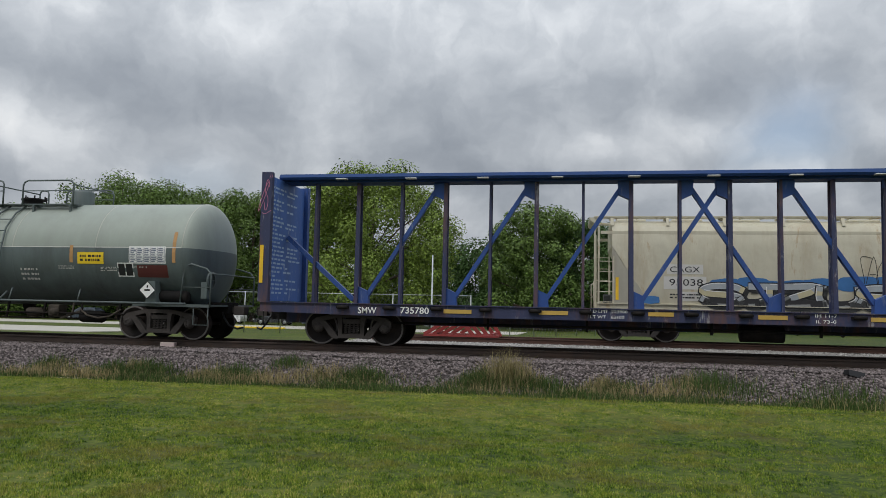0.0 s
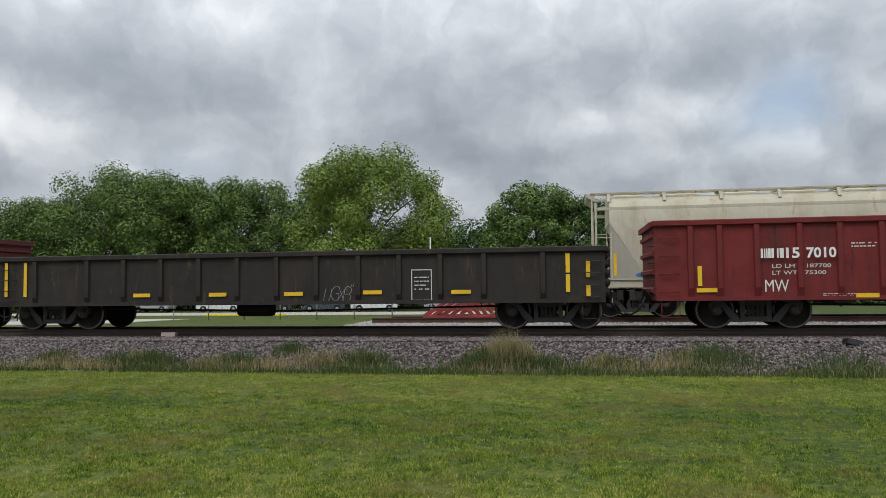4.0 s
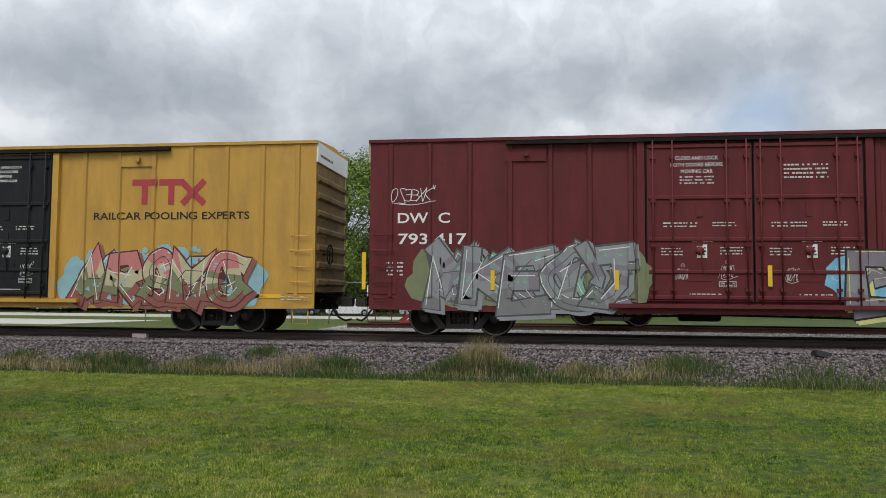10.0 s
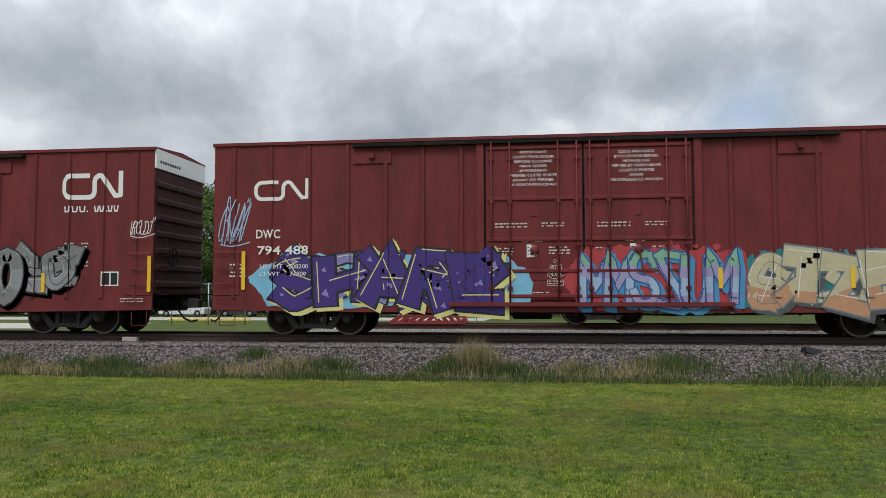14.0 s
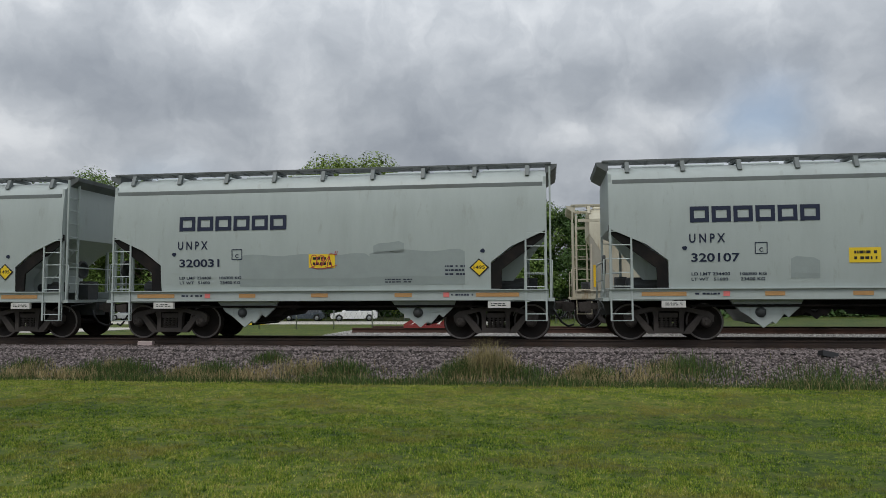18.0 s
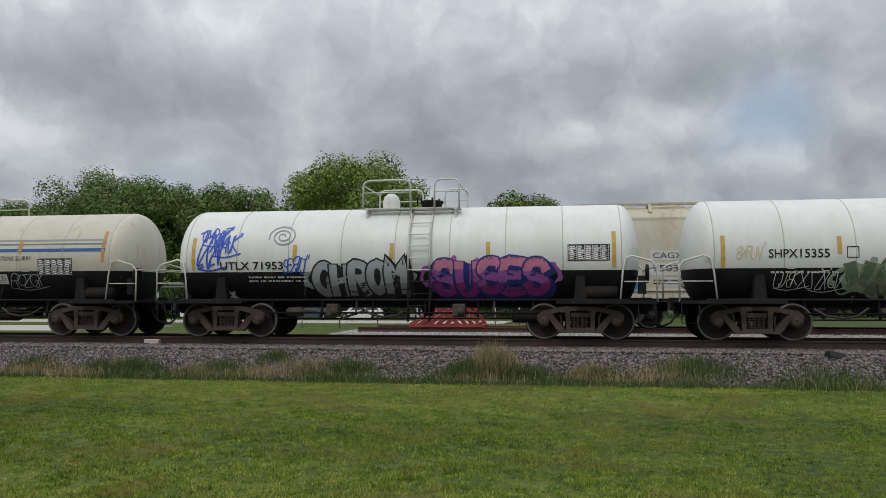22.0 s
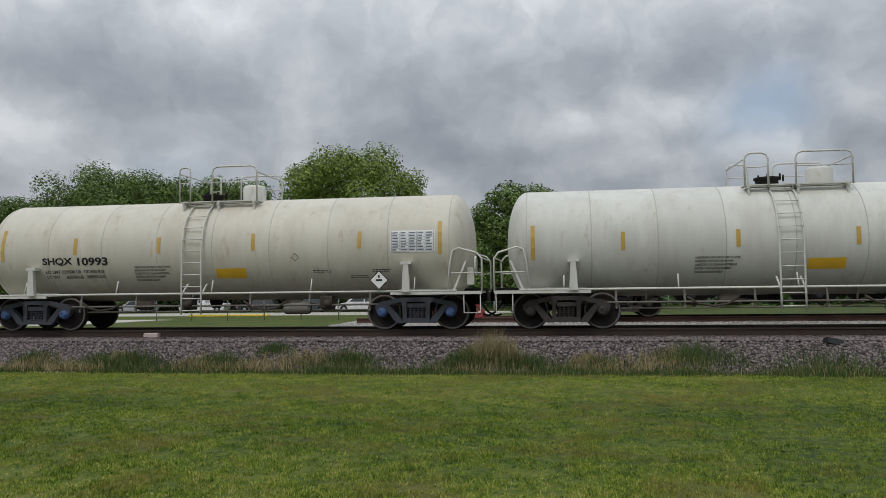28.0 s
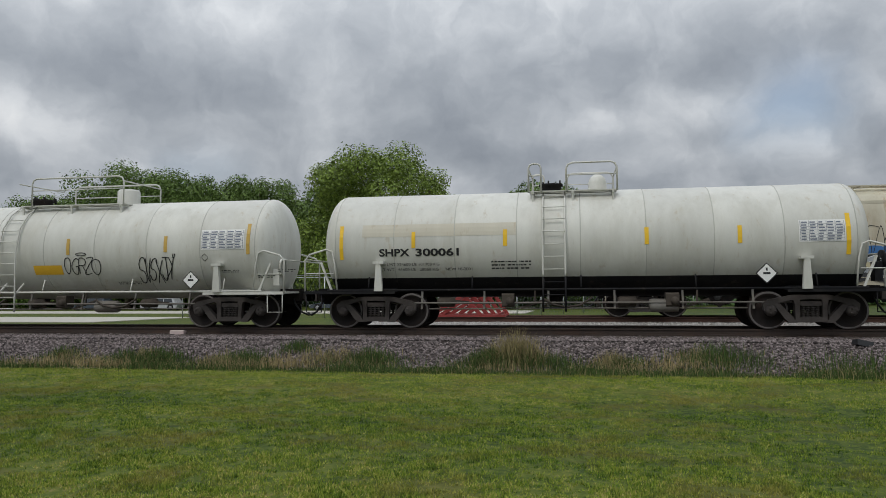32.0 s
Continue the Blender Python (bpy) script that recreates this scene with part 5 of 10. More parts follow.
def truck(car, x, paint_=None, caps=None):
    """A three-piece freight truck with its two wheelsets."""
    paint_ = paint_ or truck_steel
    key = (paint_.name, (caps or paint_).name)
    if key not in TRUCK_MESH:
        TRUCK_MESH[key] = {k: TM[k].mesh(k, caps or paint_ if k == "cap" else under_black if k == "bolster" else paint_) for k in ("frame", "cap", "spring", "adapter", "bolster")}
    m = TRUCK_MESH[key]
    body = part("truck", m["bolster"], None, car, "cast steel three-piece truck", pose(x, 0, 0))
    for s in (-1, 1):
        part("side_frame", m["frame"], None, body, at=pose(0, s * 0.99, 0, 0, 0, 0 if s < 0 else 180))
        part("spring_nest", m["spring"], None, body, at=pose(0, s * 0.99, 0))
        w = part("wheelset", TM["wheel"], None, body, at=pose(s * AXLE, 0, WHEEL_R))
        WHEELSETS[s].append(w)
        for e in (-1, 1):
            part("bearing_adapter", m["adapter"], None, body, at=pose(e * AXLE, s * 1.0, 0))
            part("bearing_cap", m["cap"], None, body, at=pose(e * AXLE, s * 1.04, WHEEL_R, 0, 0, 0 if s < 0 else 180))
    return body


def end_gear(car, x, s, reach, material=None):
    """Coupler, draft sill, air hose and cut lever at the end x of a car; s: -1 the low-x end."""
    material = material or under_black
    sh = Shape()
    sh.box(*sorted((x - s * 0.5, x + s * 0.18)), -0.22, 0.22, 0.62, 0.98)
    part("draft_sill", sh, material, car)
    sh = Shape()
    e = x + s * reach
    sh.box(*sorted((x + s * 0.1, e - s * 0.22)), -0.075, 0.075, 0.76, 0.92)
    sh.prism_y([(e - s * 0.26, 0.70), (e + s * 0.02, 0.70), (e + s * 0.05, 0.76), (e + s * 0.05, 0.93), (e - s * 0.26, 0.97)][::s], -0.16, 0.14)
    part("coupler", sh, truck_steel, car)
    sh = Shape()
    sh.tube([(x + s * 0.12, -0.30, 0.78), (x + s * 0.2, -0.34, 0.62), (x + s * 0.34, -0.32, 0.42), (e - s * 0.12, -0.2, 0.32), (e + s * 0.03, -0.12, 0.36)], 0.028, 6)
    part("air_hose", sh, black_paint, car, "sagging rubber air hose")
    sh = Shape()
    sh.tube([(x + s * 0.10, -1.32, 0.74), (x + s * 0.14, -1.28, 0.9), (x + s * 0.14, -0.2, 0.98), (e - s * 0.15, -0.06, 1.0)], 0.016, 5)
    part("cut_lever", sh, material, car)


def ladder(car, x0, x1, z0, z1, y, material, rungs=6, rails=True, parent_name="ladder", depth=0.09):
    """A side ladder: two stiles and round rungs standing off the side."""
    sh = Shape()
    if rails:
        for x in (x0, x1):
            sh.box(x - 0.022, x + 0.022, y - depth - 0.012, y - depth + 0.018, z0, z1)
    base = part(parent_name, sh, material, car) if rails else None
    rung = Shape()
    rung.tube([(x0, y + 0.02, 0), (x0, y - depth, 0), (x1, y - depth, 0), (x1, y + 0.02, 0)], 0.013, 5)
    me = rung.mesh("rung", material)
    for i in range(rungs):
        part("rung", me, None, base or car, at=pose(0, 0, z0 + (z1 - z0) * (i + 0.5) / rungs))
    return base


def stripes(car, surf, uprights=(), levels=(), material=None, off=0.012):
    """Retro-reflective strips: uprights are (x, z0, z1), levels (x0, x1, z)."""
    for x, z0, z1 in uprights:
        decal("reflective_strip", rect(x - 0.05, z0, x + 0.05, z1, 3), material or reflector, car, surf, off, "yellow reflective strip")
    for x0, x1, z in levels:
        decal("reflective_strip", rect(x0, z - 0.05, x1, z + 0.05), material or reflector, car, surf, off, "yellow reflective strip")


def sill_step(car, x, z, y, material, w=0.42, h=0.4):
    sh = Shape()
    sh.tube([(x - w / 2, y, z), (x - w / 2, y, z - h), (x + w / 2, y, z - h), (x + w / 2, y, z)], 0.016, 5)
    part("sill_step", sh, material, car)


def roundel(car, box, material, surf, off):
    """The railway's mark as plain shapes: a hooked band and a slanted band."""
    x0, z0, x1, z1 = box
    w, h = x1 - x0, z1 - z0
    t = h * 0.21
    line = [(x0 + 0.40 * w, z1 - t / 2), (x0 + 0.16 * w, z1 - t / 2)] + arc(x0 + 0.12 * w, z1 - t / 2 - 0.12 * w, 0.12 * w - t * 0.0, 0.12 * w, 90, 180, 5) + arc(x0 + 0.12 * w, z0 + t / 2 + 0.12 * w, 0.12 * w, 0.12 * w, 180, 270, 5)
    line += [(x0 + 0.42 * w, z0 + t / 2)] + arc(x0 + 0.42 * w, z0 + t / 2 + 0.10 * w, 0.09 * w, 0.10 * w, 270, 360, 5) + [(x0 + 0.51 * w, z1 - 0.15 * w)] + arc(x0 + 0.60 * w, z1 - t / 2 - 0.1 * w, 0.09 * w, 0.1 * w, 180, 60, 5)
    line += [(x0 + 0.86 * w, z0 + t * 0.7), (x0 + 0.95 * w, z0 + t * 0.8), (x0 + 0.95 * w, z1)]
    line = [(max(x0, x), z) for x, z in line]
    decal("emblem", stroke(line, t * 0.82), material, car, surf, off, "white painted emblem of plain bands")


def address_blocks(c, box, material, surf, off):
    """The railway's web address as plain blocks, one for each of its letters, in two groups."""
    x0, z0, x1, z1 = box
    u = (x1 - x0) / 40.0
    polys, x = [], x0
    for wide in (5, 5, 5, 1, -4, 4, 4, 1, 4, 4):
        if wide > 0:
            top = z0 + (z1 - z0) * (0.22 if wide == 1 else 1.0)
            polys += stroke([(x + 0.4 * u, top - 0.01), (x + 0.9 * u, z0 + 0.012), (x + (wide - 1.6) * u, z0 + 0.012), (x + (wide - 1.1) * u, top - 0.01)], 0.036) if wide > 1 else rect(x, z0, x + 0.9 * u, top)
        x += abs(wide) * u
    decal("address_blocks", polys, material, c, surf, off, "row of plain white blocks")


def block_mark(car, box, n, material, surf, off, label, t=0.24):
    """A maker's name as n plain blocks."""
    x0, z0, x1, z1 = box
    w = (x1 - x0) / n
    h = z1 - z0
    for i in range(n):
        a, b = x0 + i * w + w * 0.06, x0 + (i + 1) * w - w * 0.06
        d = t * h / 2
        decal("emblem_block", ribbon([(a + d, z0 + d), (b - d, z0 + d), (b - d, z1 - d), (a + d, z1 - d), (a + d, z0 + d * 0.4)], t * h), material, car, surf, off, label)

# ---- freight cars (x along the car, the near side at negative y, z from the rail top) ----
CARS = []  # (thing, place of its centre on the line at the start)


def car_root(name, label, category, x):
    ob = empty(name, label, category, "train of freight cars")
    ob.matrix_basis = pose(x, TRACK_Y, 0)
    CARS.append((ob, x))
    return ob


def boxcar(x, label, body, doors, door_at, half=9.79, eave=5.02, sill=0.62, posts=(), trucks=(-7.35, 7.3), seed=0, end_top=None, roof_peak=0.1, one_door=False, door_low=0.92, long_sill=True, tpaint=None):
    c = car_root("boxcar", label, "boxcar", x)
    rng = random.Random(seed)
    W = 1.46
    end_paint = {"boxcar_red": end_grime, "boxcar_wine": end_grime, "box_yellow": end_ochre}.get(body.name, body)
    for s in (-1, 1):
        sh = Shape()
        sh.box(-half, half, *sorted((s * W, s * (W - 0.06))), sill + 0.36, eave)
        part("side_wall", sh, body, c)
    sh = Shape()
    sh.box(-half, half, -W + 0.06, W - 0.06, 1.0, 1.1)
    part("floor_plate", sh, under_black, c)
    for e in (-1, 1):
        sh = Shape()
        sh.box(*sorted((e * half, e * (half - 0.08))), -W + 0.062, W - 0.062, 1.02, eave - 0.02)
        wall = part("end_wall", sh, end_paint, c)
        rib = Shape()
        rib.prism_y([(e * half, -0.11), (e * (half + 0.075), -0.05), (e * (half + 0.075), 0.05), (e * half, 0.11)][::e], -W + 0.12, W - 0.12)
        me = rib.mesh("end_rib", end_paint)
        for i in range(7):
            part("end_rib", me, None, wall, at=pose(0, 0, 1.35 + i * (eave - 2.15) / 6.4))
        if end_top:
            sh = Shape()
            sh.box(*sorted((e * half, e * (half + 0.05))), -W + 0.01, W - 0.01, eave - 0.56, eave - 0.04)
            part("end_band", sh, end_top, wall, "white excess-height band")
            sh = Shape()
            for i in range(9):
                sh.box(*sorted((e * (half + 0.05), e * (half + 0.054))), -1.25 + i * 0.13, -1.16 + i * 0.13, eave - 0.4, eave - 0.33)
            part("small_lettering", sh, black_paint, wall)
        sh = Shape()
        sh.lathe([(e * (half + 0.18), 0.0), (e * (half + 0.18), 0.05), (e * (half + 0.20), 0.06)][::1], (0, -0.75, 2.1), "x", 10)
        for k in range(16):
            a0, a1 = k * math.tau / 16, (k + 1) * math.tau / 16
            sh.bar((e * (half + 0.2), -0.75 + 0.26 * math.cos(a0), 2.1 + 0.26 * math.sin(a0)), (e * (half + 0.2), -0.75 + 0.26 * math.cos(a1), 2.1 + 0.26 * math.sin(a1)), 0.025)
        for k in range(4):
            a0 = k * math.tau / 4
            sh.bar((e * (half + 0.19), -0.75, 2.1), (e * (half + 0.2), -0.75 + 0.26 * math.cos(a0), 2.1 + 0.26 * math.sin(a0)), 0.022)
        sh.bar((e * half, -0.75, 2.1), (e * (half + 0.2), -0.75, 2.1), 0.05)
        if e > 0:
            part("brake_wheel", sh, under_black, c)
        for i in range(5):
            g = Shape()
            g.tube([(e * half, -1.3, 1.3 + i * 0.42), (e * (half + 0.1), -1.3, 1.3 + i * 0.42), (e * (half + 0.1), -0.85, 1.3 + i * 0.42), (e * half, -0.85, 1.3 + i * 0.42)], 0.013, 5)
            part("end_rung", g, body, c)
        sh = Shape()
        sh.box(*sorted((e * half, e * (half + 0.32))), -1.2, 1.2, 1.06, 1.09)
        part("end_platform", sh, under_black, c)
        ladder(c, e * (half - 0.62), e * (half - 0.13), 0.75, 2.75, -W, body, 5, rails=False)
        sill_step(c, e * (half - 0.38), 0.66, -W + 0.05, body)
        end_gear(c, e * half, e, 0.62)
    # roof with raised seams
    sh = Shape()
    sh.prism_x([(-W - 0.05, eave - 0.08), (W + 0.05, eave - 0.08), (W + 0.05, eave), (0, eave + roof_peak), (-W - 0.05, eave)], -half - 0.04, half + 0.04)
    roof = part("roof", sh, body, c)
    rib = Shape()
    rib.prism_x([(-W + 0.12, 0.0), (W - 0.12, 0.0), (W - 0.12, 0.03), (0, roof_peak + 0.03), (-W + 0.12, 0.03)], -0.06, 0.06)
    me = rib.mesh("roof_seam", body)
    for i in range(13):
        part("roof_seam", me, None, roof, at=pose(-half + 0.6 + i * (2 * half - 1.2) / 12, 0, eave - 0.005))
    # sill below the wall, deeper between the trucks
    sh = Shape()
    a = half - 3.6
    poly = [(-half, sill + 0.30), (-half, sill + 0.05), (-a, sill), (a, sill), (half, sill + 0.05), (half, sill + 0.30)] if long_sill else [(-half, sill + 0.1), (half, sill + 0.1), (half, sill + 0.30), (-half, sill + 0.30)]
    for s in (-1, 1):
        sh = Shape()
        sh.prism_y([(px, pz + (0.07 if pz > sill + 0.2 else 0)) for px, pz in poly], *sorted((s * (W + 0.006), s * (W - 0.05))))
        part("side_sill", sh, body, c)
    # hat-section posts
    post = Shape()
    for s in (-1,):
        post.add([(-0.075, -W, 0), (-0.045, -W - 0.042, 0), (0.045, -W - 0.042, 0), (0.075, -W, 0), (-0.075, -W, 1), (-0.045, -W - 0.042, 1), (0.045, -W - 0.042, 1), (0.075, -W, 1)], [(0, 1, 5, 4), (1, 2, 6, 5), (2, 3, 7, 6), (0, 3, 2, 1), (4, 5, 6, 7)])
    me = post.mesh("side_post", body)
    lo, hi = sill + 0.37, eave - 0.12
    for p in posts:
        part("side_post", me, None, c, at=pose(p, 0, lo) @ Matrix.Diagonal((1, 1, hi - lo, 1)))
    # doors proud of the wall
    d0, d1, d2 = door_at
    leaves = [(d0, d2)] if one_door else [(d0, d1), (d1, d2)]
    for k, (a, b) in enumerate(leaves):
        y = -W - 0.075
        sh = Shape()
        sh.chamfered(a + 0.03, b - 0.03, y, -W, door_low, eave - 0.25, 0.02)
        door = part("door", sh, doors, c, "plug door with ribs and lock rods")
        n = 5 if not one_door else 7
        for i in range(n):
            z = door_low + 0.1 + i * (eave - 0.45 - door_low) / (n - 1)
            if not one_door:
                z = (door_low + 0.1, door_low + 0.72, 2.42, 3.44, eave - 0.33)[i]
            rb = Shape()
            rb.prism_x([(y, z - 0.055), (y - 0.035, z - 0.03), (y - 0.035, z + 0.03), (y, z + 0.055)][::-1], a + 0.06, b - 0.06)
            part("door_rib", rb, doors, door)
        for gx in (a + 0.015, b - 0.015):
            gk = Shape()
            gk.box(gx - 0.022, gx + 0.022, y + 0.01, -W, door_low - 0.02, eave - 0.22)
            part("door_gasket", gk, under_black, door)
        for z0_, z1_ in ((door_low + 1.35, door_low + 1.75), (eave - 2.05, eave - 1.75)):
            st = Shape()
            st.box((a + b) / 2 - 0.07, (a + b) / 2 + 0.07, y - 0.02, y + 0.002, z0_, z1_)
            part("door_stiffener", st, doors, door)
        rods = (a + 0.16, a + 0.62, b - 0.62, b - 0.16) if not one_door else (a + 0.5, b - 0.6)
        for r in rods:
            rd = Shape()
            rd.tube([(r, y - 0.06, door_low - 0.06), (r, y - 0.06, eave - 0.18)], 0.022, 6)
            for i in range(4):
                z = door_low + 0.3 + i * (eave - door_low - 0.9) / 3
                rd.box(r - 0.06, r + 0.06, y - 0.075, y + 0.0, z - 0.04, z + 0.04)
            part("lock_rod", rd, doors, door)
        ax = (a + b) / 2
        hd = Shape()
        hd.lathe([(-0.06, 0.0), (-0.06, 0.09), (0.0, 0.11)], (ax, y - 0.02, 2.15), "y", 10)
        hd.bar((ax, y - 0.07, 2.15), (ax + 0.1, y - 0.07, 1.6), 0.035)
        part("door_handle", hd, doors, door)
        sh = Shape()
        sh.box(ax - 0.28, ax + 0.28, y - 0.012, y + 0.003, door_low + 0.5, door_low + 0.92)
        part("gear_plate", sh, doors, door)
    for px in (d0 - 0.12, d2 + 0.12):
        sh = Shape()
        sh.chamfered(px - 0.09, px + 0.09, -W - 0.10, -W, door_low - 0.05, eave - 0.2, 0.015)
        part("door_post", sh, body, c)
    for e in (-1, 1):
        px = e * (half - 0.38)
        sh = Shape()
        sh.chamfered(px - 0.34, px + 0.34, -W - 0.02, -W, 1.05, 2.2, 0.01)
        part("step_panel", sh, body, c)
    for z, h in ((eave - 0.16, 0.09), (door_low - 0.1, 0.1)):
        sh = Shape()
        ext = 3.4 if z > 3 else 0.9
        sh.box(d0 - (ext if not one_door else 0.2), d2 + (ext if not one_door else ext), -W - 0.15, -W, z - h / 2, z + h / 2)
        part("door_track", sh, under_black if z > 3 else body, c)
    for e in (-1, 1):
        px = (d0 - 2.9) if e < 0 else (d2 + 2.5)
        sh = Shape()
        sh.box(px - 0.5, px + 0.5, -W - 0.04, -W, eave - 0.62, eave - 0.30)
        sh.box(px - 0.06, px + 0.06, -W - 0.13, -W, eave - 0.5, eave - 0.38)
        part("door_stop", sh, body, c)
    # underframe
    sh = Shape()
    sh.box(-half + 0.4, half - 0.4, -0.3, 0.3, 0.72, 1.02)
    for i in range(8):
        bx = -half + 1.2 + i * (2 * half - 2.4) / 7
        sh.box(bx - 0.06, bx + 0.06, -W + 0.08, W - 0.08, 0.86, 1.0)
    part("underframe", sh, under_black, c)
    sh = Shape()
    sh.lathe([(-0.5, 0.0), (-0.5, 0.18), (-0.44, 0.2), (0.44, 0.2), (0.5, 0.18), (0.5, 0)], (-1.5, -0.6, 0.62), "x", 14)
    part("air_reservoir", sh, under_black, c)
    sh = Shape()
    pts = [(-half + 2.8, -1.1, 0.62), (-3, -1.15, 0.55), (-1, -1.1, 0.6), (2, -1.15, 0.55), (half - 2.8, -1.1, 0.62)]
    sh.tube(pts, 0.025, 6)
    for px in (-4.2, -2.2, 0.4, 2.2, 4.6):
        sh.bar((px, -1.12, 0.56), (px, -1.12, 0.9), 0.03)
    part("brake_pipe", sh, under_black, c)
    for tx in trucks:
        truck(c, tx, tpaint or under_truck)
    def skin(px, pz):
        """The outer surface of the side: wall, hat-section posts, door posts and doors."""
        if pz > door_low - 0.05:
            if d0 - 0.03 < px < d2 + 0.03:
                return -W - 0.077
            if d0 - 0.22 < px < d2 + 0.22:
                return -W - 0.103
        if pz > lo:
            for p in posts:
                if abs(px - p) < 0.08:
                    return -W - 0.043
        return -W - 0.008 if pz < lo else -W
    DOOR_SIDE[c.name] = skin
    BREAKS[skin] = (sorted([d0 - 0.22, d0 - 0.03, d2 + 0.03, d2 + 0.22] + [p + e for p in posts for e in (-0.08, 0.08)]), sorted((lo, door_low - 0.05)))
    return c, rng, skin


under_truck = mat("under_truck", (0.046, 0.041, 0.040), 0.75, vary=0.6, stain=(0.06, 0.045, 0.036), stain_amount=0.5)
RED_POSTS = (-9.25, -8.25, -7.22, -6.2, -5.2, -4.24, -3.25, 2.42, 3.3, 4.3, 5.3, 6.36, 7.35, 8.35, 9.3)
WARN_A = "CLOSE AND LOCK\nBOTH DOORS BEFORE\nMOVING CAR"
WARN_B = "-IMPORTANT-\nCLOSE THIS DOOR\nBEFORE CLOSING\nMAIN DOOR\n-IMPORTANT-\nFERMER CETTE PORTE\nAVANT DE FERMER\nLA PORTE PRINCIPALE"
WARN_C = "CLOSE AND LOCK\nBOTH DOORS BEFORE\nMOVING CAR\nFERMER ET VERROUILLER\nLES DEUX PORTES\nAVANT\nDE DEPLACER LE WAGON"


def data_panel(c, x, z, surf, off=0.008):
    """The black two-square lube plate with a white edge."""
    decal("data_plate", rect(x - 0.24, z - 0.19, x + 0.24, z + 0.19), white_paint, c, surf, off)
    decal("data_plate", rect(x - 0.21, z - 0.16, x - 0.02, z + 0.16) + rect(x + 0.02, z - 0.16, x + 0.21, z + 0.16), black_paint, c, surf, off + 0.002)


emblem_red = paint("emblem_red", 0.52, 0.03, 0.028)


def small_prints(c, rng, surf, doors, material=None):
    m = material or dull_white
    off = 0.008
    for k, dx in enumerate(doors):
        bars((dx - 0.9, 2.7, dx - 0.1, 2.86), 2, m, c, surf, rng, 0.008)
        bars((dx + 0.25, 2.72, dx + 0.8, 2.86), 2, m, c, surf, rng, 0.008)
        decal("placard", rect(dx - 0.12, 1.98, dx + 0.12, 2.3), white_paint, c, surf, 0.008)
        bars((dx - 0.1, 2.02, dx + 0.1, 2.26), 3, black_paint, c, surf, rng, 0.011)
        bars((dx - 0.95, 2.02, dx - 0.45, 2.24), 3, m, c, surf, rng, 0.008)
        bars((dx + 0.42, 2.04, dx + 0.95, 2.26), 3, m, c, surf, rng, 0.008)
        bars((dx - 0.22, 2.34, dx + 0.26, 2.4), 1, m, c, surf, rng, 0.008)
        bars((dx - 0.3, 0.98 + 0.1, dx + 0.45, 1.14), 1, m, c, surf, rng, 0.008)
        x0, z0, x1, z1 = dx + 0.38, 1.28, dx + 0.78, 1.42
        decal("notice_border", rect(x0, z0, x1, z0 + 0.014) + rect(x0, z1 - 0.014, x1, z1) + rect(x0, z0, x0 + 0.014, z1) + rect(x1 - 0.014, z0, x1, z1), m, c, surf, 0.008)
        bars((x0 + 0.04, z0 + 0.02, x1 - 0.04, z1 - 0.02), 2, m, c, surf, rng, 0.008)
        tag_scrawl((dx - 0.6, 1.45, dx - 0.3, 1.72), P["white"], c, surf, 70 + k, 0.014, off=0.009)
        tag_scrawl((dx + 0.42, 1.52, dx + 0.72, 1.8), P["white"], c, surf, 75 + k, 0.014, off=0.009)
    bars((8.9, 0.86, 9.55, 1.0), 2, m, c, surf, rng, off)
    bars((-9.4, 1.5, -8.9, 1.9), 4, m, c, surf, rng, off)


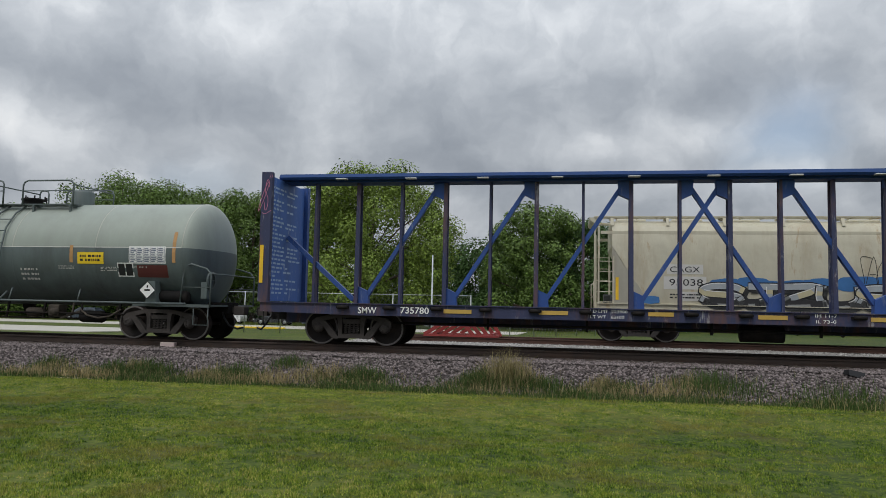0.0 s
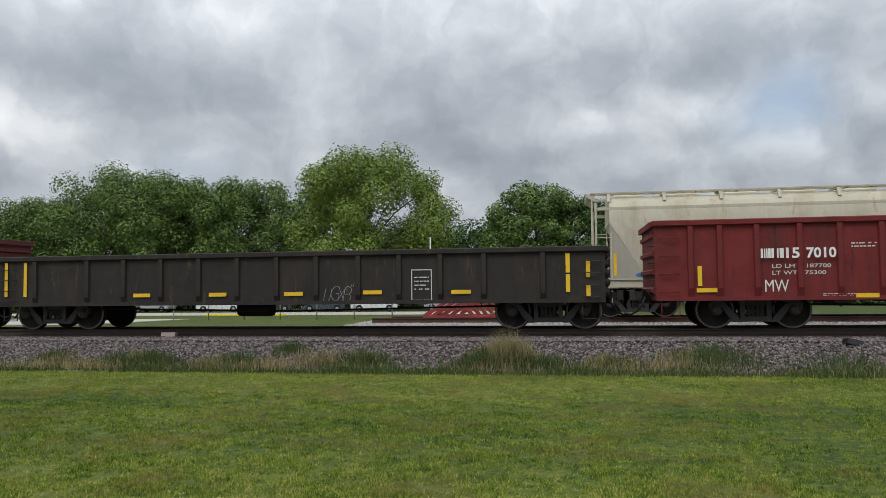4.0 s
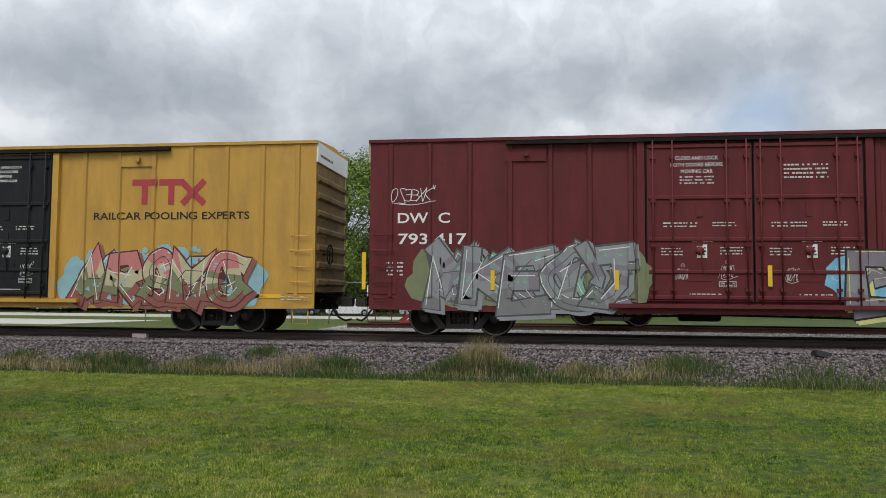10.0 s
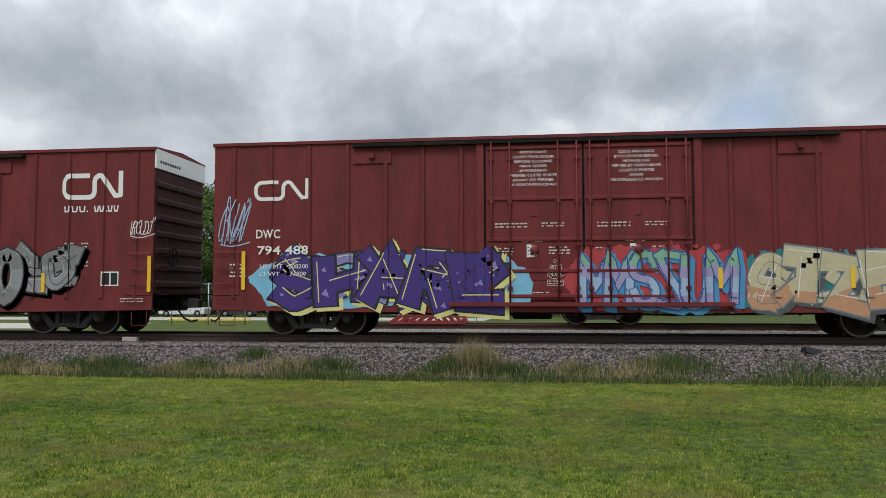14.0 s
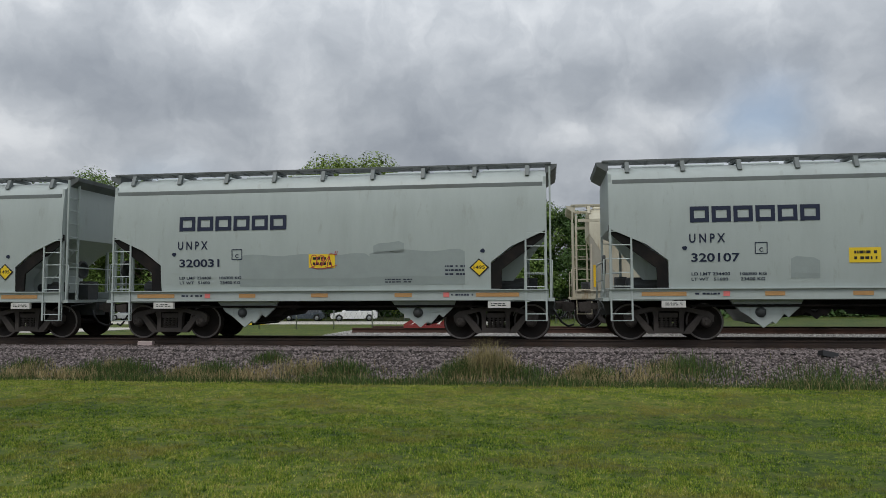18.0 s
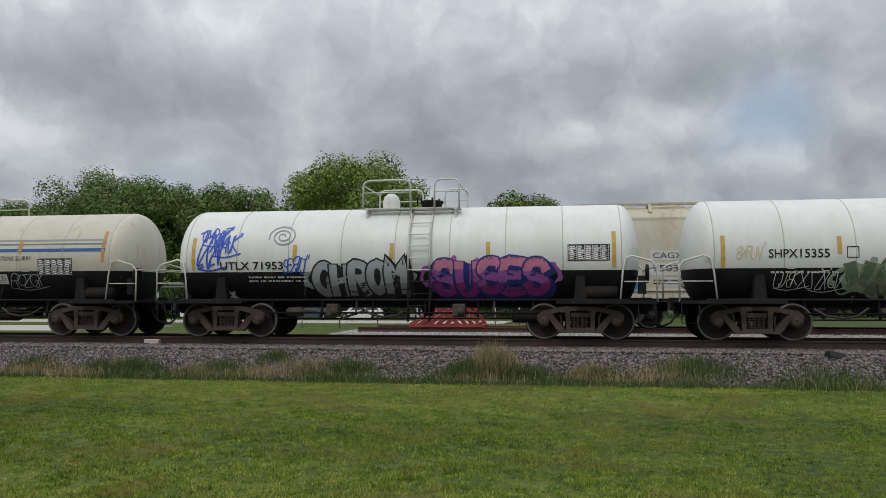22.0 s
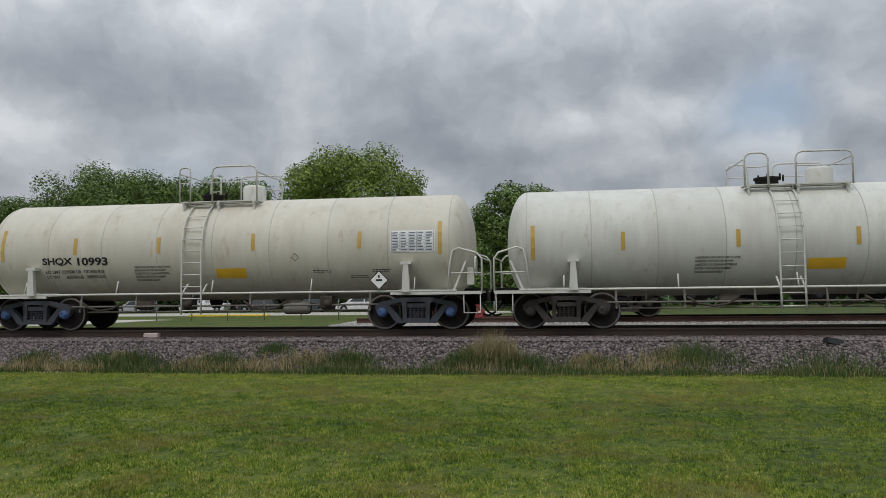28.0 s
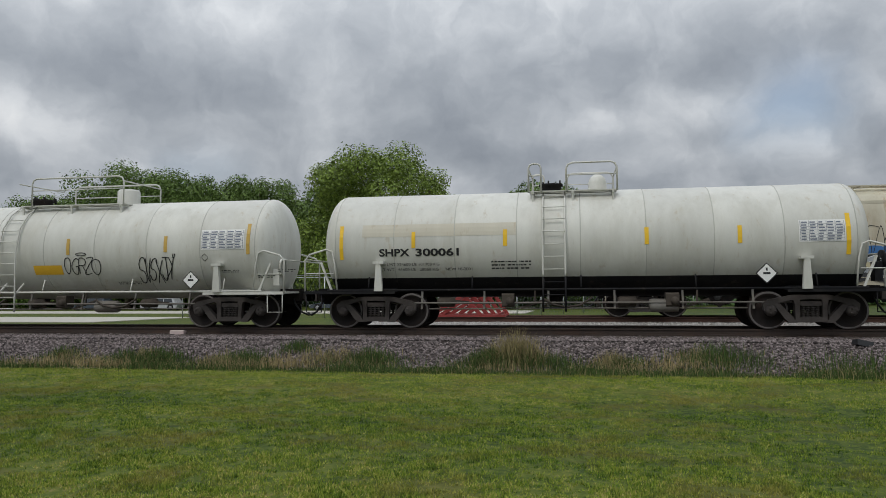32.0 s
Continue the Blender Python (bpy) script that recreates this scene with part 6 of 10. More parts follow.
def boxcars():
    # red boxcar with grey lettering pieces and a skull
    c, rng, s = boxcar(-140.86, "dark red double-door boxcar with sprayed graffiti and stained end band", boxcar_wine, boxcar_wine, (-2.9, -0.4, 2.1), posts=RED_POSTS, trucks=(-7.5, 6.75), seed=1, end_top=aged_white)
    roundel(c, (7.24, 3.62, 8.95, 4.4), white_paint, s, 0.008)
    address_blocks(c, (7.24, 3.33, 8.98, 3.48), white_paint, s, 0.008)
    words(WARN_A, (-2.31, 4.03, -1.09, 4.45), white_paint, c, s, 0.008, 0.0)
    bars((-2.1, 3.75, -1.3, 3.98), 3, dull_white, c, s, rng, 0.008)
    bars((0.3, 3.85, 1.3, 4.25), 4, dull_white, c, s, rng, 0.008)
    words("DW  C", (-9.06, 2.86, -7.72, 3.13), white_paint, c, s, 0.008)
    words("793 417", (-9.04, 2.32, -7.29, 2.6), white_paint, c, s, 0.008)
    tag_scrawl((-9.2, 3.4, -8.2, 3.75), P["white"], c, s, 4, 0.03, off=0.012)
    small_prints(c, rng, s, (-1.6, 0.9))
    bars((7.35, 1.8, 7.6, 2.5), 7, dull_white, c, s, rng, 0.008)
    bars((7.75, 1.8, 7.95, 2.5), 7, dull_white, c, s, rng, 0.008)
    data_panel(c, 8.6, 1.55, s)
    stripes(c, s, [(-9.92, 1.17, 2.12), (-6.63, 1.18, 1.67), (-3.6, 1.2, 1.68), (2.83, 1.23, 1.72), (5.89, 1.22, 1.72), (9.72, 1.2, 2.15)], off=0.05)
    stripes(c, s, [(-0.07, 1.3, 1.8)], off=0.07)
    graffiti((-8.2, 0.72, -3.3, 2.2), c, s, 11, ["grey", "mauve", "grey", "stone"], "smoke", "olive", 5, line_w=0.05, glint="white", shade="grey", halo=-0.06, accent="mint")
    graffiti((1.9, 0.72, 7.3, 2.0), c, s, 23, ["mauve", "grey", "mauve"], "black", "sky", 5, text="DIAKS", line_w=0.05, glint="lemon", shade="lemon", halo=-0.1, bulk=1.15)
    decal("painted_bolt", stroke([(4.6, 1.9), (4.75, 2.2), (4.6, 2.45), (4.8, 2.7)], 0.04) + stroke([(5.6, 1.85), (5.35, 2.3), (5.3, 2.6), (5.55, 2.95)], 0.045), P["cream"], c, s, 0.052, "pale sprayed lightning bolts")
    k = decal("painted_skull", [blob(4.0, 1.62, 0.38, 0.46, rng, rough=0.05), blob(4.02, 1.16, 0.24, 0.26, rng, rough=0.05)], P["pale"], c, s, 0.052, "pale blue sprayed skull shape")
    decal("painted_eye", [blob(3.86, 1.58, 0.11, 0.15, rng), blob(4.15, 1.58, 0.11, 0.15, rng), blob(4.0, 1.34, 0.05, 0.09, rng)], P["black"], k, s, 0.058)
    decal("painted_teeth", [r for i in range(5) for r in rect(3.84 + i * 0.07, 1.04, 3.87 + i * 0.07, 1.16)], P["black"], k, s, 0.058)
    # yellow pool boxcar
    c, rng, s = boxcar(-161.89, "yellow double-door boxcar with black doors and sprayed graffiti", box_yellow, door_black, (-2.73, -0.22, 2.36), posts=RED_POSTS[:6] + RED_POSTS[8:], trucks=(-7.4, 6.9), seed=2, end_top=white_paint, eave=5.05)
    words("next\nload", (-7.84, 3.44, -7.24, 3.82), black_paint, c, s, 0.008, 0.03)
    words("any\nroad", (-5.24, 3.42, -4.66, 3.80), black_paint, c, s, 0.008, 0.03)
    words("B OX", (-7.54, 2.56, -6.3, 2.84), black_paint, c, s, 0.008, 0.03)
    words("6 67 41 4", (-8.45, 2.0, -5.8, 2.26), black_paint, c, s, 0.014, 0.02)
    decal("number_patch", rect(-8.62, 1.93, -8.2, 2.32) + rect(-7.75, 1.93, -7.05, 2.32) + rect(-6.9, 1.93, -6.35, 2.32), white_paint, c, s, 0.010)
    for z_in, col, w in ((1, P["inkblue"], 0.2), (0, emblem_red, 0.2)):
        sx, sz = 1.5, 1.25
        x0, z0 = -7.04, 3.1
        at = lambda pts: [(x0 + u * sx, z0 + v * sz) for u, v in pts]
        if z_in:
            pol = ribbon(at([(0.10, 0.94), (0.40, 0.72), (0.52, 0.60), (0.55, 0.50), (0.52, 0.40), (0.40, 0.28), (0.10, 0.06)]), 0.17)
            pol += ribbon(at([(0.63, 0.68), (0.90, 0.92)]), 0.17) + ribbon(at([(0.63, 0.32), (0.90, 0.08)]), 0.17)
            pol += [at(q) for q in ([(0.03, 0.88), (0.20, 1.0), (0.24, 0.80)], [(0.03, 0.12), (0.24, 0.20), (0.20, 0.0)], [(0.80, 1.0), (0.97, 0.88), (0.78, 0.82)], [(0.80, 0.0), (0.78, 0.18), (0.97, 0.12)])]
        else:
            pol = ribbon(at([(0.05, 0.74), (0.40, 0.5), (0.05, 0.26)]), 0.19) + ribbon(at([(0.97, 0.74), (0.70, 0.5), (0.97, 0.26)]), 0.19)
        decal("emblem", pol, col, c, s, 0.008 + 0.003 * z_in, "blue and red arrow emblem")
    m = [(4.73, 4.0), (5.35, 4.0)], [(5.04, 3.95), (5.04, 3.45)], [(5.5, 4.0), (6.1, 4.0)], [(5.8, 3.95), (5.8, 3.45)], [(6.1, 4.0), (6.7, 3.45)], [(6.7, 4.0), (6.15, 3.45)]
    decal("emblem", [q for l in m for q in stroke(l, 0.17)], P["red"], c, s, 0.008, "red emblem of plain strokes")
    words("RAILCAR POOLING EXPERTS", (3.59, 3.0, 8.0, 3.2), black_paint, c, s, 0.008)
    words("-IMPORTANT-\nCLOSE THIS DOOR\nBEFORE CLOSING\nMAIN DOOR", (-2.0, 4.08, -0.94, 4.5), white_paint, c, s, 0.008)
    words("CLOSE AND LOCK\nBOTH DOORS\nBEFORE\nMOVING CAR", (0.44, 4.05, 1.47, 4.5), white_paint, c, s, 0.008)
    small_prints(c, rng, s, (-1.4, 1.1))
    data_panel(c, 7.5, 1.55, s)
    stripes(c, s, [(-0.02, 1.4, 1.85)], off=0.07)
    stripes(c, s, [], [(-8.7, -8.0, 0.98), (8.2, 8.9, 0.98)], off=0.012)
    graffiti((-7.4, 0.72, -3.0, 1.86), c, s, 31, ["sky", "sky", "skydeep"], "inkblue", None, 4, text="ROUT", line_w=0.05, glint="white", shade="salmon", bulk=1.15, accent="salmon")
    graffiti((3.2, 0.74, 7.9, 2.05), c, s, 43, ["salmon", "parchment", "olive", "terracotta"], "maroon", "haze", 5, text="ARSMC", line_w=0.05, glint="white", shade="terracotta", bulk=1.15, accent="haze", halo=0.05)
    tag_scrawl((-8.78, 2.2, -8.15, 2.95), P["sky"], c, s, 5, 0.05, off=0.012)
    # red boxcar with blue and yellow pieces
    c, rng, s = boxcar(-182.48, "dark red double-door boxcar with blue and yellow graffiti", boxcar_red, boxcar_red, (-2.25, 0.2, 2.75), posts=RED_POSTS[:7] + (3.4,) + RED_POSTS[9:], trucks=(-7.15, 7.44), seed=3, end_top=white_paint, eave=5.05)
    roundel(c, (-8.58, 3.45, -7.15, 4.02), white_paint, s, 0.008)
    address_blocks(c, (-8.58, 3.1, -7.12, 3.25), white_paint, s, 0.008)
    words("DWC", (-8.6, 2.55, -7.95, 2.79), white_paint, c, s, 0.008)
    words("795 085", (-8.55, 2.08, -7.15, 2.33), white_paint, c, s, 0.056)
    words(WARN_B, (-1.64, 3.74, -0.4, 4.58), white_paint, c, s, 0.008, 0.0)
    words(WARN_C, (0.94, 3.79, 2.14, 4.53), white_paint, c, s, 0.008, 0.0)
    small_prints(c, rng, s, (-1.1, 1.4))
    stripes(c, s, [(-8.85, 1.15, 2.15), (-5.9, 1.2, 1.7), (-1.8, 1.2, 1.7), (5.5, 1.2, 1.7), (8.3, 1.2, 2.15)], off=0.05)
    stripes(c, s, [(0.5, 1.4, 1.9)], off=0.07)
    stripes(c, s, [], [(-8.3, -7.8, 0.95), (7.6, 8.2, 0.95)], off=0.05)
    graffiti((-8.0, 0.7, -2.0, 2.15), c, s, 57, ["blue", "stone", "blue", "stone"], "inkblue", "yellow", 5, text="ETKER", line_w=0.045, glint="white", shade="inkblue", halo=-0.1, bulk=1.1, accent="yellow")
    graffiti((2.5, 0.7, 9.0, 2.0), c, s, 61, ["stone", "grey", "stone"], "black", "peach", 7, text="SURFESU", line_w=0.05, glint="white", shade="blue", halo=-0.02, accent="blue")
    for b, sd in (((-9.5, 3.3, -8.9, 3.9), 7), ((-9.5, 2.65, -8.95, 3.1), 8), ((9.0, 2.9, 9.75, 3.5), 9), ((5.65, 2.2, 6.4, 2.55), 10), ((7.35, 2.22, 8.75, 2.62), 12)):
        tag_scrawl(b, P["white"], c, s, sd, 0.05, off=0.05, text={10: "MTC", 12: "WINTE"}.get(sd, ""))
    # red boxcar with purple, blue and cream pieces
    c, rng, s = boxcar(-203.13, "dark red double-door boxcar with purple, blue and cream graffiti", boxcar_red, boxcar_red, (-2.65, -0.22, 2.4), posts=RED_POSTS, trucks=(-7.2, 7.3), seed=4, end_top=white_paint, eave=5.05)
    roundel(c, (-8.65, 3.5, -7.2, 4.05), white_paint, s, 0.008)
    words("DWC", (-8.63, 2.53, -7.98, 2.76), white_paint, c, s, 0.008)
    words("LD LMT   208200\nLT WT     77800", (-8.5, 1.55, -7.2, 1.85), white_paint, c, s, 0.056, 0.0)
    words("794 488", (-8.57, 2.1, -7.2, 2.33), white_paint, c, s, 0.056)
    words(WARN_B, (-2.03, 3.76, -0.85, 4.64), white_paint, c, s, 0.008, 0.0)
    words(WARN_C, (0.45, 3.84, 1.68, 4.6), white_paint, c, s, 0.008, 0.0)
    small_prints(c, rng, s, (-1.5, 1.0))
    stripes(c, s, [(-8.95, 1.2, 2.2), (3.0, 1.2, 1.7), (6.0, 1.2, 1.7), (8.75, 1.2, 2.2)], off=0.05)
    stripes(c, s, [], [(8.0, 8.6, 0.95)], off=0.05)
    graffiti((-8.0, 0.75, -2.2, 2.05), c, s, 71, ["purple", "purple"], "black", "sky", 5, text="SHARE", line_w=0.06, glint="lemon", shade="lemon", bulk=1.25, halo=-0.0, accent="violet")
    graffiti((-0.3, 0.7, 3.3, 2.1), c, s, 75, ["mint", "lilac", "pale", "lilac"], "blue", "red", 6, line_w=0.045, shade="skydeep", glint="inkblue", accent="inkblue", halo=0.0, soft=True)
    graffiti((3.7, 0.76, 8.0, 1.98), c, s, 79, ["parchment", "parchment", "peach"], "slate", "teal", 4, text="STZES", line_w=0.045, shade="smoke", bulk=1.3, glint="white", spiky=True, accent="parchment")
    tag_scrawl((-9.6, 2.4, -8.9, 3.5), P["pale"], c, s, 13, 0.05, off=0.012)
    tag_scrawl((8.97, 2.62, 9.65, 3.12), P["white"], c, s, 14, 0.04, off=0.012)
    # red boxcar with silver and green pieces
    c, rng, s = boxcar(-224.4, "dark red double-door boxcar with silver and green graffiti", boxcar_red, boxcar_red, (-2.6, -0.05, 2.65), posts=RED_POSTS[:7] + (3.3,) + RED_POSTS[9:], trucks=(-7.3, 7.15), seed=5, end_top=white_paint, eave=5.02)
    roundel(c, (7.23, 3.62, 8.93, 4.36), white_paint, s, 0.008)
    address_blocks(c, (7.23, 3.3, 8.96, 3.46), white_paint, s, 0.008)
    words("DW", (-8.89, 2.88, -8.26, 3.17), white_paint, c, s, 0.008)
    words("793", (-8.91, 2.35, -8.2, 2.66), white_paint, c, s, 0.008)
    words(WARN_A, (-1.85, 4.05, -0.58, 4.53), white_paint, c, s, 0.008, 0.0)
    bars((-1.6, 3.75, -0.8, 4.0), 3, dull_white, c, s, rng, 0.008)
    bars((0.92, 3.8, 1.86, 4.22), 4, dull_white, c, s, rng, 0.008)
    small_prints(c, rng, s, (-1.3, 1.3))
    data_panel(c, 8.6, 1.5, s)
    bars((7.3, 1.8, 7.55, 2.5), 7, dull_white, c, s, rng, 0.008)
    bars((7.75, 1.8, 7.95, 2.5), 7, dull_white, c, s, rng, 0.008)
    stripes(c, s, [(-9.75, 1.1, 2.1), (3.45, 1.15, 1.65), (4.15, 1.15, 1.65), (6.7, 1.15, 1.65), (9.72, 1.15, 2.1)], off=0.05)
    stripes(c, s, [(1.9, 1.3, 1.8)], off=0.07)
    graffiti((2.75, 0.85, 6.0, 2.3), c, s, 83, ["stone", "grey", "stone"], "black", None, 4, text="OOMO", line_w=0.05, shade="silver", glint="silver", bulk=1.45, soft=True, accent="grey")
    graffiti((5.9, 1.25, 7.5, 2.25), c, s, 85, ["stone", "grey"], "black", None, 2, text="LO", line_w=0.05, shade="silver", bulk=1.3, glint="silver", accent="grey")
    graffiti((-2.4, 0.8, 2.1, 2.2), c, s, 89, ["leaf", "black", "leaf", "slate"], "black", None, 5, line_w=0.05, shade="white", glint="white", bulk=1.25, accent="black")
    tag_scrawl((0.6, 2.6, 1.9, 3.5), P["white"], c, s, 15, 0.04, off=0.05)
    tag_scrawl((9.15, 2.66, 9.75, 3.05), P["white"], c, s, 16, 0.035, off=0.012)
    tag_scrawl((-9.75, 2.85, -8.75, 3.65), P["white"], c, s, 17, 0.06, off=0.012)
    # single-door boxcar
    c, rng, s = boxcar(-363.85, "red single-door boxcar with violet and green graffiti", rail_red, rail_red, (-1.95, 0, 1.85), half=7.95, eave=4.47, sill=0.68, posts=(-7.28, -6.3, -5.41, -4.5, -3.62, -2.74, 2.3, 3.39, 4.37, 5.29, 6.11, 6.99), trucks=(-6.3, 6.34), seed=6, roof_peak=0.22, one_door=True, door_low=0.8, long_sill=False)
    words("GTW", (-7.02, 2.35, -6.4, 2.56), white_paint, c, s, 0.008)
    decal("number_patch", rect(-7.06, 1.78, -6.3, 2.12) + rect(-6.25, 1.78, -5.45, 2.12), black_paint, c, s, 0.052)
    words("517 801", (-6.98, 1.83, -5.52, 2.07), white_paint, c, s, 0.056)
    words("CLOSE AND LOCK\nDOORS BEFORE\nMOVING CAR", (-1.03, 3.55, -0.16, 3.88), white_paint, c, s, 0.008)
    bars((0.45, 2.95, 1.05, 3.1), 2, white_paint, c, s, rng, 0.008)
    words("SECURITY\nDEVICE\nONLY", (-2.5, 2.75, -2.15, 3.15), white_paint, c, s, 0.008)
    for x in (-6.0, -3.2, 2.95, 5.75):
        sh = Shape()
        sh.chamfered(x - 0.34, x + 0.34, -1.46 - 0.03, -1.46, 3.88, 4.18, 0.02)
        part("vent_plate", sh, rail_red, c)
    graffiti((-7.3, 0.78, -2.1, 2.15), c, s, 91, ["black", "black", "smoke", "grey"], "white", "lilac", 5, text="SXIT", line_w=0.08, shade="lilac", glint="black", bulk=1.25, accent="silver", halo=0.02)
    graffiti((-1.9, 0.78, 1.75, 2.15), c, s, 93, ["teal", "jade", "teal", "leaf"], "black", "teal", 4, text="SWSH", line_w=0.05, shade="inkblue", glint="pale", bulk=1.3, accent="leaf", halo=-0.04)
    graffiti((2.0, 0.78, 6.1, 2.15), c, s, 97, ["moss", "moss", "jade"], "black", None, 6, text="TACUME", line_w=0.05, shade="black", glint="white", bulk=1.25, accent="moss")
    data_panel(c, 6.75, 1.65, s)
    stripes(c, s, [(-4.5, 1.1, 1.6), (-2.5, 1.1, 1.6), (2.5, 1.1, 1.6), (5.2, 1.1, 1.6)], off=0.05)
    stripes(c, s, [(-0.2, 1.1, 1.6)], off=0.07)
    for b, sd in (((-7.8, 3.4, -7.2, 4.2), 18), ((-6.9, 3.6, -6.3, 4.1), 19), ((-6.9, 2.7, -6.3, 3.2), 20)):
        tag_scrawl(b, P["peach"], c, s, sd, 0.03, off=0.012, text="NUTS" if sd != 19 else "")


def gondola(x, label, body, half, top, low, ribs, trucks, belly=None, seed=0, end_bulge=False):
    c = car_root("gondola_car", label, "gondola car", x)
    W = 1.46
    sh = Shape()
    if belly:
        a, z2 = belly
        poly = [(-half, low), (-a - 1.0, low), (-a, z2), (a, z2), (a + 1.0, low), (half, low), (half, top), (-half, top)]
    else:
        poly = [(-half, low), (half, low), (half, top), (-half, top)]
    for s in (-1, 1):
        sh.prism_y(poly, *sorted((s * W, s * (W - 0.03))))
    part("side_wall", sh, body, c)
    sh = Shape()
    sh.box(-half + 0.05, half - 0.05, -W + 0.03, W - 0.03, 1.0, 1.08)
    part("floor_plate", sh, under_black, c)
    for e in (-1, 1):
        sh = Shape()
        sh.box(*sorted((e * half, e * (half - 0.04))), -W + 0.047, W - 0.047, low, top)
        wall = part("end_wall", sh, body, c)
        for i in range(5 if end_bulge else 4):
            z = low + 0.25 + i * (top - low - 0.4) / (4.2 if end_bulge else 3.4)
            rb = Shape(end_bulge)
            if end_bulge:
                rb.lathe([(-W + 0.08, 0.02), (-W + 0.14, 0.13), (W - 0.14, 0.13), (W - 0.08, 0.02)], (e * half, 0, z), "y", 12)
            else:
                rb.prism_y([(e * half, z - 0.08), (e * (half + 0.07), z - 0.04), (e * (half + 0.07), z + 0.04), (e * half, z + 0.08)][::e], -W + 0.1, W - 0.1)
            part("end_rib", rb, body, wall)
        sh = Shape()
        sh.chamfered(*sorted((e * (half - 0.02), e * (half + 0.1))), -W, W, top - 0.14, top + 0.0, 0.02)
        part("end_cap", sh, body, c)
        ladder(c, e * (half - 0.55), e * (half - 0.12), low, top - 0.2, -W, body, 4, rails=False)
        sill_step(c, e * (half - 0.35), low, -W + 0.05, body)
        end_gear(c, e * half, e, 0.62)
        for i in range(3):
            g = Shape()
            g.tube([(e * half, -1.3, 1.2 + i * 0.42), (e * (half + 0.12), -1.3, 1.2 + i * 0.42), (e * (half + 0.12), -0.85, 1.2 + i * 0.42), (e * half, -0.85, 1.2 + i * 0.42)], 0.013, 5)
            part("end_rung", g, body, c)
    for s in (-1, 1):
        sh = Shape()
        sh.chamfered(-half - 0.05, half + 0.05, *sorted((s * (W - 0.06), s * (W + 0.09))), top - 0.12, top + 0.02, 0.02)
        part("top_chord", sh, body, c)
        sh = Shape()
        sh.box(-half, half, *sorted((s * (W + 0.002), s * (W + 0.035))), low, low + 0.1) if not belly else sh.box(-belly[0], belly[0], *sorted((s * (W + 0.002), s * (W + 0.035))), belly[1], belly[1] + 0.09)
        part("bottom_chord", sh, body, c)
    for s in (-1, 1):
        rib = Shape()
        z1 = top - 0.12
        a = 0.075
        y0, y1 = s * W, s * (W + 0.075)
        rib.add([(-a, y0, 0), (-a * 0.75, y1, 0.12), (a * 0.75, y1, 0.12), (a, y0, 0), (-a, y0, 1), (-a * 0.75, y1, 1), (a * 0.75, y1, 1), (a, y0, 1)], [(0, 1, 5, 4), (1, 2, 6, 5), (2, 3, 7, 6), (0, 3, 2, 1), (4, 5, 6, 7)] if s < 0 else [(4, 5, 1, 0), (5, 6, 2, 1), (6, 7, 3, 2), (1, 2, 3, 0), (7, 6, 5, 4)])
        me = rib.mesh("side_rib", body)
        for r in ribs:
            lo = (belly[1] if belly and abs(r) < belly[0] else low) + 0.1
            part("side_rib", me, None, c, at=pose(r, 0, lo) @ Matrix.Diagonal((1, 1, z1 - lo, 1)))
    sh = Shape()
    sh.box(-half + 0.4, half - 0.4, -0.3, 0.3, 0.66, 1.0)
    sh.lathe([(-0.5, 0.0), (-0.5, 0.18), (-0.44, 0.2), (0.44, 0.2), (0.5, 0.18), (0.5, 0)], (-1.0, -0.7, 0.55), "x", 14)
    sh.tube([(-half + 2.6, -1.0, 0.6), (0, -1.05, 0.5), (half - 2.6, -1.0, 0.6)], 0.025, 6)
    part("underframe", sh, under_black, c)
    for tx in trucks:
        truck(c, tx, under_truck)
    return c, random.Random(seed), flat(-W)


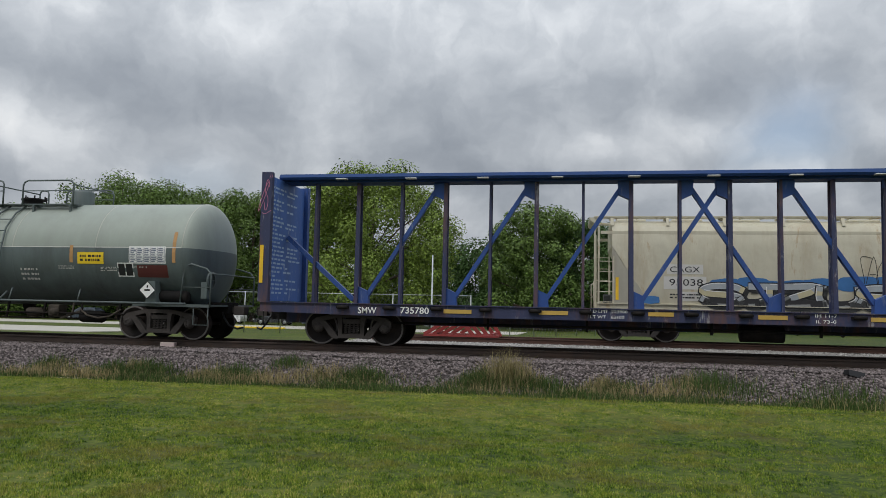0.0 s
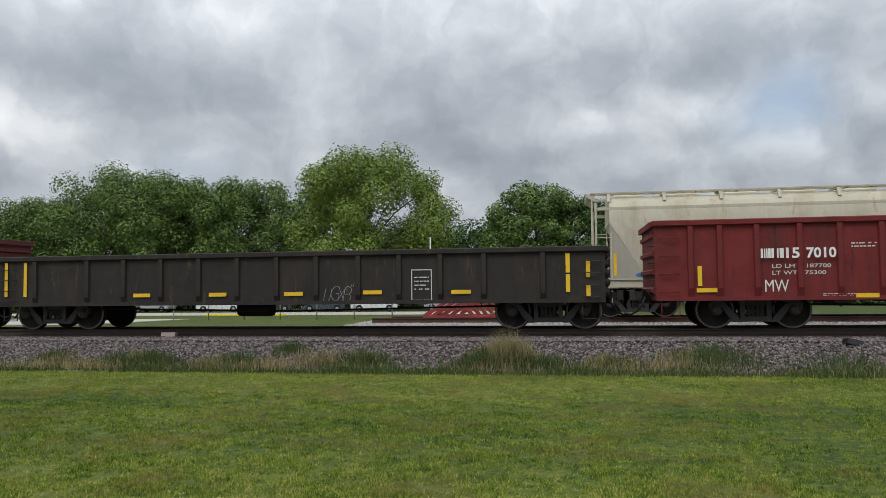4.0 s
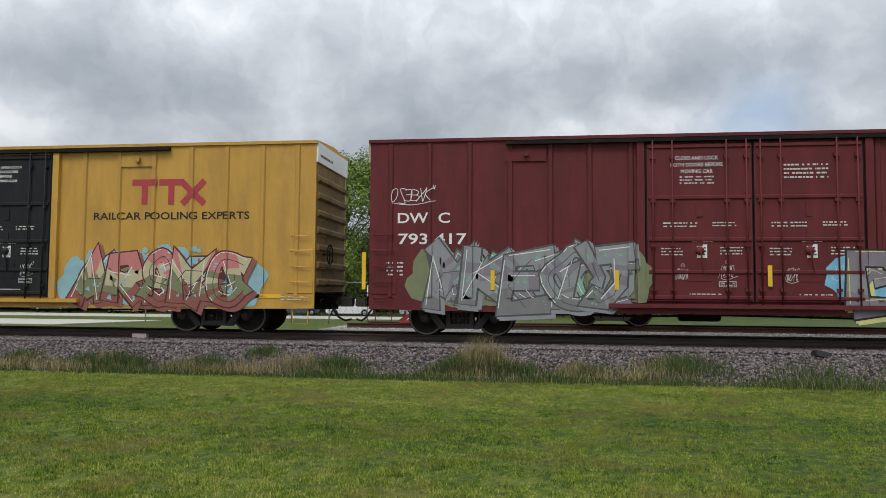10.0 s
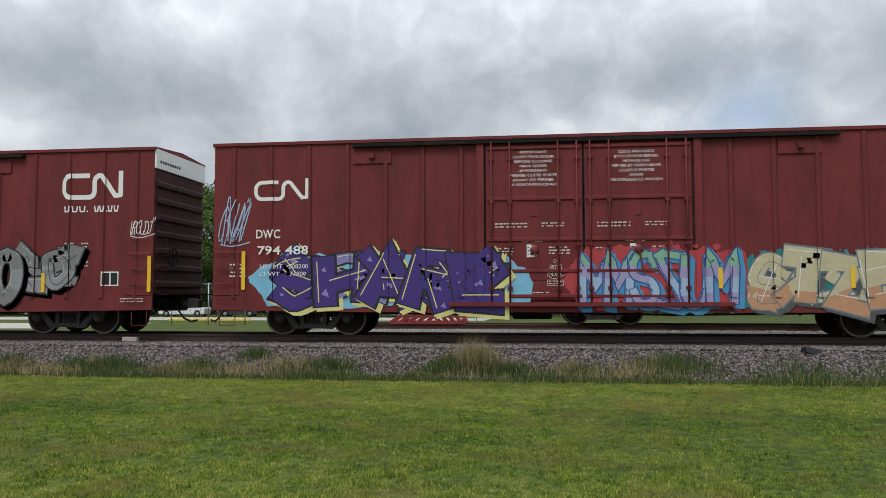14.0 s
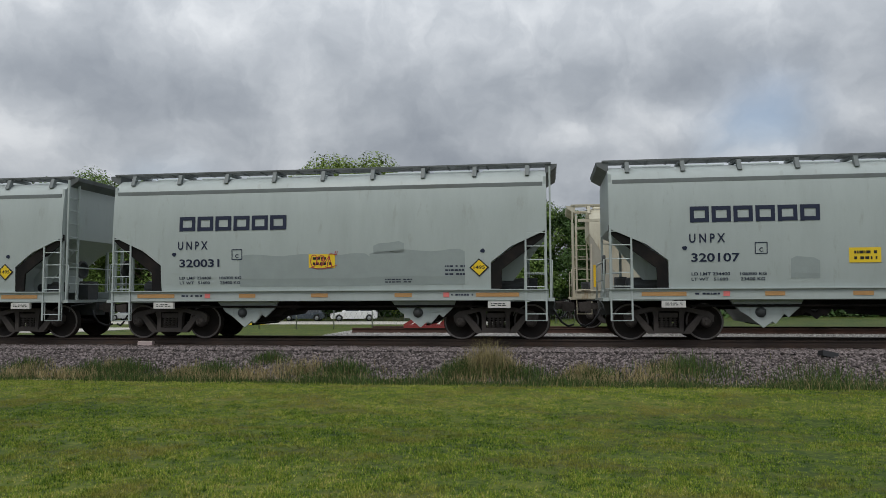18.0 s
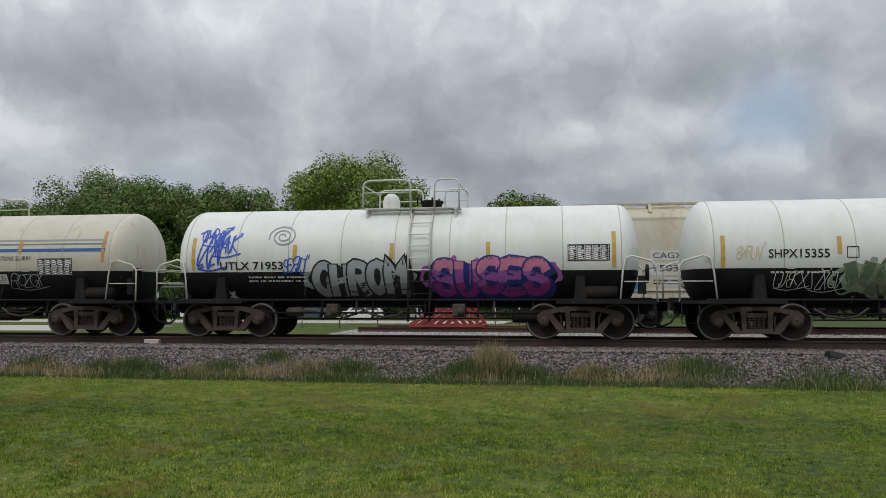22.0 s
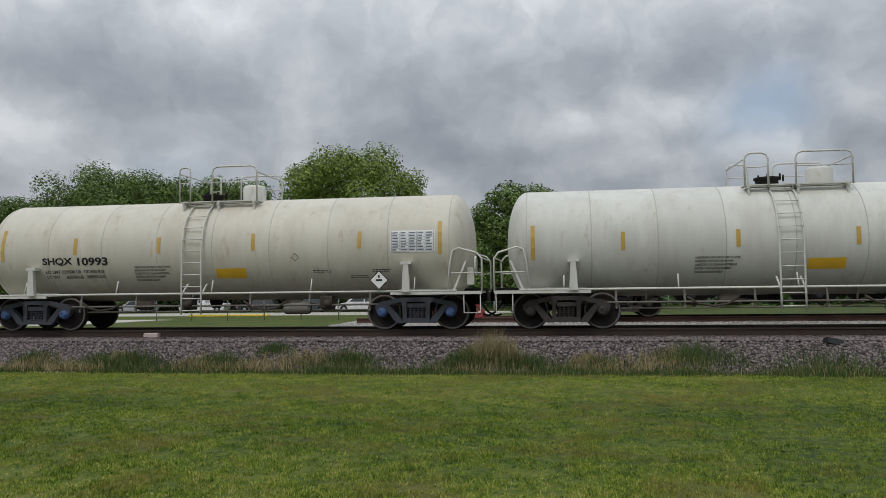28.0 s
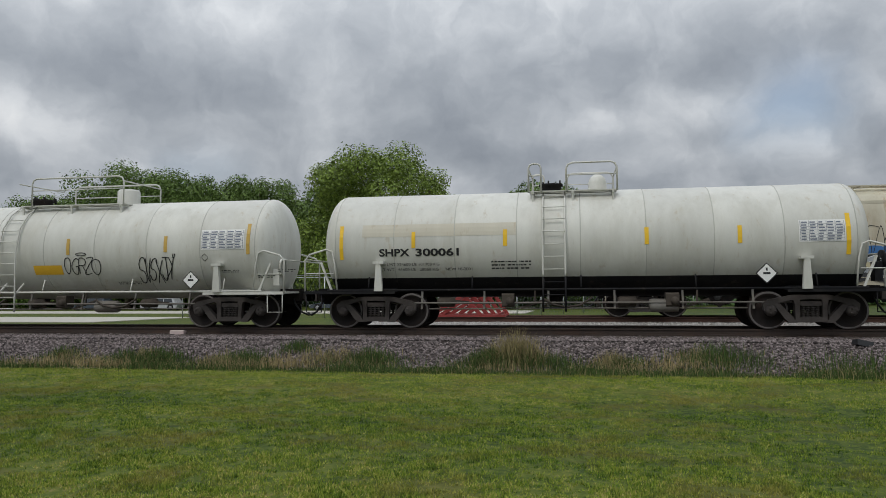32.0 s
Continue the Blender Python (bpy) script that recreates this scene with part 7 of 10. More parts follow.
def gondolas():
    c, rng, s = gondola(-45.94, "dark red gondola car with ribbed sides and white emblem", gondola_red, 10.37, 2.62, 0.70, (-9.54, -8.87, -8.03, -7.08, -6.2, -5.3, -4.38, -3.49, -2.61, -1.74, -0.9, -0.04, 0.82, 1.69, 2.57, 3.46, 4.32, 5.21, 6.15, 7.05, 7.95, 8.75, 9.5), (-8.0, 7.93), seed=7)
    bars((-7.96, 1.68, -7.45, 1.93), 1, white_paint, c, s, rng, 0.082, fill=0.9)
    words("15", (-7.4, 1.68, -7.1, 1.93), white_paint, c, s, 0.082, 0.03)
    words("7010", (-6.95, 1.68, -6.3, 1.93), white_paint, c, s, 0.082, 0.03)
    words("LD LMT  187700\nLT WT   75300", (-7.7, 1.3, -6.4, 1.55), dull_white, c, s, 0.012)
    roundel(c, (4.53, 1.68, 6.12, 2.25), white_paint, s, 0.082)
    address_blocks(c, (4.45, 1.42, 6.2, 1.58), white_paint, s, 0.082)
    graffiti((1.85, 1.05, 3.35, 1.85), c, s, 101, ["pale", "silver"], "skydeep", "sky", 3, text="SUB", line_w=0.05, off=0.08, bulk=1.2, halo=-0.1, shade="skydeep")
    tag_scrawl((-4.1, 1.5, -3.5, 1.85), P["inkblue"], c, s, 21, 0.04, 3, off=0.012)
    tag_scrawl((-2.4, 1.5, -1.85, 1.8), P["inkblue"], c, s, 22, 0.04, 3, off=0.012)
    tag_scrawl((-0.6, 1.55, 0.0, 1.95), P["white"], c, s, 23, 0.022, 3, off=0.012)
    k = decal("painted_smile", stroke(arc(1.32, 1.5, 0.28, 0.26, 200, 340, 8), 0.035) + [blob(1.15, 1.6, 0.05, 0.05, rng), blob(1.48, 1.6, 0.05, 0.05, rng)], P["white"], c, s, 0.012, "sprayed smiling mouth and eyes")
    words("MW", (-7.87, 0.9, -7.34, 1.18), P["white"], c, s, 0.014, 0.0)
    data_panel(c, 6.7, 1.6, s, 0.012)
    stripes(c, s, [(-9.34, 1.05, 1.53), (9.2, 1.05, 1.55)], [(-9.42, -8.95, 0.95), (-5.9, -5.4, 0.80), (-2.45, -1.95, 0.98), (1.05, 1.5, 1.0), (4.6, 5.1, 1.01), (8.9, 9.4, 0.98)], off=0.04)
    for b in ((-5.95, 1.9, -5.4, 2.05), (0.95, 2.0, 1.5, 2.15), (7.25, 1.9, 7.75, 2.1), (7.2, 0.85, 7.7, 0.95), (-6.6, 0.78, -5.9, 0.86)):
        bars(b, 2, dull_white, c, s, rng, 0.012)
    # black gondola
    c, rng, s = gondola(-65.85, "black gondola car with a rusty dented side", gondola_black, 8.36, 2.05, 0.68, (-7.2, -5.6, -4.5, -3.4, -2.3, -1.2, -0.1, 0.99, 2.12, 3.2, 4.27, 5.38, 6.85), (-6.9, 6.95), seed=8, end_bulge=True)
    decal("stencil", stroke([(3.53, 0.77), (4.04, 0.77), (4.04, 1.54), (3.53, 1.54), (3.53, 0.77)], 0.025), dull_white, c, s, 0.012)
    bars((3.6, 1.0, 3.98, 1.4), 4, dull_white, c, s, rng, 0.012, fill=0.3)
    stripes(c, s, [(7.46, 1.42, 1.9), (7.46, 0.94, 1.38), (7.95, 1.3, 1.72), (7.95, 0.82, 1.1), (-7.5, 0.95, 1.9), (-8.1, 0.95, 1.9)], [(0.11, 0.63, 0.96), (2.25, 2.75, 0.98), (4.55, 5.05, 0.97), (-2.0, -1.5, 0.96), (-4.2, -3.7, 0.96)], off=0.04)
    tag_scrawl((1.2, 0.75, 1.9, 1.15), P["grey"], c, s, 24, 0.02, 3, off=0.012)
    # maroon gondola with the big silver piece
    c, rng, s = gondola(-85.86, "maroon gondola car with a big silver graffiti piece", gondola_maroon, 10.3, 2.70, 0.87, (-8.84, -7.46, -6.47, -5.55, -4.4, -3.29, -2.23, -1.06, 0.0, 1.09, 2.2, 3.39, 4.48, 5.65, 6.75, 7.7, 8.7, 9.6), (-8.66, 8.83), belly=(6.5, 0.50), seed=9)
    words("I C", (-8.22, 2.09, -7.8, 2.35), white_paint, c, s, 0.012)
    words("97", (-8.25, 1.64, -7.85, 1.88), white_paint, c, s, 0.012)
    words("37", (-7.2, 1.64, -6.85, 1.88), white_paint, c, s, 0.012)
    words("2", (-6.25, 1.66, -6.08, 1.90), white_paint, c, s, 0.012)
    words("LD LMT\nLT WT", (-8.2, 1.2, -7.72, 1.45), dull_white, c, s, 0.012, 0.0)
    words("189300\n73700", (-7.2, 1.2, -6.7, 1.45), dull_white, c, s, 0.012, 0.0)
    roundel(c, (1.31, 1.72, 3.15, 2.42), white_paint, s, 0.082)
    address_blocks(c, (1.38, 1.41, 3.19, 1.57), white_paint, s, 0.082)
    graffiti((-4.4, 0.56, 0.42, 1.72), c, s, 111, ["silver", "silver", "stone"], "black", None, 6, text="WRECK", line_w=0.06, off=0.08, shade="black", bulk=1.25, accent="stone", glint="silver")
    decal("overspray", [q for r in ((-4.5, 0.6, 1.75), (0.5, 0.58, 1.8), (1.42, 0.6, 1.7)) for q in stroke([(r[0], r[1]), (r[0] + 0.06, 1.1), (r[0] - 0.03, r[2])], 0.05)] + stroke([(-4.45, 1.78), (-1.6, 1.72), (0.4, 1.76)], 0.035), P["terracotta"], c, s, 0.079, "orange sprayed edge")
    graffiti((0.7, 0.52, 1.36, 1.74), c, s, 112, ["silver"], "black", None, 1, text="!", line_w=0.06, off=0.08, bulk=1.5, shade="black", glint="silver", accent="stone")
    decal("painted_balloon", [blob(3.95, 1.8, 0.24, 0.28, rng, rough=0.04)] + [[(3.8, 2.08), (4.1, 2.08), (4.15, 2.18), (3.75, 2.18)]] + stroke([(3.95, 1.52), (3.8, 1.25)], 0.03), P["yellow"], c, s, 0.014, "yellow sprayed balloon")
    decal("painted_face", stroke([(3.85, 1.72), (3.85, 1.92)], 0.03) + stroke([(4.03, 1.72), (4.03, 1.92)], 0.03) + stroke([(3.78, 1.86), (4.12, 1.86)], 0.03), P["black"], c, s, 0.017)
    decal("painted_arrow", stroke([(-6.29, 1.2), (-5.55, 1.2)], 0.05) + stroke([(-5.75, 1.32), (-5.55, 1.2), (-5.75, 1.08)], 0.05), P["white"], c, s, 0.014)
    for b, col, sd in (((-9.4, 2.1, -8.9, 2.45), "white", 25), ((-7.2, 1.9, -6.7, 2.2), "white", 26), ((-5.35, 1.15, -4.6, 1.5), "white", 27), ((-5.3, 0.7, -4.6, 1.05), "pink", 28), ((1.4, 0.6, 2.1, 1.1), "pink", 29), ((5.0, 1.3, 5.6, 1.7), "white", 30), ((-4.2, 1.8, -3.6, 2.2), "rose", 31), ((2.5, 1.0, 3.1, 1.35), "pink", 32), ((7.0, 1.3, 7.5, 1.9), "white", 33), ((9.2, 1.3, 9.5, 1.9), "white", 34)):
        tag_scrawl(b, P[col], c, s, sd, 0.028, 3, off=0.014)
    data_panel(c, 6.2, 1.55, s, 0.012)
    bars((8.1, 1.3, 8.7, 1.6), 3, dull_white, c, s, rng, 0.012)
    stripes(c, s, [(-10.14, 1.13, 2.11), (-6.3, 1.1, 1.6), (3.62, 1.2, 1.68), (6.85, 1.15, 1.6), (10.2, 1.2, 2.1)], off=0.04)


def open_hopper(x, label, body, num, seed, right_num=None, extra=None):
    c = car_root("hopper_car", label, "hopper car", x)
    W, half, top, low = 1.48, 7.7, 3.78, 0.98
    rng = random.Random(seed)
    sh = Shape()
    poly = [(-half + 0.02, 3.35), (-half + 1.35, 2.38), (-half + 1.35, low), (half - 1.2, low), (half - 1.2, 2.38), (half - 0.02, 3.35), (half, top), (-half, top)]
    for s in (-1, 1):
        sh.prism_y(poly, *sorted((s * W, s * (W - 0.025))))
    part("side_sheet", sh, body, c)
    for e in (-1, 1):
        sh = Shape()
        a, b = e * (half - 0.04), e * (half - 3.4)
        sh.add([(a, -W + 0.03, 3.4), (a, W - 0.03, 3.4), (b, W - 0.03, 0.95), (b, -W + 0.03, 0.95), (a, -W + 0.03, 3.36), (a, W - 0.03, 3.36), (b, W - 0.03, 0.91), (b, -W + 0.03, 0.91)], [(0, 1, 2, 3), (7, 6, 5, 4), (0, 4, 5, 1), (2, 6, 7, 3), (1, 5, 6, 2), (0, 3, 7, 4)])
        part("slope_sheet", sh, body, c)
        sh = Shape()
        sh.box(*sorted((e * half, e * (half - 0.035))), -W + 0.03, W - 0.03, 3.38, top)
        part("end_sheet", sh, body, c)
        for y in (-W + 0.05, W - 0.05):
            sh = Shape()
            sh.box(*sorted((e * (half - 0.10), e * (half - 0.02))), y - 0.05, y + 0.05, 0.98, 3.4)
            sh.box(*sorted((e * (half - 0.62), e * (half - 0.55))), y - 0.04, y + 0.04, 0.98, 2.9)
            part("corner_post", sh, body, c)
        for y in (-0.5, 0.5):
            sh = Shape()
            sh.bar((e * (half - 0.2), y, 1.0), (e * (half - 0.5), y, 3.0), 0.09)
            part("end_strut", sh, body, c)
        ladder(c, e * (half - 0.6), e * (half - 0.08), 1.1, 3.3, -W + 0.06, body, 6, rails=False, depth=0.05)
        sh = Shape()
        sh.tube([(e * (half - 1.3), -W, 1.75), (e * (half - 0.1), -W, 1.75)], 0.016, 5)
        sh.tube([(e * half, -W + 0.05, 1.95), (e * half, W - 0.05, 1.95)], 0.016, 5)
        part("hand_rail", sh, body, c)
        sh = Shape()
        sh.box(*sorted((e * half, e * (half - 1.4))), -W, W, 0.84, 0.98)
        sh.lathe([(-0.35, 0.0), (-0.35, 0.16), (0.35, 0.16), (0.35, 0)], (e * (half - 0.8), -0.7, 1.3), "x", 12)
        sh.box(*sorted((e * (half - 0.5), e * (half - 0.9))), 0.2, 0.7, 1.0, 1.5)
        part("end_sill", sh, under_black, c)
        sill_step(c, e * (half - 0.35), 0.86, -W + 0.03, under_black)
        end_gear(c, e * half, e, 0.6)
    sh = Shape()
    for s in (-1, 1):
        sh.chamfered(-half - 0.02, half + 0.02, *sorted((s * (W - 0.05), s * (W + 0.08))), top - 0.1, top + 0.03, 0.02)
    part("top_chord", sh, body, c)
    sh = Shape()
    for s in (-1, 1):
        sh.box(-half, half, *sorted((s * (W + 0.004), s * (W - 0.1))), 0.83, 0.985)
    part("side_sill", sh, under_black, c)
    me = None
    post = Shape()
    a = 0.06
    y0, y1 = -W, -W - 0.08
    post.add([(-a, y0, 0), (-a, y1, 0), (a, y1, 0), (a, y0, 0), (-a, y0, 1), (-a, y1, 1), (a, y1, 1), (a, y0, 1)], [(0, 1, 5, 4), (1, 2, 6, 5), (2, 3, 7, 6), (0, 3, 2, 1), (4, 5, 6, 7)])
    me = post.mesh("side_post", body)
    for p in (-6.25, -5.42, -4.56, -3.7, -2.8, -1.84, -0.83, 0.14, 1.1, 2.1, 3.0, 3.9, 4.76, 5.6, 6.42):
        part("side_post", me, None, c, at=pose(p, 0, 0.98) @ Matrix.Diagonal((1, 1, 2.72, 1)))
    sh = Shape()
    for p in (-6.25, -4.56, -2.8, -0.83, 1.1, 3.0, 4.76, 6.42):
        for k in range(12):
            for e in (-0.10, 0.10):
                z = 1.1 + k * 0.21
                sh.add([(p + e - 0.016, -W, z), (p + e, -W, z - 0.016), (p + e + 0.016, -W, z), (p + e, -W, z + 0.016), (p + e, -W - 0.014, z)], [(0, 1, 4), (1, 2, 4), (2, 3, 4), (3, 0, 4)])
    tagged(part("rivets", sh, body, c), kind="stuff")
    for b0, b1 in ((-5.0, -4.1), (-3.2, -2.3), (2.2, 3.1), (4.0, 4.9)):
        sh = Shape()
        sh.bar((b0, -W - 0.02, 1.25 if b0 < 0 else 1.85), (b1, -W - 0.02, 1.85 if b0 < 0 else 1.25), 0.05, 0.04)
        part("side_brace", sh, body, c)
    # hopper chutes with sloping plates and locks
    for k, hx in enumerate((-4.0, -1.35, 1.35, 4.0)):
        sh = Shape()
        sh.prism_y([(hx - 0.75, 0.86), (hx + 0.75, 0.86), (hx + 0.3, 0.34), (hx - 0.35, 0.34)], -1.15, 1.15)
        sh.bar((hx - 0.1, -1.2, 0.5), (hx + 0.55, -1.2, 0.42), 0.06)
        sh.lathe([(-0.05, 0), (-0.05, 0.07), (0.02, 0.07)], (hx + 0.2, -1.18, 0.46), "y", 8)
        part("discharge_chute", sh, rusty_black if seed % 2 else coal_black, c)
    sh = Shape()
    sh.box(-half + 0.5, half - 0.5, -0.25, 0.25, 0.7, 0.95)
    part("centre_sill", sh, under_black, c)
    # top load of ballast just under the chord
    for p in (-0.1,):
        sh = Shape()
        for i, (bx, h) in enumerate(((1.2, 0.05), (2.3, 0.16), (3.1, 0.06))):
            if extra:
                sh.bar((bx, 0.3, top - 0.05), (bx + 0.5, 0.25, top + h), 0.09)
        if extra:
            part("timber_scrap", sh, under_black, c)
    for tx in (-6.1, 6.3):
        truck(c, tx, truck_steel)
    s = flat(-W)
    if extra:
        words("IC", (-5.14, 2.19, -4.75, 2.42), dull_white, c, s, 0.014, 0.0)
        words("387", (-5.22, 1.75, -4.62, 1.97), dull_white, c, s, 0.014, 0.0)
        words("609", (-4.35, 1.75, -3.75, 1.97), dull_white, c, s, 0.014, 0.0)
        # big hollow letters in one loose white line
        hollow = [[(-3.93, 1.09), (-3.92, 1.49), (-3.68, 1.74), (-3.21, 1.71), (-2.85, 1.94), (-2.28, 1.62)], [(-2.3, 1.70), (-2.12, 1.92), (-1.9, 2.01)], [(-1.65, 2.01), (-1.4, 1.71), (-1.36, 1.09)], [(-1.65, 2.01), (-0.77, 1.97)],
                  [(-0.42, 1.38), (-0.42, 1.82), (-0.15, 2.12), (0.16, 2.19), (0.47, 2.08), (0.63, 1.82), (0.6, 1.38), (0.3, 1.15), (-0.1, 1.14), (-0.42, 1.38)], [(0.31, 2.19), (0.63, 2.0), (1.15, 2.19), (1.46, 1.82), (1.46, 1.33), (1.25, 1.09), (0.6, 1.12), (-0.3, 1.17)],
                  [(-1.03, 1.6), (-0.92, 1.49), (-0.77, 1.66)], [(-0.92, 1.49), (-0.87, 1.22)]]
        polys = [q for line in hollow for q in stroke(smooth_line(line, 5), 0.04)]
        for ex in (0.0, 1.02):
            polys += stroke(arc(ex, 1.58, 0.07, 0.17, 0, 360, 12), 0.035)
        decal("scrawl", polys, P["silver"], c, s, 0.085, "large loose white line letters")
        tag_scrawl((2.2, 1.66, 3.0, 2.06), P["white"], c, s, 36, 0.085, 5, off=0.085, text="YAGOR")
        decal("placard", rect(4.1, 1.35, 4.55, 1.65), white_paint, c, s, 0.014)
        ups = [(-6.0, 1.15, 2.1), (6.23, 1.17, 2.1), (-4.31, 1.17, 1.67), (-2.58, 1.2, 1.68), (0.39, 1.2, 1.7), (2.86, 1.2, 1.7)]
    else:
        words("387", (-5.32, 1.79, -4.72, 2.03), white_paint, c, s, 0.014, 0.0)
        words("166", (-4.45, 1.79, -3.88, 2.03), white_paint, c, s, 0.014, 0.0)
        words("IC", (-5.32, 1.53, -4.97, 1.70), white_paint, c, s, 0.014, 0.0)
        words("IC\n387166", (4.9, 1.76, 5.48, 2.1), dull_white, c, s, 0.014, 0.0)
        data_panel(c, 4.27, 1.46, s, 0.014)
        ups = [(-5.64, 1.2, 1.68), (-3.05, 1.15, 1.62), (-1.26, 1.15, 1.62), (0.4, 1.2, 1.67), (2.86, 1.2, 1.68), (5.38, 1.27, 1.75), (6.15, 1.1, 2.0)]
    stripes(c, s, ups, off=0.088)
    for bx in (-5.2, -3.4, -1.4, 0.7, 2.4, 4.6):
        decal("repack_stencil", rect(bx - 0.14, 1.08, bx + 0.14, 1.15), aged_white, c, s, 0.014)
    bars((5.6, 2.35, 5.9, 2.65), 3, reflector_old, c, s, rng, 0.014)
    bars((-5.9, 2.1, -5.6, 2.4), 3, reflector_old, c, s, rng, 0.014)
    return c


walk_grey = mat("walk_grey", (0.13, 0.142, 0.145), 0.55, vary=0.3, stain=(0.05, 0.052, 0.05), stain_amount=0.5)
hopper_dark = mat("hopper_dark", (0.16, 0.18, 0.18), 0.55, vary=0.25, stain=DIRT, stain_amount=0.3)


def covered_hopper(x, label, number, seed, patches=(), sign=True, graf=False, still=False):
    """A three-pocket covered hopper with curved sides and end platforms."""
    if still:
        c = empty("covered_hopper", label, "hopper car")
        c.matrix_basis = pose(x, SIDING_Y, 0)
    else:
        c = car_root("covered_hopper", label, "hopper car", x)
    body = car_beige if still else hopper_grey
    half = 5.82 if not still else 7.76
    rng = random.Random(seed)
    low, top = 1.27, 4.22
    dz = -0.25 if still else 0.0
    prof = [(-1.44, low), (-1.49, 1.6), (-1.51, 1.96), (-1.525, 2.35), (-1.53, 2.75), (-1.52, 3.2), (-1.48, 3.8), (-1.40, 4.1), (-1.15, 4.3), (-0.6, 4.38)]
    prof = [(y, z + dz if z > 3.3 else z) for y, z in prof]
    prof += [(-y, z) for y, z in prof[::-1]]

    # the side sheet is cut away at its lower corners, over the slope sheets
    z_top, z_low, x_top, x_low = (2.75, 1.96, 0.40, 1.42) if not still else (3.2, 1.6, 0.5, 1.5)

    def reach(z):
        if z >= z_top:
            return half - (0.03 if not still else 0.5)
        return half - x_low + (x_low - x_top) * max(0.0, (z - z_low) / (z_top - z_low))

    sh = Shape(True)
    n = len(prof)
    cols = 12
    v = [(reach(z) * (2 * i / cols - 1), y, z) for i in range(cols + 1) for y, z in prof]
    f = [(i * n + k, (i + 1) * n + k, (i + 1) * n + k + 1, i * n + k + 1) for i in range(cols) for k in range(n - 1)]
    sh.add(v, f, True)
    part("body_shell", sh, body, c)
    for e in (-1, 1):
        sh = Shape()
        sh.add([(e * reach(z), y, z) for y, z in prof], [(k, n - 1 - k, n - 2 - k, k + 1)[::-e] for k in range(n // 2 - 1)])
        part("end_sheet", sh, body, c)
        for y in (-1.42, 1.42):
            for px, z1 in ((e * (half - 0.06), 4.1 + dz), (e * (half - 0.56), 2.7)):
                sh = Shape()
                sh.bar((px, y, 1.1), (px, y, z1), 0.07)
                part("end_post", sh, body, c)
        if still:
            sh = Shape()
            sh.prism_y([(e * (half - 0.5), 3.25), (e * (half - 1.62), 1.45), (e * (half - 1.62), 1.27), (e * (half - 0.5), 1.27)][::e], -1.51, -1.47)
            part("corner_gusset", sh, mat("gusset_beige", (0.36, 0.34, 0.28), 0.6, vary=0.3, streak=True), c)
        else:
            # black band for the slope sheet's shaded edge, its pale end behind
            sh = Shape()
            zs, xs_ = (2.84, 2.68, 1.94, 1.30), (0.02, 0.42, 1.40, 1.42)
            outer = [(e * (half - b_), a_) for a_, b_ in zip(zs, xs_)]
            inner = [(e * (half - max(0.02, b_ - 0.26)), a_ - 0.16 if a_ > 1.5 else a_) for a_, b_ in zip(zs, xs_)]
            for q in range(3):
                sh.prism_y([outer[q], outer[q + 1], inner[q + 1], inner[q]][::-e], -1.48, -1.42)
            part("corner_flange", sh, under_black, c)
            sh = Shape()
            sh.bar((e * (half - 0.25), -0.7, 2.75), (e * (half - 1.5), -0.7, 1.15), 0.5, 0.05)
            part("slope_rib", sh, body, c)
        lad = (e * (half - 0.55), e * (half - 0.05))
        ladder(c, min(lad), max(lad), 0.5 if not still else 1.15, 2.85, -1.46, body, 7 if not still else 5, depth=0.06)
        ladder(c, min(lad), max(lad), 1.1, 3.2, 1.44, body, 5, depth=0.04)
        if e > 0 or still:  # ladder up the end wall to the roof walk
            sh = Shape()
            for y in (-1.40, -0.95):
                sh.bar((e * (half + 0.06), y, 1.06), (e * (half + 0.06), y, 4.35 + dz), 0.045)
            tall = part("end_ladder", sh, body, c)
            rung = Shape()
            rung.tube([(e * (half + 0.06), -1.40, 0), (e * (half + 0.06), -0.95, 0)], 0.015, 5)
            rung_mesh = rung.mesh("rung", body)
            for i in range(8):
                part("rung", rung_mesh, None, tall, at=pose(0, 0, 1.35 + i * 0.36))
        sh = Shape()
        sh.box(*sorted((e * (half + 0.15), e * (half - 1.5))), -1.46, 1.46, 0.98, 1.06)
        part("end_platform", sh, body, c)
        sh = Shape()
        for y in (-1.4, 1.4):
            sh.tube([(e * (half + 0.1), y, 1.0), (e * (half + 0.1), y, 2.0), (e * (half - 0.1), y, 2.05)], 0.02, 5)
        sh.tube([(e * (half + 0.1), -1.4, 1.95), (e * (half + 0.1), 1.4, 1.95)], 0.02, 5)
        sh.tube([(e * (half + 0.1), -1.4, 1.5), (e * (half + 0.1), 1.4, 1.5)], 0.016, 5)
        part("hand_rail", sh, body, c)
        sh = Shape()
        sh.lathe([(-0.4, 0.0), (-0.4, 0.14), (-0.34, 0.17), (0.34, 0.17), (0.4, 0.14), (0.4, 0)], (e * (half - 0.9), -0.6, 1.4), "x", 12)
        part("air_reservoir", sh, slope_grey, c)
        sh = Shape()
        sh.chamfered(*sorted((e * (half - 0.3), e * (half - 0.6))), 0.1, 0.6, 1.06, 1.6, 0.05)
        part("control_valve", sh, slope_grey, c)
        sh = Shape()
        sh.lathe([(-0.03, 0.0), (-0.03, 0.25), (0.03, 0.25), (0.03, 0.2), (0.0, 0.2)], (e * (half + 0.05), -0.7, 1.9), "x", 14)
        part("brake_wheel", sh, slope_grey, c)
        sill_step(c, e * (half - 0.3), 1.0, -1.42, body, 0.5, 0.5)
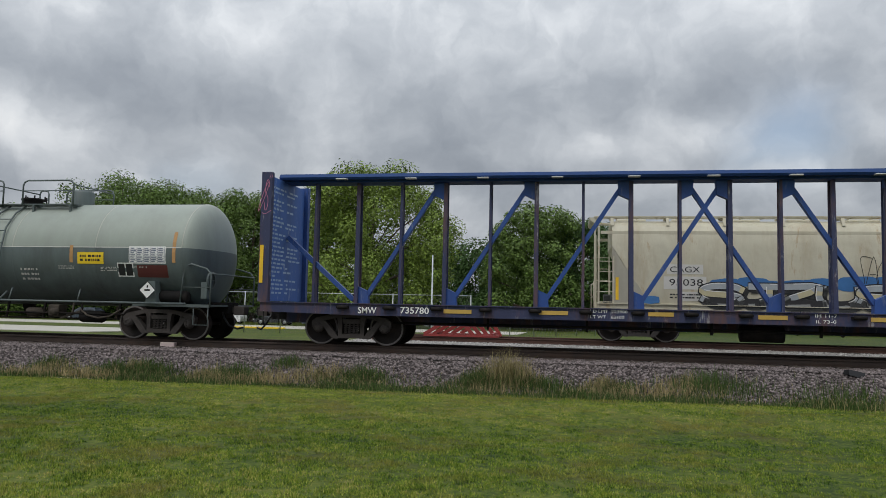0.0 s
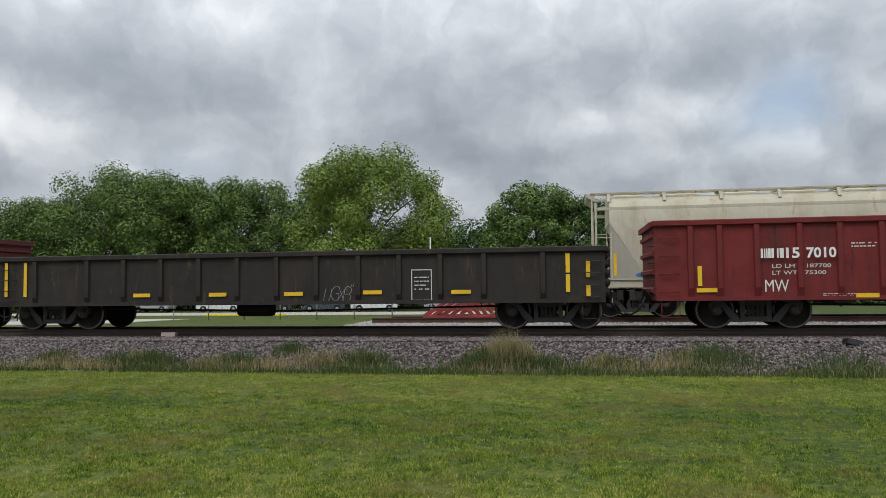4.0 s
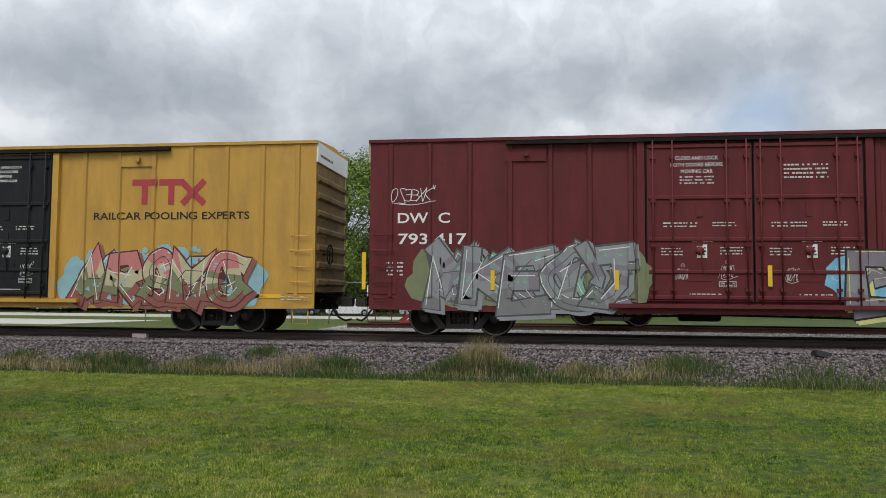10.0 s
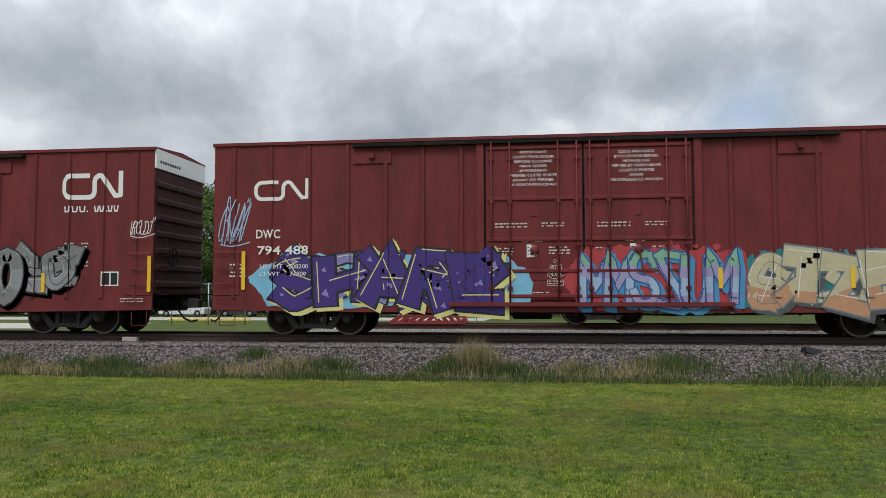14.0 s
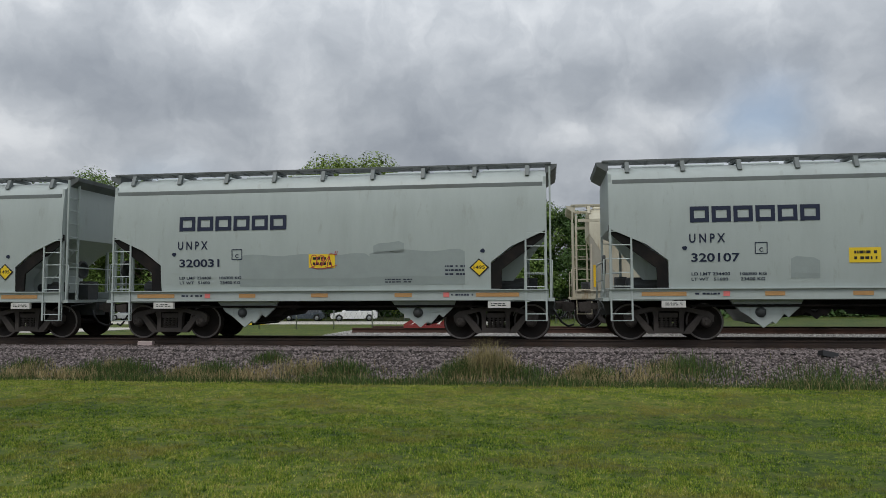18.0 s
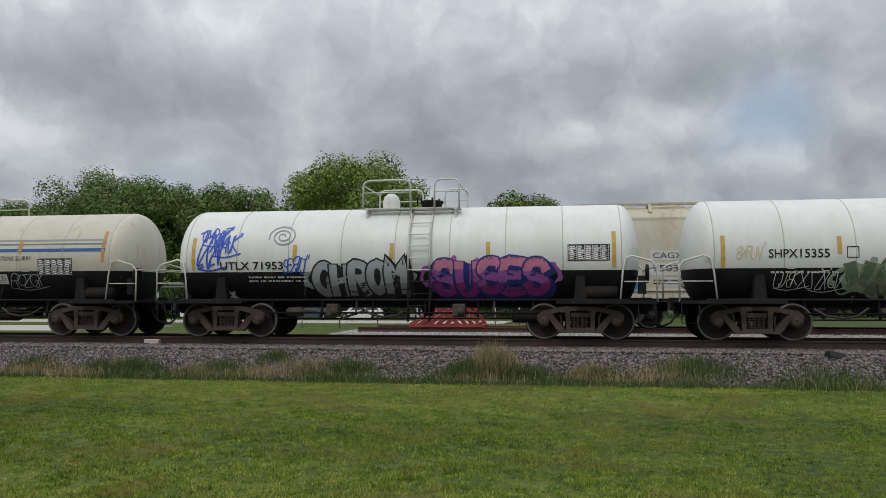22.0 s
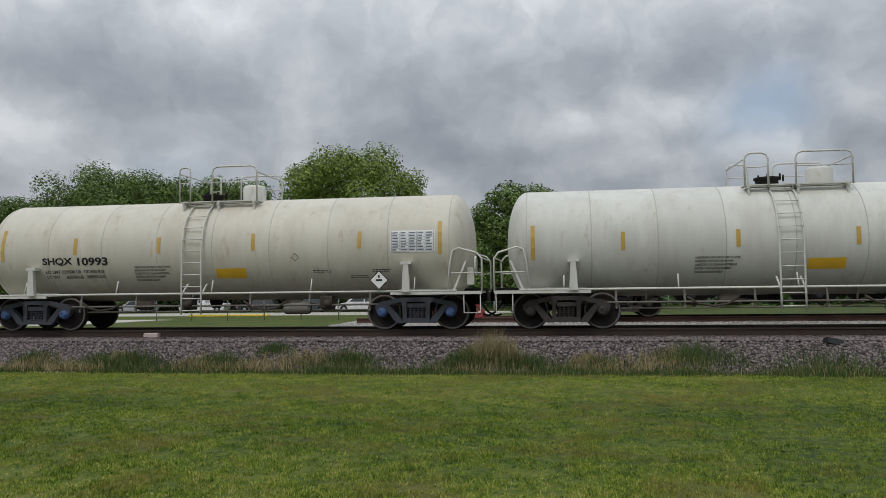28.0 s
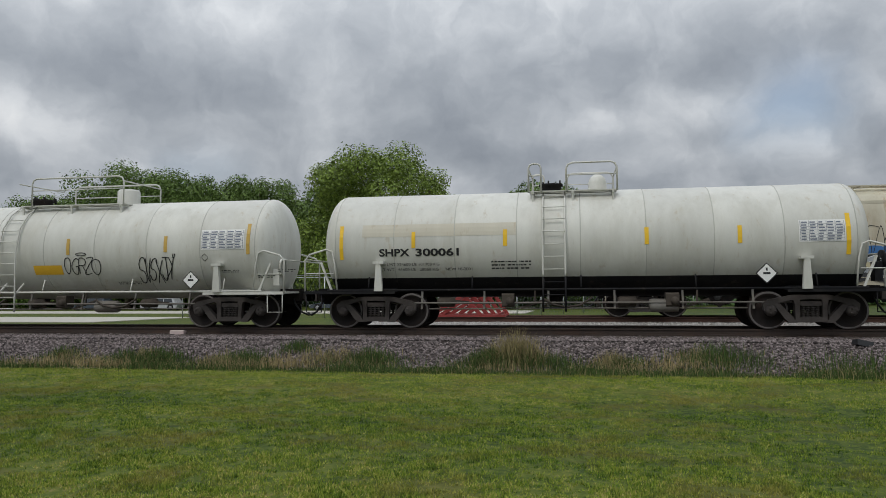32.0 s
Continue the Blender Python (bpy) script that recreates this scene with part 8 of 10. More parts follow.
        end_gear(c, e * half, e, 0.62, slope_grey if not still else under_black)
        sh = Shape()
        sh.prism_y([(e * (half - 0.05), 4.18 + dz), (e * (half + 0.22), 4.34 + dz), (e * (half + 0.25), 4.44 + dz), (e * (half - 0.05), 4.44 + dz)][::e], -1.25, 1.25)
        part("end_walk", sh, walk_grey if not still else body, c)
    # side sill
    sh = Shape()
    for s in (-1, 1):
        sh.chamfered(-half, half, *sorted((s * 1.50, s * 1.34)), 1.0, 1.275, 0.015)
        sh.box(-half, half, *sorted((s * 1.56, s * 1.36)), 1.262, 1.285)
    part("side_sill", sh, body, c)
    # roof eave band, running boards on brackets, hatches
    sh = Shape()
    for s in (-1, 1):
        sh.box(-half + 0.12, half - 0.12, *sorted((s * 1.47, s * 1.40)), 3.86 + dz, 3.96 + dz)
    part("eave_band", sh, hopper_dark if not still else body, c)
    brk = Shape()
    brk.prism_x([(y, z + dz) for y, z in ((-1.42, 4.15), (-1.30, 4.42), (-0.5, 4.46), (-0.5, 4.40), (-1.2, 4.36), (-1.34, 4.14))], -0.05, 0.05)
    me = brk.mesh("walk_bracket", hopper_dark if not still else body)
    for i in range(9):
        part("walk_bracket", me, None, c, at=pose(-half + 0.5 + i * (2 * half - 1.0) / 8, 0, 0))
    for s in (-1, 1):
        sh = Shape()
        for k in range(4):
            sh.box(-half - 0.1, half + 0.1, *sorted((s * (0.72 + k * 0.16), s * (0.80 + k * 0.16))), 4.44 + dz, 4.48 + dz)
        for i in range(24):
            bx = -half + i * 2 * half / 23
            sh.box(bx - 0.02, bx + 0.02, *sorted((s * 0.72, s * 1.28)), 4.425 + dz, 4.445 + dz)
        part("running_board", sh, walk_grey if not still else car_beige, c)
    for i in range(8):
        sh = Shape()
        hx = -half + 1.2 + i * (2 * half - 2.4) / 7
        sh.chamfered(hx - 0.5, hx + 0.5, -0.45, 0.45, 4.38 + dz, 4.47 + dz, 0.03)
        part("hatch_cover", sh, body, c)
    # discharge pockets
    for hx in ((-2.15, 2.58) if not still else (-4, 0, 4)):
        sh = Shape()
        plate = [(-0.78, 1.0), (-0.55, 0.72), (-0.38, 0.62), (-0.02, 0.32), (0.18, 0.48), (0.26, 0.42), (0.46, 0.66), (0.56, 0.58), (0.82, 0.82), (0.9, 1.0)]
        sh.prism_y([(hx + a_, b_) for a_, b_ in plate][::1], -1.2, -1.12)
        sh.prism_y([(hx - 0.6, 1.0), (hx - 0.15, 0.42), (hx + 0.2, 0.42), (hx + 0.65, 1.0)], -1.12, 1.12)
        if not still:
            fin = Shape()
            fin.prism_y([(hx + 0.10, 0.36), (hx + 0.42, 0.56), (hx + 0.9, 0.62), (hx + 1.05, 0.76), (hx + 1.3, 0.86), (hx + 1.38, 1.0), (hx + 0.2, 1.0)], -1.0, 1.0)
            part("outlet_gate", fin, under_black, c)
        pk = part("discharge_pocket", sh, body if not still else under_black, c)
        sh = Shape()
        sh.lathe([(-0.1, 0.0), (-0.1, 0.06), (-0.04, 0.12), (0.03, 0.14)], (hx - 0.08, -1.2, 0.70), "y", 12)
        part("outlet_cap", sh, slope_grey, pk)
    sh = Shape()
    if still:
        for bx in (-2.0, 2.0):
            sh.prism_y([(bx - 0.9, 1.0), (bx + 0.9, 1.0), (bx + 0.3, 0.45), (bx - 0.3, 0.45)], -0.9, 0.9)
    sh.box(-half + 0.6, half - 0.6, -0.25, 0.25, 0.75, 1.0)
    sh.tube([(-half + 1.6, -1.25, 0.86), (half - 1.6, -1.25, 0.86)], 0.03, 6)
    part("centre_sill", sh, under_black, c)
    for tx in ((-4.36, 4.48) if not still else (-6.35, 6.35)):
        truck(c, tx, truck_steel if not still else under_truck)

    def surf(x_, z):
        ys = [p for p in prof[:9]]
        for (ya, za), (yb, zb) in zip(ys, ys[1:]):
            if za <= z <= zb:
                return ya + (yb - ya) * (z - za) / (zb - za)
        return -1.5

    fl = flat(-1.50)
    if not still:
        for b in patches:
            x0, z0, x1, z1 = b
            m = max(3, int((x1 - x0) / 0.12))
            hi = [z1 + 0.035 * math.sin(i * 0.55 + b[0] * 3) * rng.uniform(0.5, 1.0) - (0.06 if i in (0, m) else 0) for i in range(m + 1)]
            lo = [z0 + rng.uniform(0, 0.012) for i in range(m + 1)]
            xs_ = [x0 + (x1 - x0) * i / m for i in range(m + 1)]
            quads = [[(xs_[i], lo[i] + (hi[i] - lo[i]) * k / 4), (xs_[i + 1], lo[i + 1] + (hi[i + 1] - lo[i + 1]) * k / 4), (xs_[i + 1], lo[i + 1] + (hi[i + 1] - lo[i + 1]) * (k + 1) / 4), (xs_[i], lo[i] + (hi[i] - lo[i]) * (k + 1) / 4)] for i in range(m) for k in range(4)]
            sh = Shape()
            for q in quads:
                sh.add([(px, surf(px, pz) - 0.006, pz) for px, pz in q], [(0, 1, 2, 3)])
            part("repaint_patch", sh, patch_grey, c, "darker grey overpainted patch")
        block_mark(c, (-3.91, 2.87, -0.89, 3.25), 6, navy_paint, surf, 0.012, "dark blue plain block of the maker's mark", 0.25)
        words("U N P X", (-3.91, 2.37, -3.08, 2.59), navy_paint, c, surf, 0.012, 0.02)
        words(number, (-3.87, 1.91, -2.75, 2.12), navy_paint, c, surf, 0.012, 0.02)
        words("LD LMT 234400\nLT WT   51600", (-3.87, 1.46, -2.98, 1.66), navy_paint, c, surf, 0.012, 0.02)
        words("106300 KG\n23400 KG", (-2.75, 1.46, -2.15, 1.66), navy_paint, c, surf, 0.012, 0.02)
        decal("plate_mark", stroke([(-2.4, 2.1), (-2.13, 2.1), (-2.13, 2.36), (-2.4, 2.36), (-2.4, 2.1)], 0.02), navy_paint, c, surf, 0.012)
        words("C", (-2.31, 2.14, -2.22, 2.24), navy_paint, c, surf, 0.012)
        if sign:
            decal("contact_sign", rect(-0.31, 1.86, 0.39, 2.21), sign_yellow, c, surf, 0.014, "yellow rectangular sign")
            bars((-0.2, 1.9, 0.3, 2.17), 2, black_paint, c, surf, rng, 0.017, fill=0.5)
        decal("placard", [[(4.11, 1.60), (4.36, 1.83), (4.11, 2.06), (3.86, 1.83)]], black_paint, c, surf, 0.014, "diamond hazard placard")
        decal("placard", [[(4.11, 1.64), (4.31, 1.83), (4.11, 2.02), (3.91, 1.83)]], sign_yellow, c, surf, 0.017)
        words("1495", (3.97, 1.79, 4.25, 1.88), black_paint, c, surf, 0.02)
        bars((3.25, 1.62, 3.75, 1.92), 3, navy_paint, c, surf, rng, 0.012)
        bars((1.7, 1.45, 2.4, 1.58), 2, navy_paint, c, surf, rng, 0.012)
        for lx in (-4.02, 4.2):
            decal("jack_mark", [blob(lx, 2.25, 0.06, 0.05, rng)], navy_paint, c, surf, 0.012)
        stripes(c, fl, [], [(-5.05, -4.0, 1.15), (-2.2, -1.75, 1.15), (-0.25, 0.2, 1.15), (1.95, 2.4, 1.15), (4.02, 5.1, 1.15)], material=wood_strip)
        bars((-3.8, 1.1, -3.2, 1.2), 1, navy_paint, c, fl, rng, 0.012)
        decal("warning_mark", rect(-3.15, 1.09, -3.0, 1.21) + rect(3.2, 1.09, 3.35, 1.21), paint("coral", 0.7, 0.18, 0.17), c, fl, 0.012)
        bars((3.4, 1.1, 3.95, 1.2), 1, navy_paint, c, fl, rng, 0.012)
        for bx in (-4.3, 4.6):
            sh = Shape()
            sh.box(bx - 0.28, bx + 0.28, -1.52, -1.44, 0.82, 0.98)
            part("info_plate", sh, dull_white, c)
            bars((bx - 0.2, 0.86, bx + 0.2, 0.95), 2, black_paint, c, flat(-1.52), rng, 0.006)
        if number in ("320054", "320107"):
            sh = Shape()
            sh.chamfered(2.9, 5.2, -1.6, -1.5, 1.33, 1.46, 0.01)
            part("side_board", sh, dull_white, c, "pale board along the side")
        if graf:
            tag_scrawl((-1.75, 1.5, -0.5, 2.1), P["white"], c, surf, 41, 0.025, 5)
            tag_scrawl((0.6, 1.5, 2.1, 2.1), P["white"], c, surf, 42, 0.025, 6)
            tag_scrawl((-2.5, 1.5, -1.9, 1.9), P["slate"], c, surf, 43, 0.02, 3)
            tag_scrawl((2.2, 1.7, 2.9, 2.2), P["slate"], c, surf, 44, 0.015, 4)
    return c, surf, rng


def covered_hoppers():
    spec = [(-241.6, "320267", [(-2.13, 1.38, -0.47, 2.15), (0.44, 1.40, 1.63, 2.2), (1.63, 1.42, 1.95, 2.05), (1.95, 1.46, 3.5, 2.2)], True, False),
            (-254.77, "320107", [(-1.6, 1.5, -0.95, 2.0), (2.9, 2.35, 3.6, 3.2)], True, False),
            (-267.87, "320031", [(-2.2, 1.38, 1.3, 2.2), (1.3, 1.4, 3.75, 2.28), (1.4, 2.2, 2.2, 2.5)], True, False),
            (-280.95, "320181", [(-2.25, 1.38, -0.2, 2.18), (-0.2, 1.39, 1.95, 2.12), (2.0, 1.42, 3.3, 2.2)], True, False),
            (-294.0, "320054", [], True, True)]
    for k, (x, num, patches, sign, graf) in enumerate(spec):
        c, s, rng = covered_hopper(x, "pale grey covered hopper car" + (" with overpainted patches" if patches else " with thin white graffiti"), num, 300 + k, patches, sign, graf)
        if num == "320031":
            tag_scrawl((-0.25, 1.9, 0.35, 2.2), P["red"], c, s, 45, 0.03, 3, off=0.02)


seam_grime = mat("seam_grime", (0.43, 0.43, 0.39), 0.6, vary=0.5, streak=True)


def tank_car(x, label, upper, lower, split, rl, rr, trucks, plat, lad, steel, r=1.40, zc=2.20, seams=8, dome_x=None, style="pipe", seed=0, box_bonnet=True, tpaint=None, caps=None, strips=(), strip_mat=None, table=None, table_dark=False, sign=None, diamond=None, head=0.55):
    """A tank car: shell with dished heads, cradles, ladders, top platform and end rails."""
    c = car_root("tank_car", label, "tank car", x)
    low_steel = lower if lower is belly_black else steel
    rng = random.Random(seed)
    prof = []
    for k in range(19):
        a = radians(90 * k / 18)
        prof.append((rl - head * math.cos(a), max(r * math.sin(a), 0.001)))
    sh = Shape(True)
    sh.lathe(prof, (0, 0, zc), "x", 72, split)
    shell = part("tank_head", sh, [upper, lower], c)
    for i in range(seams):
        sh = Shape(True)
        w = (rr - rl) / seams
        sh.lathe([(rl + w * i, r), (rl + w * (i + 0.5), r), (rl + w * (i + 1), r)], (0, 0, zc), "x", 72, split)
        part("shell_course", sh, [upper, lower], c)
    prof = []
    for k in range(19):
        a = radians(90 - 90 * k / 18)
        prof.append((rr + head * math.cos(a), max(r * math.sin(a), 0.001)))
    sh = Shape(True)
    sh.lathe(prof, (0, 0, zc), "x", 72, split)
    part("tank_head", sh, [upper, lower], c)
    for i in range(seams + 1):
        sx = rl + (rr - rl) * i / seams
        sh = Shape(True)
        sh.lathe([(-0.012, r - 0.002), (-0.010, r + 0.006), (0.010, r + 0.006), (0.012, r - 0.002)], (sx, 0, zc), "x", 72, split)
        part("weld_seam", sh, [seam_grime if upper is not tank_black else upper, lower], c)
    # top platform with rails, manway, valve bonnet
    p0, p1, prail = plat
    z0 = zc + r
    sh = Shape()
    for k in range(6):
        sh.box(p0, p1, -0.9 + k * 0.31, -0.66 + k * 0.31, z0 - 0.10, z0 - 0.07)
    for bx in (p0 + 0.1, (p0 + p1) / 2, p1 - 0.1):
        sh.box(bx - 0.03, bx + 0.03, -0.95, 0.95, z0 - 0.16, z0 - 0.10)
        for y in (-0.9, 0.9):
            sh.bar((bx, y, z0 - 0.45), (bx, y, z0 - 0.12), 0.05)
    part("top_platform", sh, steel, c)
    h = prail - z0 + 0.1
    lx = (lad[0] + lad[1]) / 2
    for a, b in ((p0, lx - 0.32), (lx + 0.32, p1)):
        if b - a < 0.25:
            continue
        for y in (-0.95, 0.95):
            sh = Shape()
            rad = min(0.15, (b - a) / 3)
            sh.tube([(a, y, z0 - 0.12), (a, y, z0 + h - rad), (a + rad * 0.3, y, z0 + h - rad * 0.3), (a + rad, y, z0 + h), (b - rad, y, z0 + h), (b - rad * 0.3, y, z0 + h - rad * 0.3), (b, y, z0 + h - rad), (b, y, z0 - 0.12)], 0.025, 6)
            sh.tube([(a, y, z0 + h * 0.5), (b, y, z0 + h * 0.5)], 0.016, 5)
            part("safety_rail", sh, steel, c)
    sh = Shape()
    for xx in (p0, p1):
        sh.tube([(xx, -0.95, z0 + h * 0.8), (xx, 0.95, z0 + h * 0.8)], 0.02, 5)
    part("safety_rail", sh, steel, c)
    dx = dome_x if dome_x is not None else p0 + 0.55
    sh = Shape(True)
    if box_bonnet:
        sh.lathe([(-0.1, 0.32), (0.36, 0.32), (0.42, 0.28), (0.44, 0.0)], (dx, 0, z0), "z", 18)
    else:
        sh.lathe([(-0.1, 0.24), (0.2, 0.24), (0.33, 0.2), (0.42, 0.1), (0.44, 0.0)], (dx, 0, z0), "z", 18)
    part("valve_bonnet", sh, steel if steel is not tank_black else under_black, c)
    sh = Shape(True)
    sh.lathe([(-0.1, 0.28), (0.12, 0.28), (0.14, 0.32), (0.2, 0.32), (0.22, 0.1), (0.24, 0.0)], (lx + (0.1 if dx < lx else -0.1), 0, z0), "z", 16)
    for k in range(6):
        a = k * math.tau / 6
        sh.tube([(lx + 0.3 * math.cos(a), 0.3 * math.sin(a), z0 + 0.1), (lx + 0.3 * math.cos(a), 0.3 * math.sin(a), z0 + 0.27)], 0.025, 5)
    part("manway", sh, under_black, c)
    # side ladder down to the sill, bent round the shell
    y_at = lambda z: -math.sqrt(max(r * r - (z - zc) ** 2, 0.25)) if z > zc else -r
    sh = Shape()
    zs = [0.45, 0.9, 1.4, zc, zc + 0.45 * r, zc + 0.75 * r, zc + 0.92 * r]
    cutz = split if low_steel is not steel else 0.0
    for xx in lad:
        sh.tube([(xx, y_at(z) - 0.11, z) for z in [max(cutz, 0.45)] + [q for q in zs if q > max(cutz, 0.45) + 0.05]], 0.026, 5)
    lad_ob = part("ladder", sh, steel, c)
    low_ob = lad_ob
    if cutz:
        sh = Shape()
        for xx in lad:
            sh.tube([(xx, y_at(z) - 0.11, z) for z in (0.45, 0.9, 1.4, cutz) if z <= cutz], 0.026, 5)
        low_ob = part("ladder", sh, low_steel, c)
    rung = Shape()
    rung.tube([(lad[0], 0, 0), (lad[1], 0, 0)], 0.015, 5)
    me = rung.mesh("rung", steel)
    me_low = rung.mesh("rung", low_steel)
    for i in range(10):
        z = 0.55 + i * (zc + 0.85 * r - 0.55) / 9
        part("rung", me if z > cutz else me_low, None, lad_ob if z > cutz else low_ob, at=pose(0, y_at(z) - 0.11, z))
    sh = Shape()
    for xx in lad:
        sh.bar((xx, -r - 0.1, 0.95), (xx, -r + 0.25, 1.25), 0.04)
    part("ladder_brace", sh, low_steel, c)
    # running rail along the side and brackets
    sh = Shape()
    sh.tube([(rl - 0.2, -r - 0.02, 1.0), (rr + 0.2, -r - 0.02, 1.0)], 0.03, 6)
    for i in range(5):
        bx = rl + 0.9 + i * (rr - rl - 1.8) / 4
        sh.tube([(bx, -r - 0.02, 1.0), (bx, -r * 0.93, 1.35)], 0.02, 5)
    part("side_rail", sh, low_steel, c)
    sh = Shape()
    sh.tube([(rl + 1.2, -0.9, 0.66), (rr - 1.2, -0.9, 0.66)], 0.025, 6)
    sh.tube([(rl + 1.6, -0.7, 0.5), (rr - 1.4, -0.7, 0.52)], 0.02, 6)
    for i in range(6):
        bx = rl + 2.2 + i * (rr - rl - 4.4) / 5
        sh.bar((bx, -0.85, 0.5), (bx, -0.75, 1.0), 0.05)
    sh.lathe([(-0.35, 0.0), (-0.35, 0.15), (-0.3, 0.17), (0.3, 0.17), (0.35, 0.15), (0.35, 0)], ((lad[1] + 2.4), -0.75, 0.58), "x", 12)
    part("brake_rigging", sh, under_black if style != "pipe" else mat("rig_grey", (0.2, 0.19, 0.17), 0.65, vary=0.4, stain=RUST, stain_amount=0.4), c)
    gear = mat("gear_grime", (0.085, 0.072, 0.06), 0.75, vary=0.6, stain=(0.03, 0.026, 0.023), stain_amount=0.7, spec=0.15)
    span = trucks[1] - trucks[0] - 3.4
    for k in range(7):
        bx = trucks[0] + 1.7 + span * (k + rng.uniform(0.15, 0.85)) / 7
        if lad[0] - 0.1 < bx < lad[1] + 0.1:
            continue
        sh = Shape()
        kind_ = (k + seed) % 4
        if kind_ == 0:  # brake cylinder with its rod
            sh.lathe([(-0.28, 0.0), (-0.28, 0.10), (-0.22, 0.13), (0.16, 0.13), (0.2, 0.05), (0.55, 0.025), (0.55, 0.0)], (bx, -0.72, 0.68), "x", 12)
        elif kind_ == 1:  # control valve
            sh.chamfered(bx - 0.16, bx + 0.16, -0.95, -0.6, 0.55, 0.9, 0.04)
            sh.lathe([(-0.1, 0.0), (-0.1, 0.09), (0.05, 0.11)], (bx + 0.05, -0.97, 0.7), "y", 10)
        elif kind_ == 2:  # lever and hanger
            sh.bar((bx - 0.35, -0.85, 0.52), (bx + 0.3, -0.8, 0.74), 0.06, 0.03)
            sh.bar((bx, -0.83, 0.6), (bx + 0.02, -0.8, 0.98), 0.045)
        else:  # a pipe that dips
            sh.tube([(bx - 0.7, -0.9, 0.78), (bx - 0.45, -0.95, 0.62), (bx - 0.1, -0.98, 0.55), (bx + 0.25, -0.95, 0.6), (bx + 0.55, -0.88, 0.8)], 0.028, 6)
        part(("brake_cylinder", "control_valve", "brake_lever", "air_pipe")[kind_], sh, gear, c)
    sh = Shape(True)
    sh.lathe([(-0.32, 0.12), (-0.2, 0.17), (0.2, 0.24)], (lx, 0, zc - r + 0.1), "z", 14)
    part("bottom_outlet", sh, under_black, c)
    for e, rx, tx in ((-1, rl, trucks[0]), (1, rr, trucks[1])):
        # stub sill, cradle, end platform and rails
        sh = Shape()
        sh.box(*sorted((tx - e * 1.1, rx + e * 0.85)), -0.3, 0.3, 0.72, 1.05)
        part("stub_sill", sh, under_black, c)
        sh = Shape()
        pts = [(y, zc - math.sqrt(max(r * r - y * y, 0))) for y in np.linspace(-0.8, 0.8, 13)]
        poly = [(-0.85, 0.95)] + [(float(y), float(z) + 0.03) for y, z in pts] + [(0.85, 0.95)]
        sh.prism_x(poly[::-1], tx - 0.5, tx + 0.5)
        part("tank_cradle", sh, lower if style == "split" or split else steel, c)
        if style == "pipe":
            sh = Shape()
            sh.prism_y([(tx - e * 0.18 - 0.11, 0.98), (tx - e * 0.18 + 0.11, 0.98), (tx - e * 0.18 + 0.06, 1.72), (tx - e * 0.18 - 0.06, 1.72)], -r - 0.12, -r - 0.02)
            sh.box(tx - e * 0.18 - 0.14, tx - e * 0.18 + 0.14, -r - 0.13, -r + 0.1, 1.68, 1.75)
            part("tank_bracket", sh, steel, c)
        else:
            sh = Shape()
            sh.prism_y([(tx - 0.16, 1.0), (tx + 0.16, 1.0), (tx + 0.1, 1.6), (tx - 0.1, 1.6)], -r - 0.02, -r * 0.85)
            part("tank_bracket", sh, lower, c)
        xe = rx + e * (head + 0.28)
        sh = Shape()
        sh.box(*sorted((tx + e * 0.4, xe)), -1.42, 1.42, 0.93, 0.98)
        sh.box(*sorted((tx - e * 0.6, xe)), -1.44, -1.38, 0.91, 0.99)
        part("end_platform", sh, low_steel, c)
        sh = Shape()
        for y in (-1.38, 1.38):
            sh.tube([(rx - e * 0.05, y, 0.98), (rx + e * 0.02, y, 1.7), (rx + e * 0.1, y, 2.02), (rx + e * 0.25, y, 2.08), (xe - e * 0.12, y, 1.95), (xe, y, 1.8), (xe, y, 0.95)], 0.024, 6)
            sh.tube([(xe, y, 1.45), (rx + e * 0.05, y, 1.45)], 0.016, 5)
        sh.tube([(xe, -1.38, 1.82), (xe, 1.38, 1.82)], 0.02, 5)
        if style == "pipe":
            sh.bar((rx + e * 0.1, -1.36, 0.98), (rx + e * 0.42, -1.3, 1.75), 0.05)
        part("end_rail", sh, steel, c)
        sill_step(c, xe - e * 0.25, 0.96, -1.4, low_steel, 0.42, 0.52)
        end_gear(c, rx + e * head, e, 0.65)
    # brake gear on the right-hand end
    sh = Shape()
    xe = rr + head + 0.1
    sh.box(xe - 0.22, xe - 0.05, -1.15, -0.9, 1.15, 1.6)
    sh.lathe([(-0.03, 0.05), (-0.03, 0.24), (0.02, 0.24), (0.02, 0.19)], (xe, -1.0, 1.65), "x", 14)
    for k in range(4):
        a = k * math.tau / 4
        sh.bar((xe, -1.0, 1.65), (xe, -1.0 + 0.22 * math.cos(a), 1.65 + 0.22 * math.sin(a)), 0.025)
    part("hand_brake", sh, low_steel, c)
    if style == "split" or lower is tank_black:
        sh = Shape(True)
        tx = trucks[1]
        sh.lathe([(-0.42, 0.0), (-0.42, 0.14), (-0.36, 0.17), (0.36, 0.17), (0.42, 0.14), (0.42, 0)], (tx + 0.5, -1.2, 1.18), "x", 12)
        part("air_reservoir", sh, under_black, c)
    for tx in trucks:
        truck(c, tx, tpaint or truck_steel, caps)
    s = round_side(r, zc)
    stripes(c, s, strips, material=strip_mat or reflector_old)
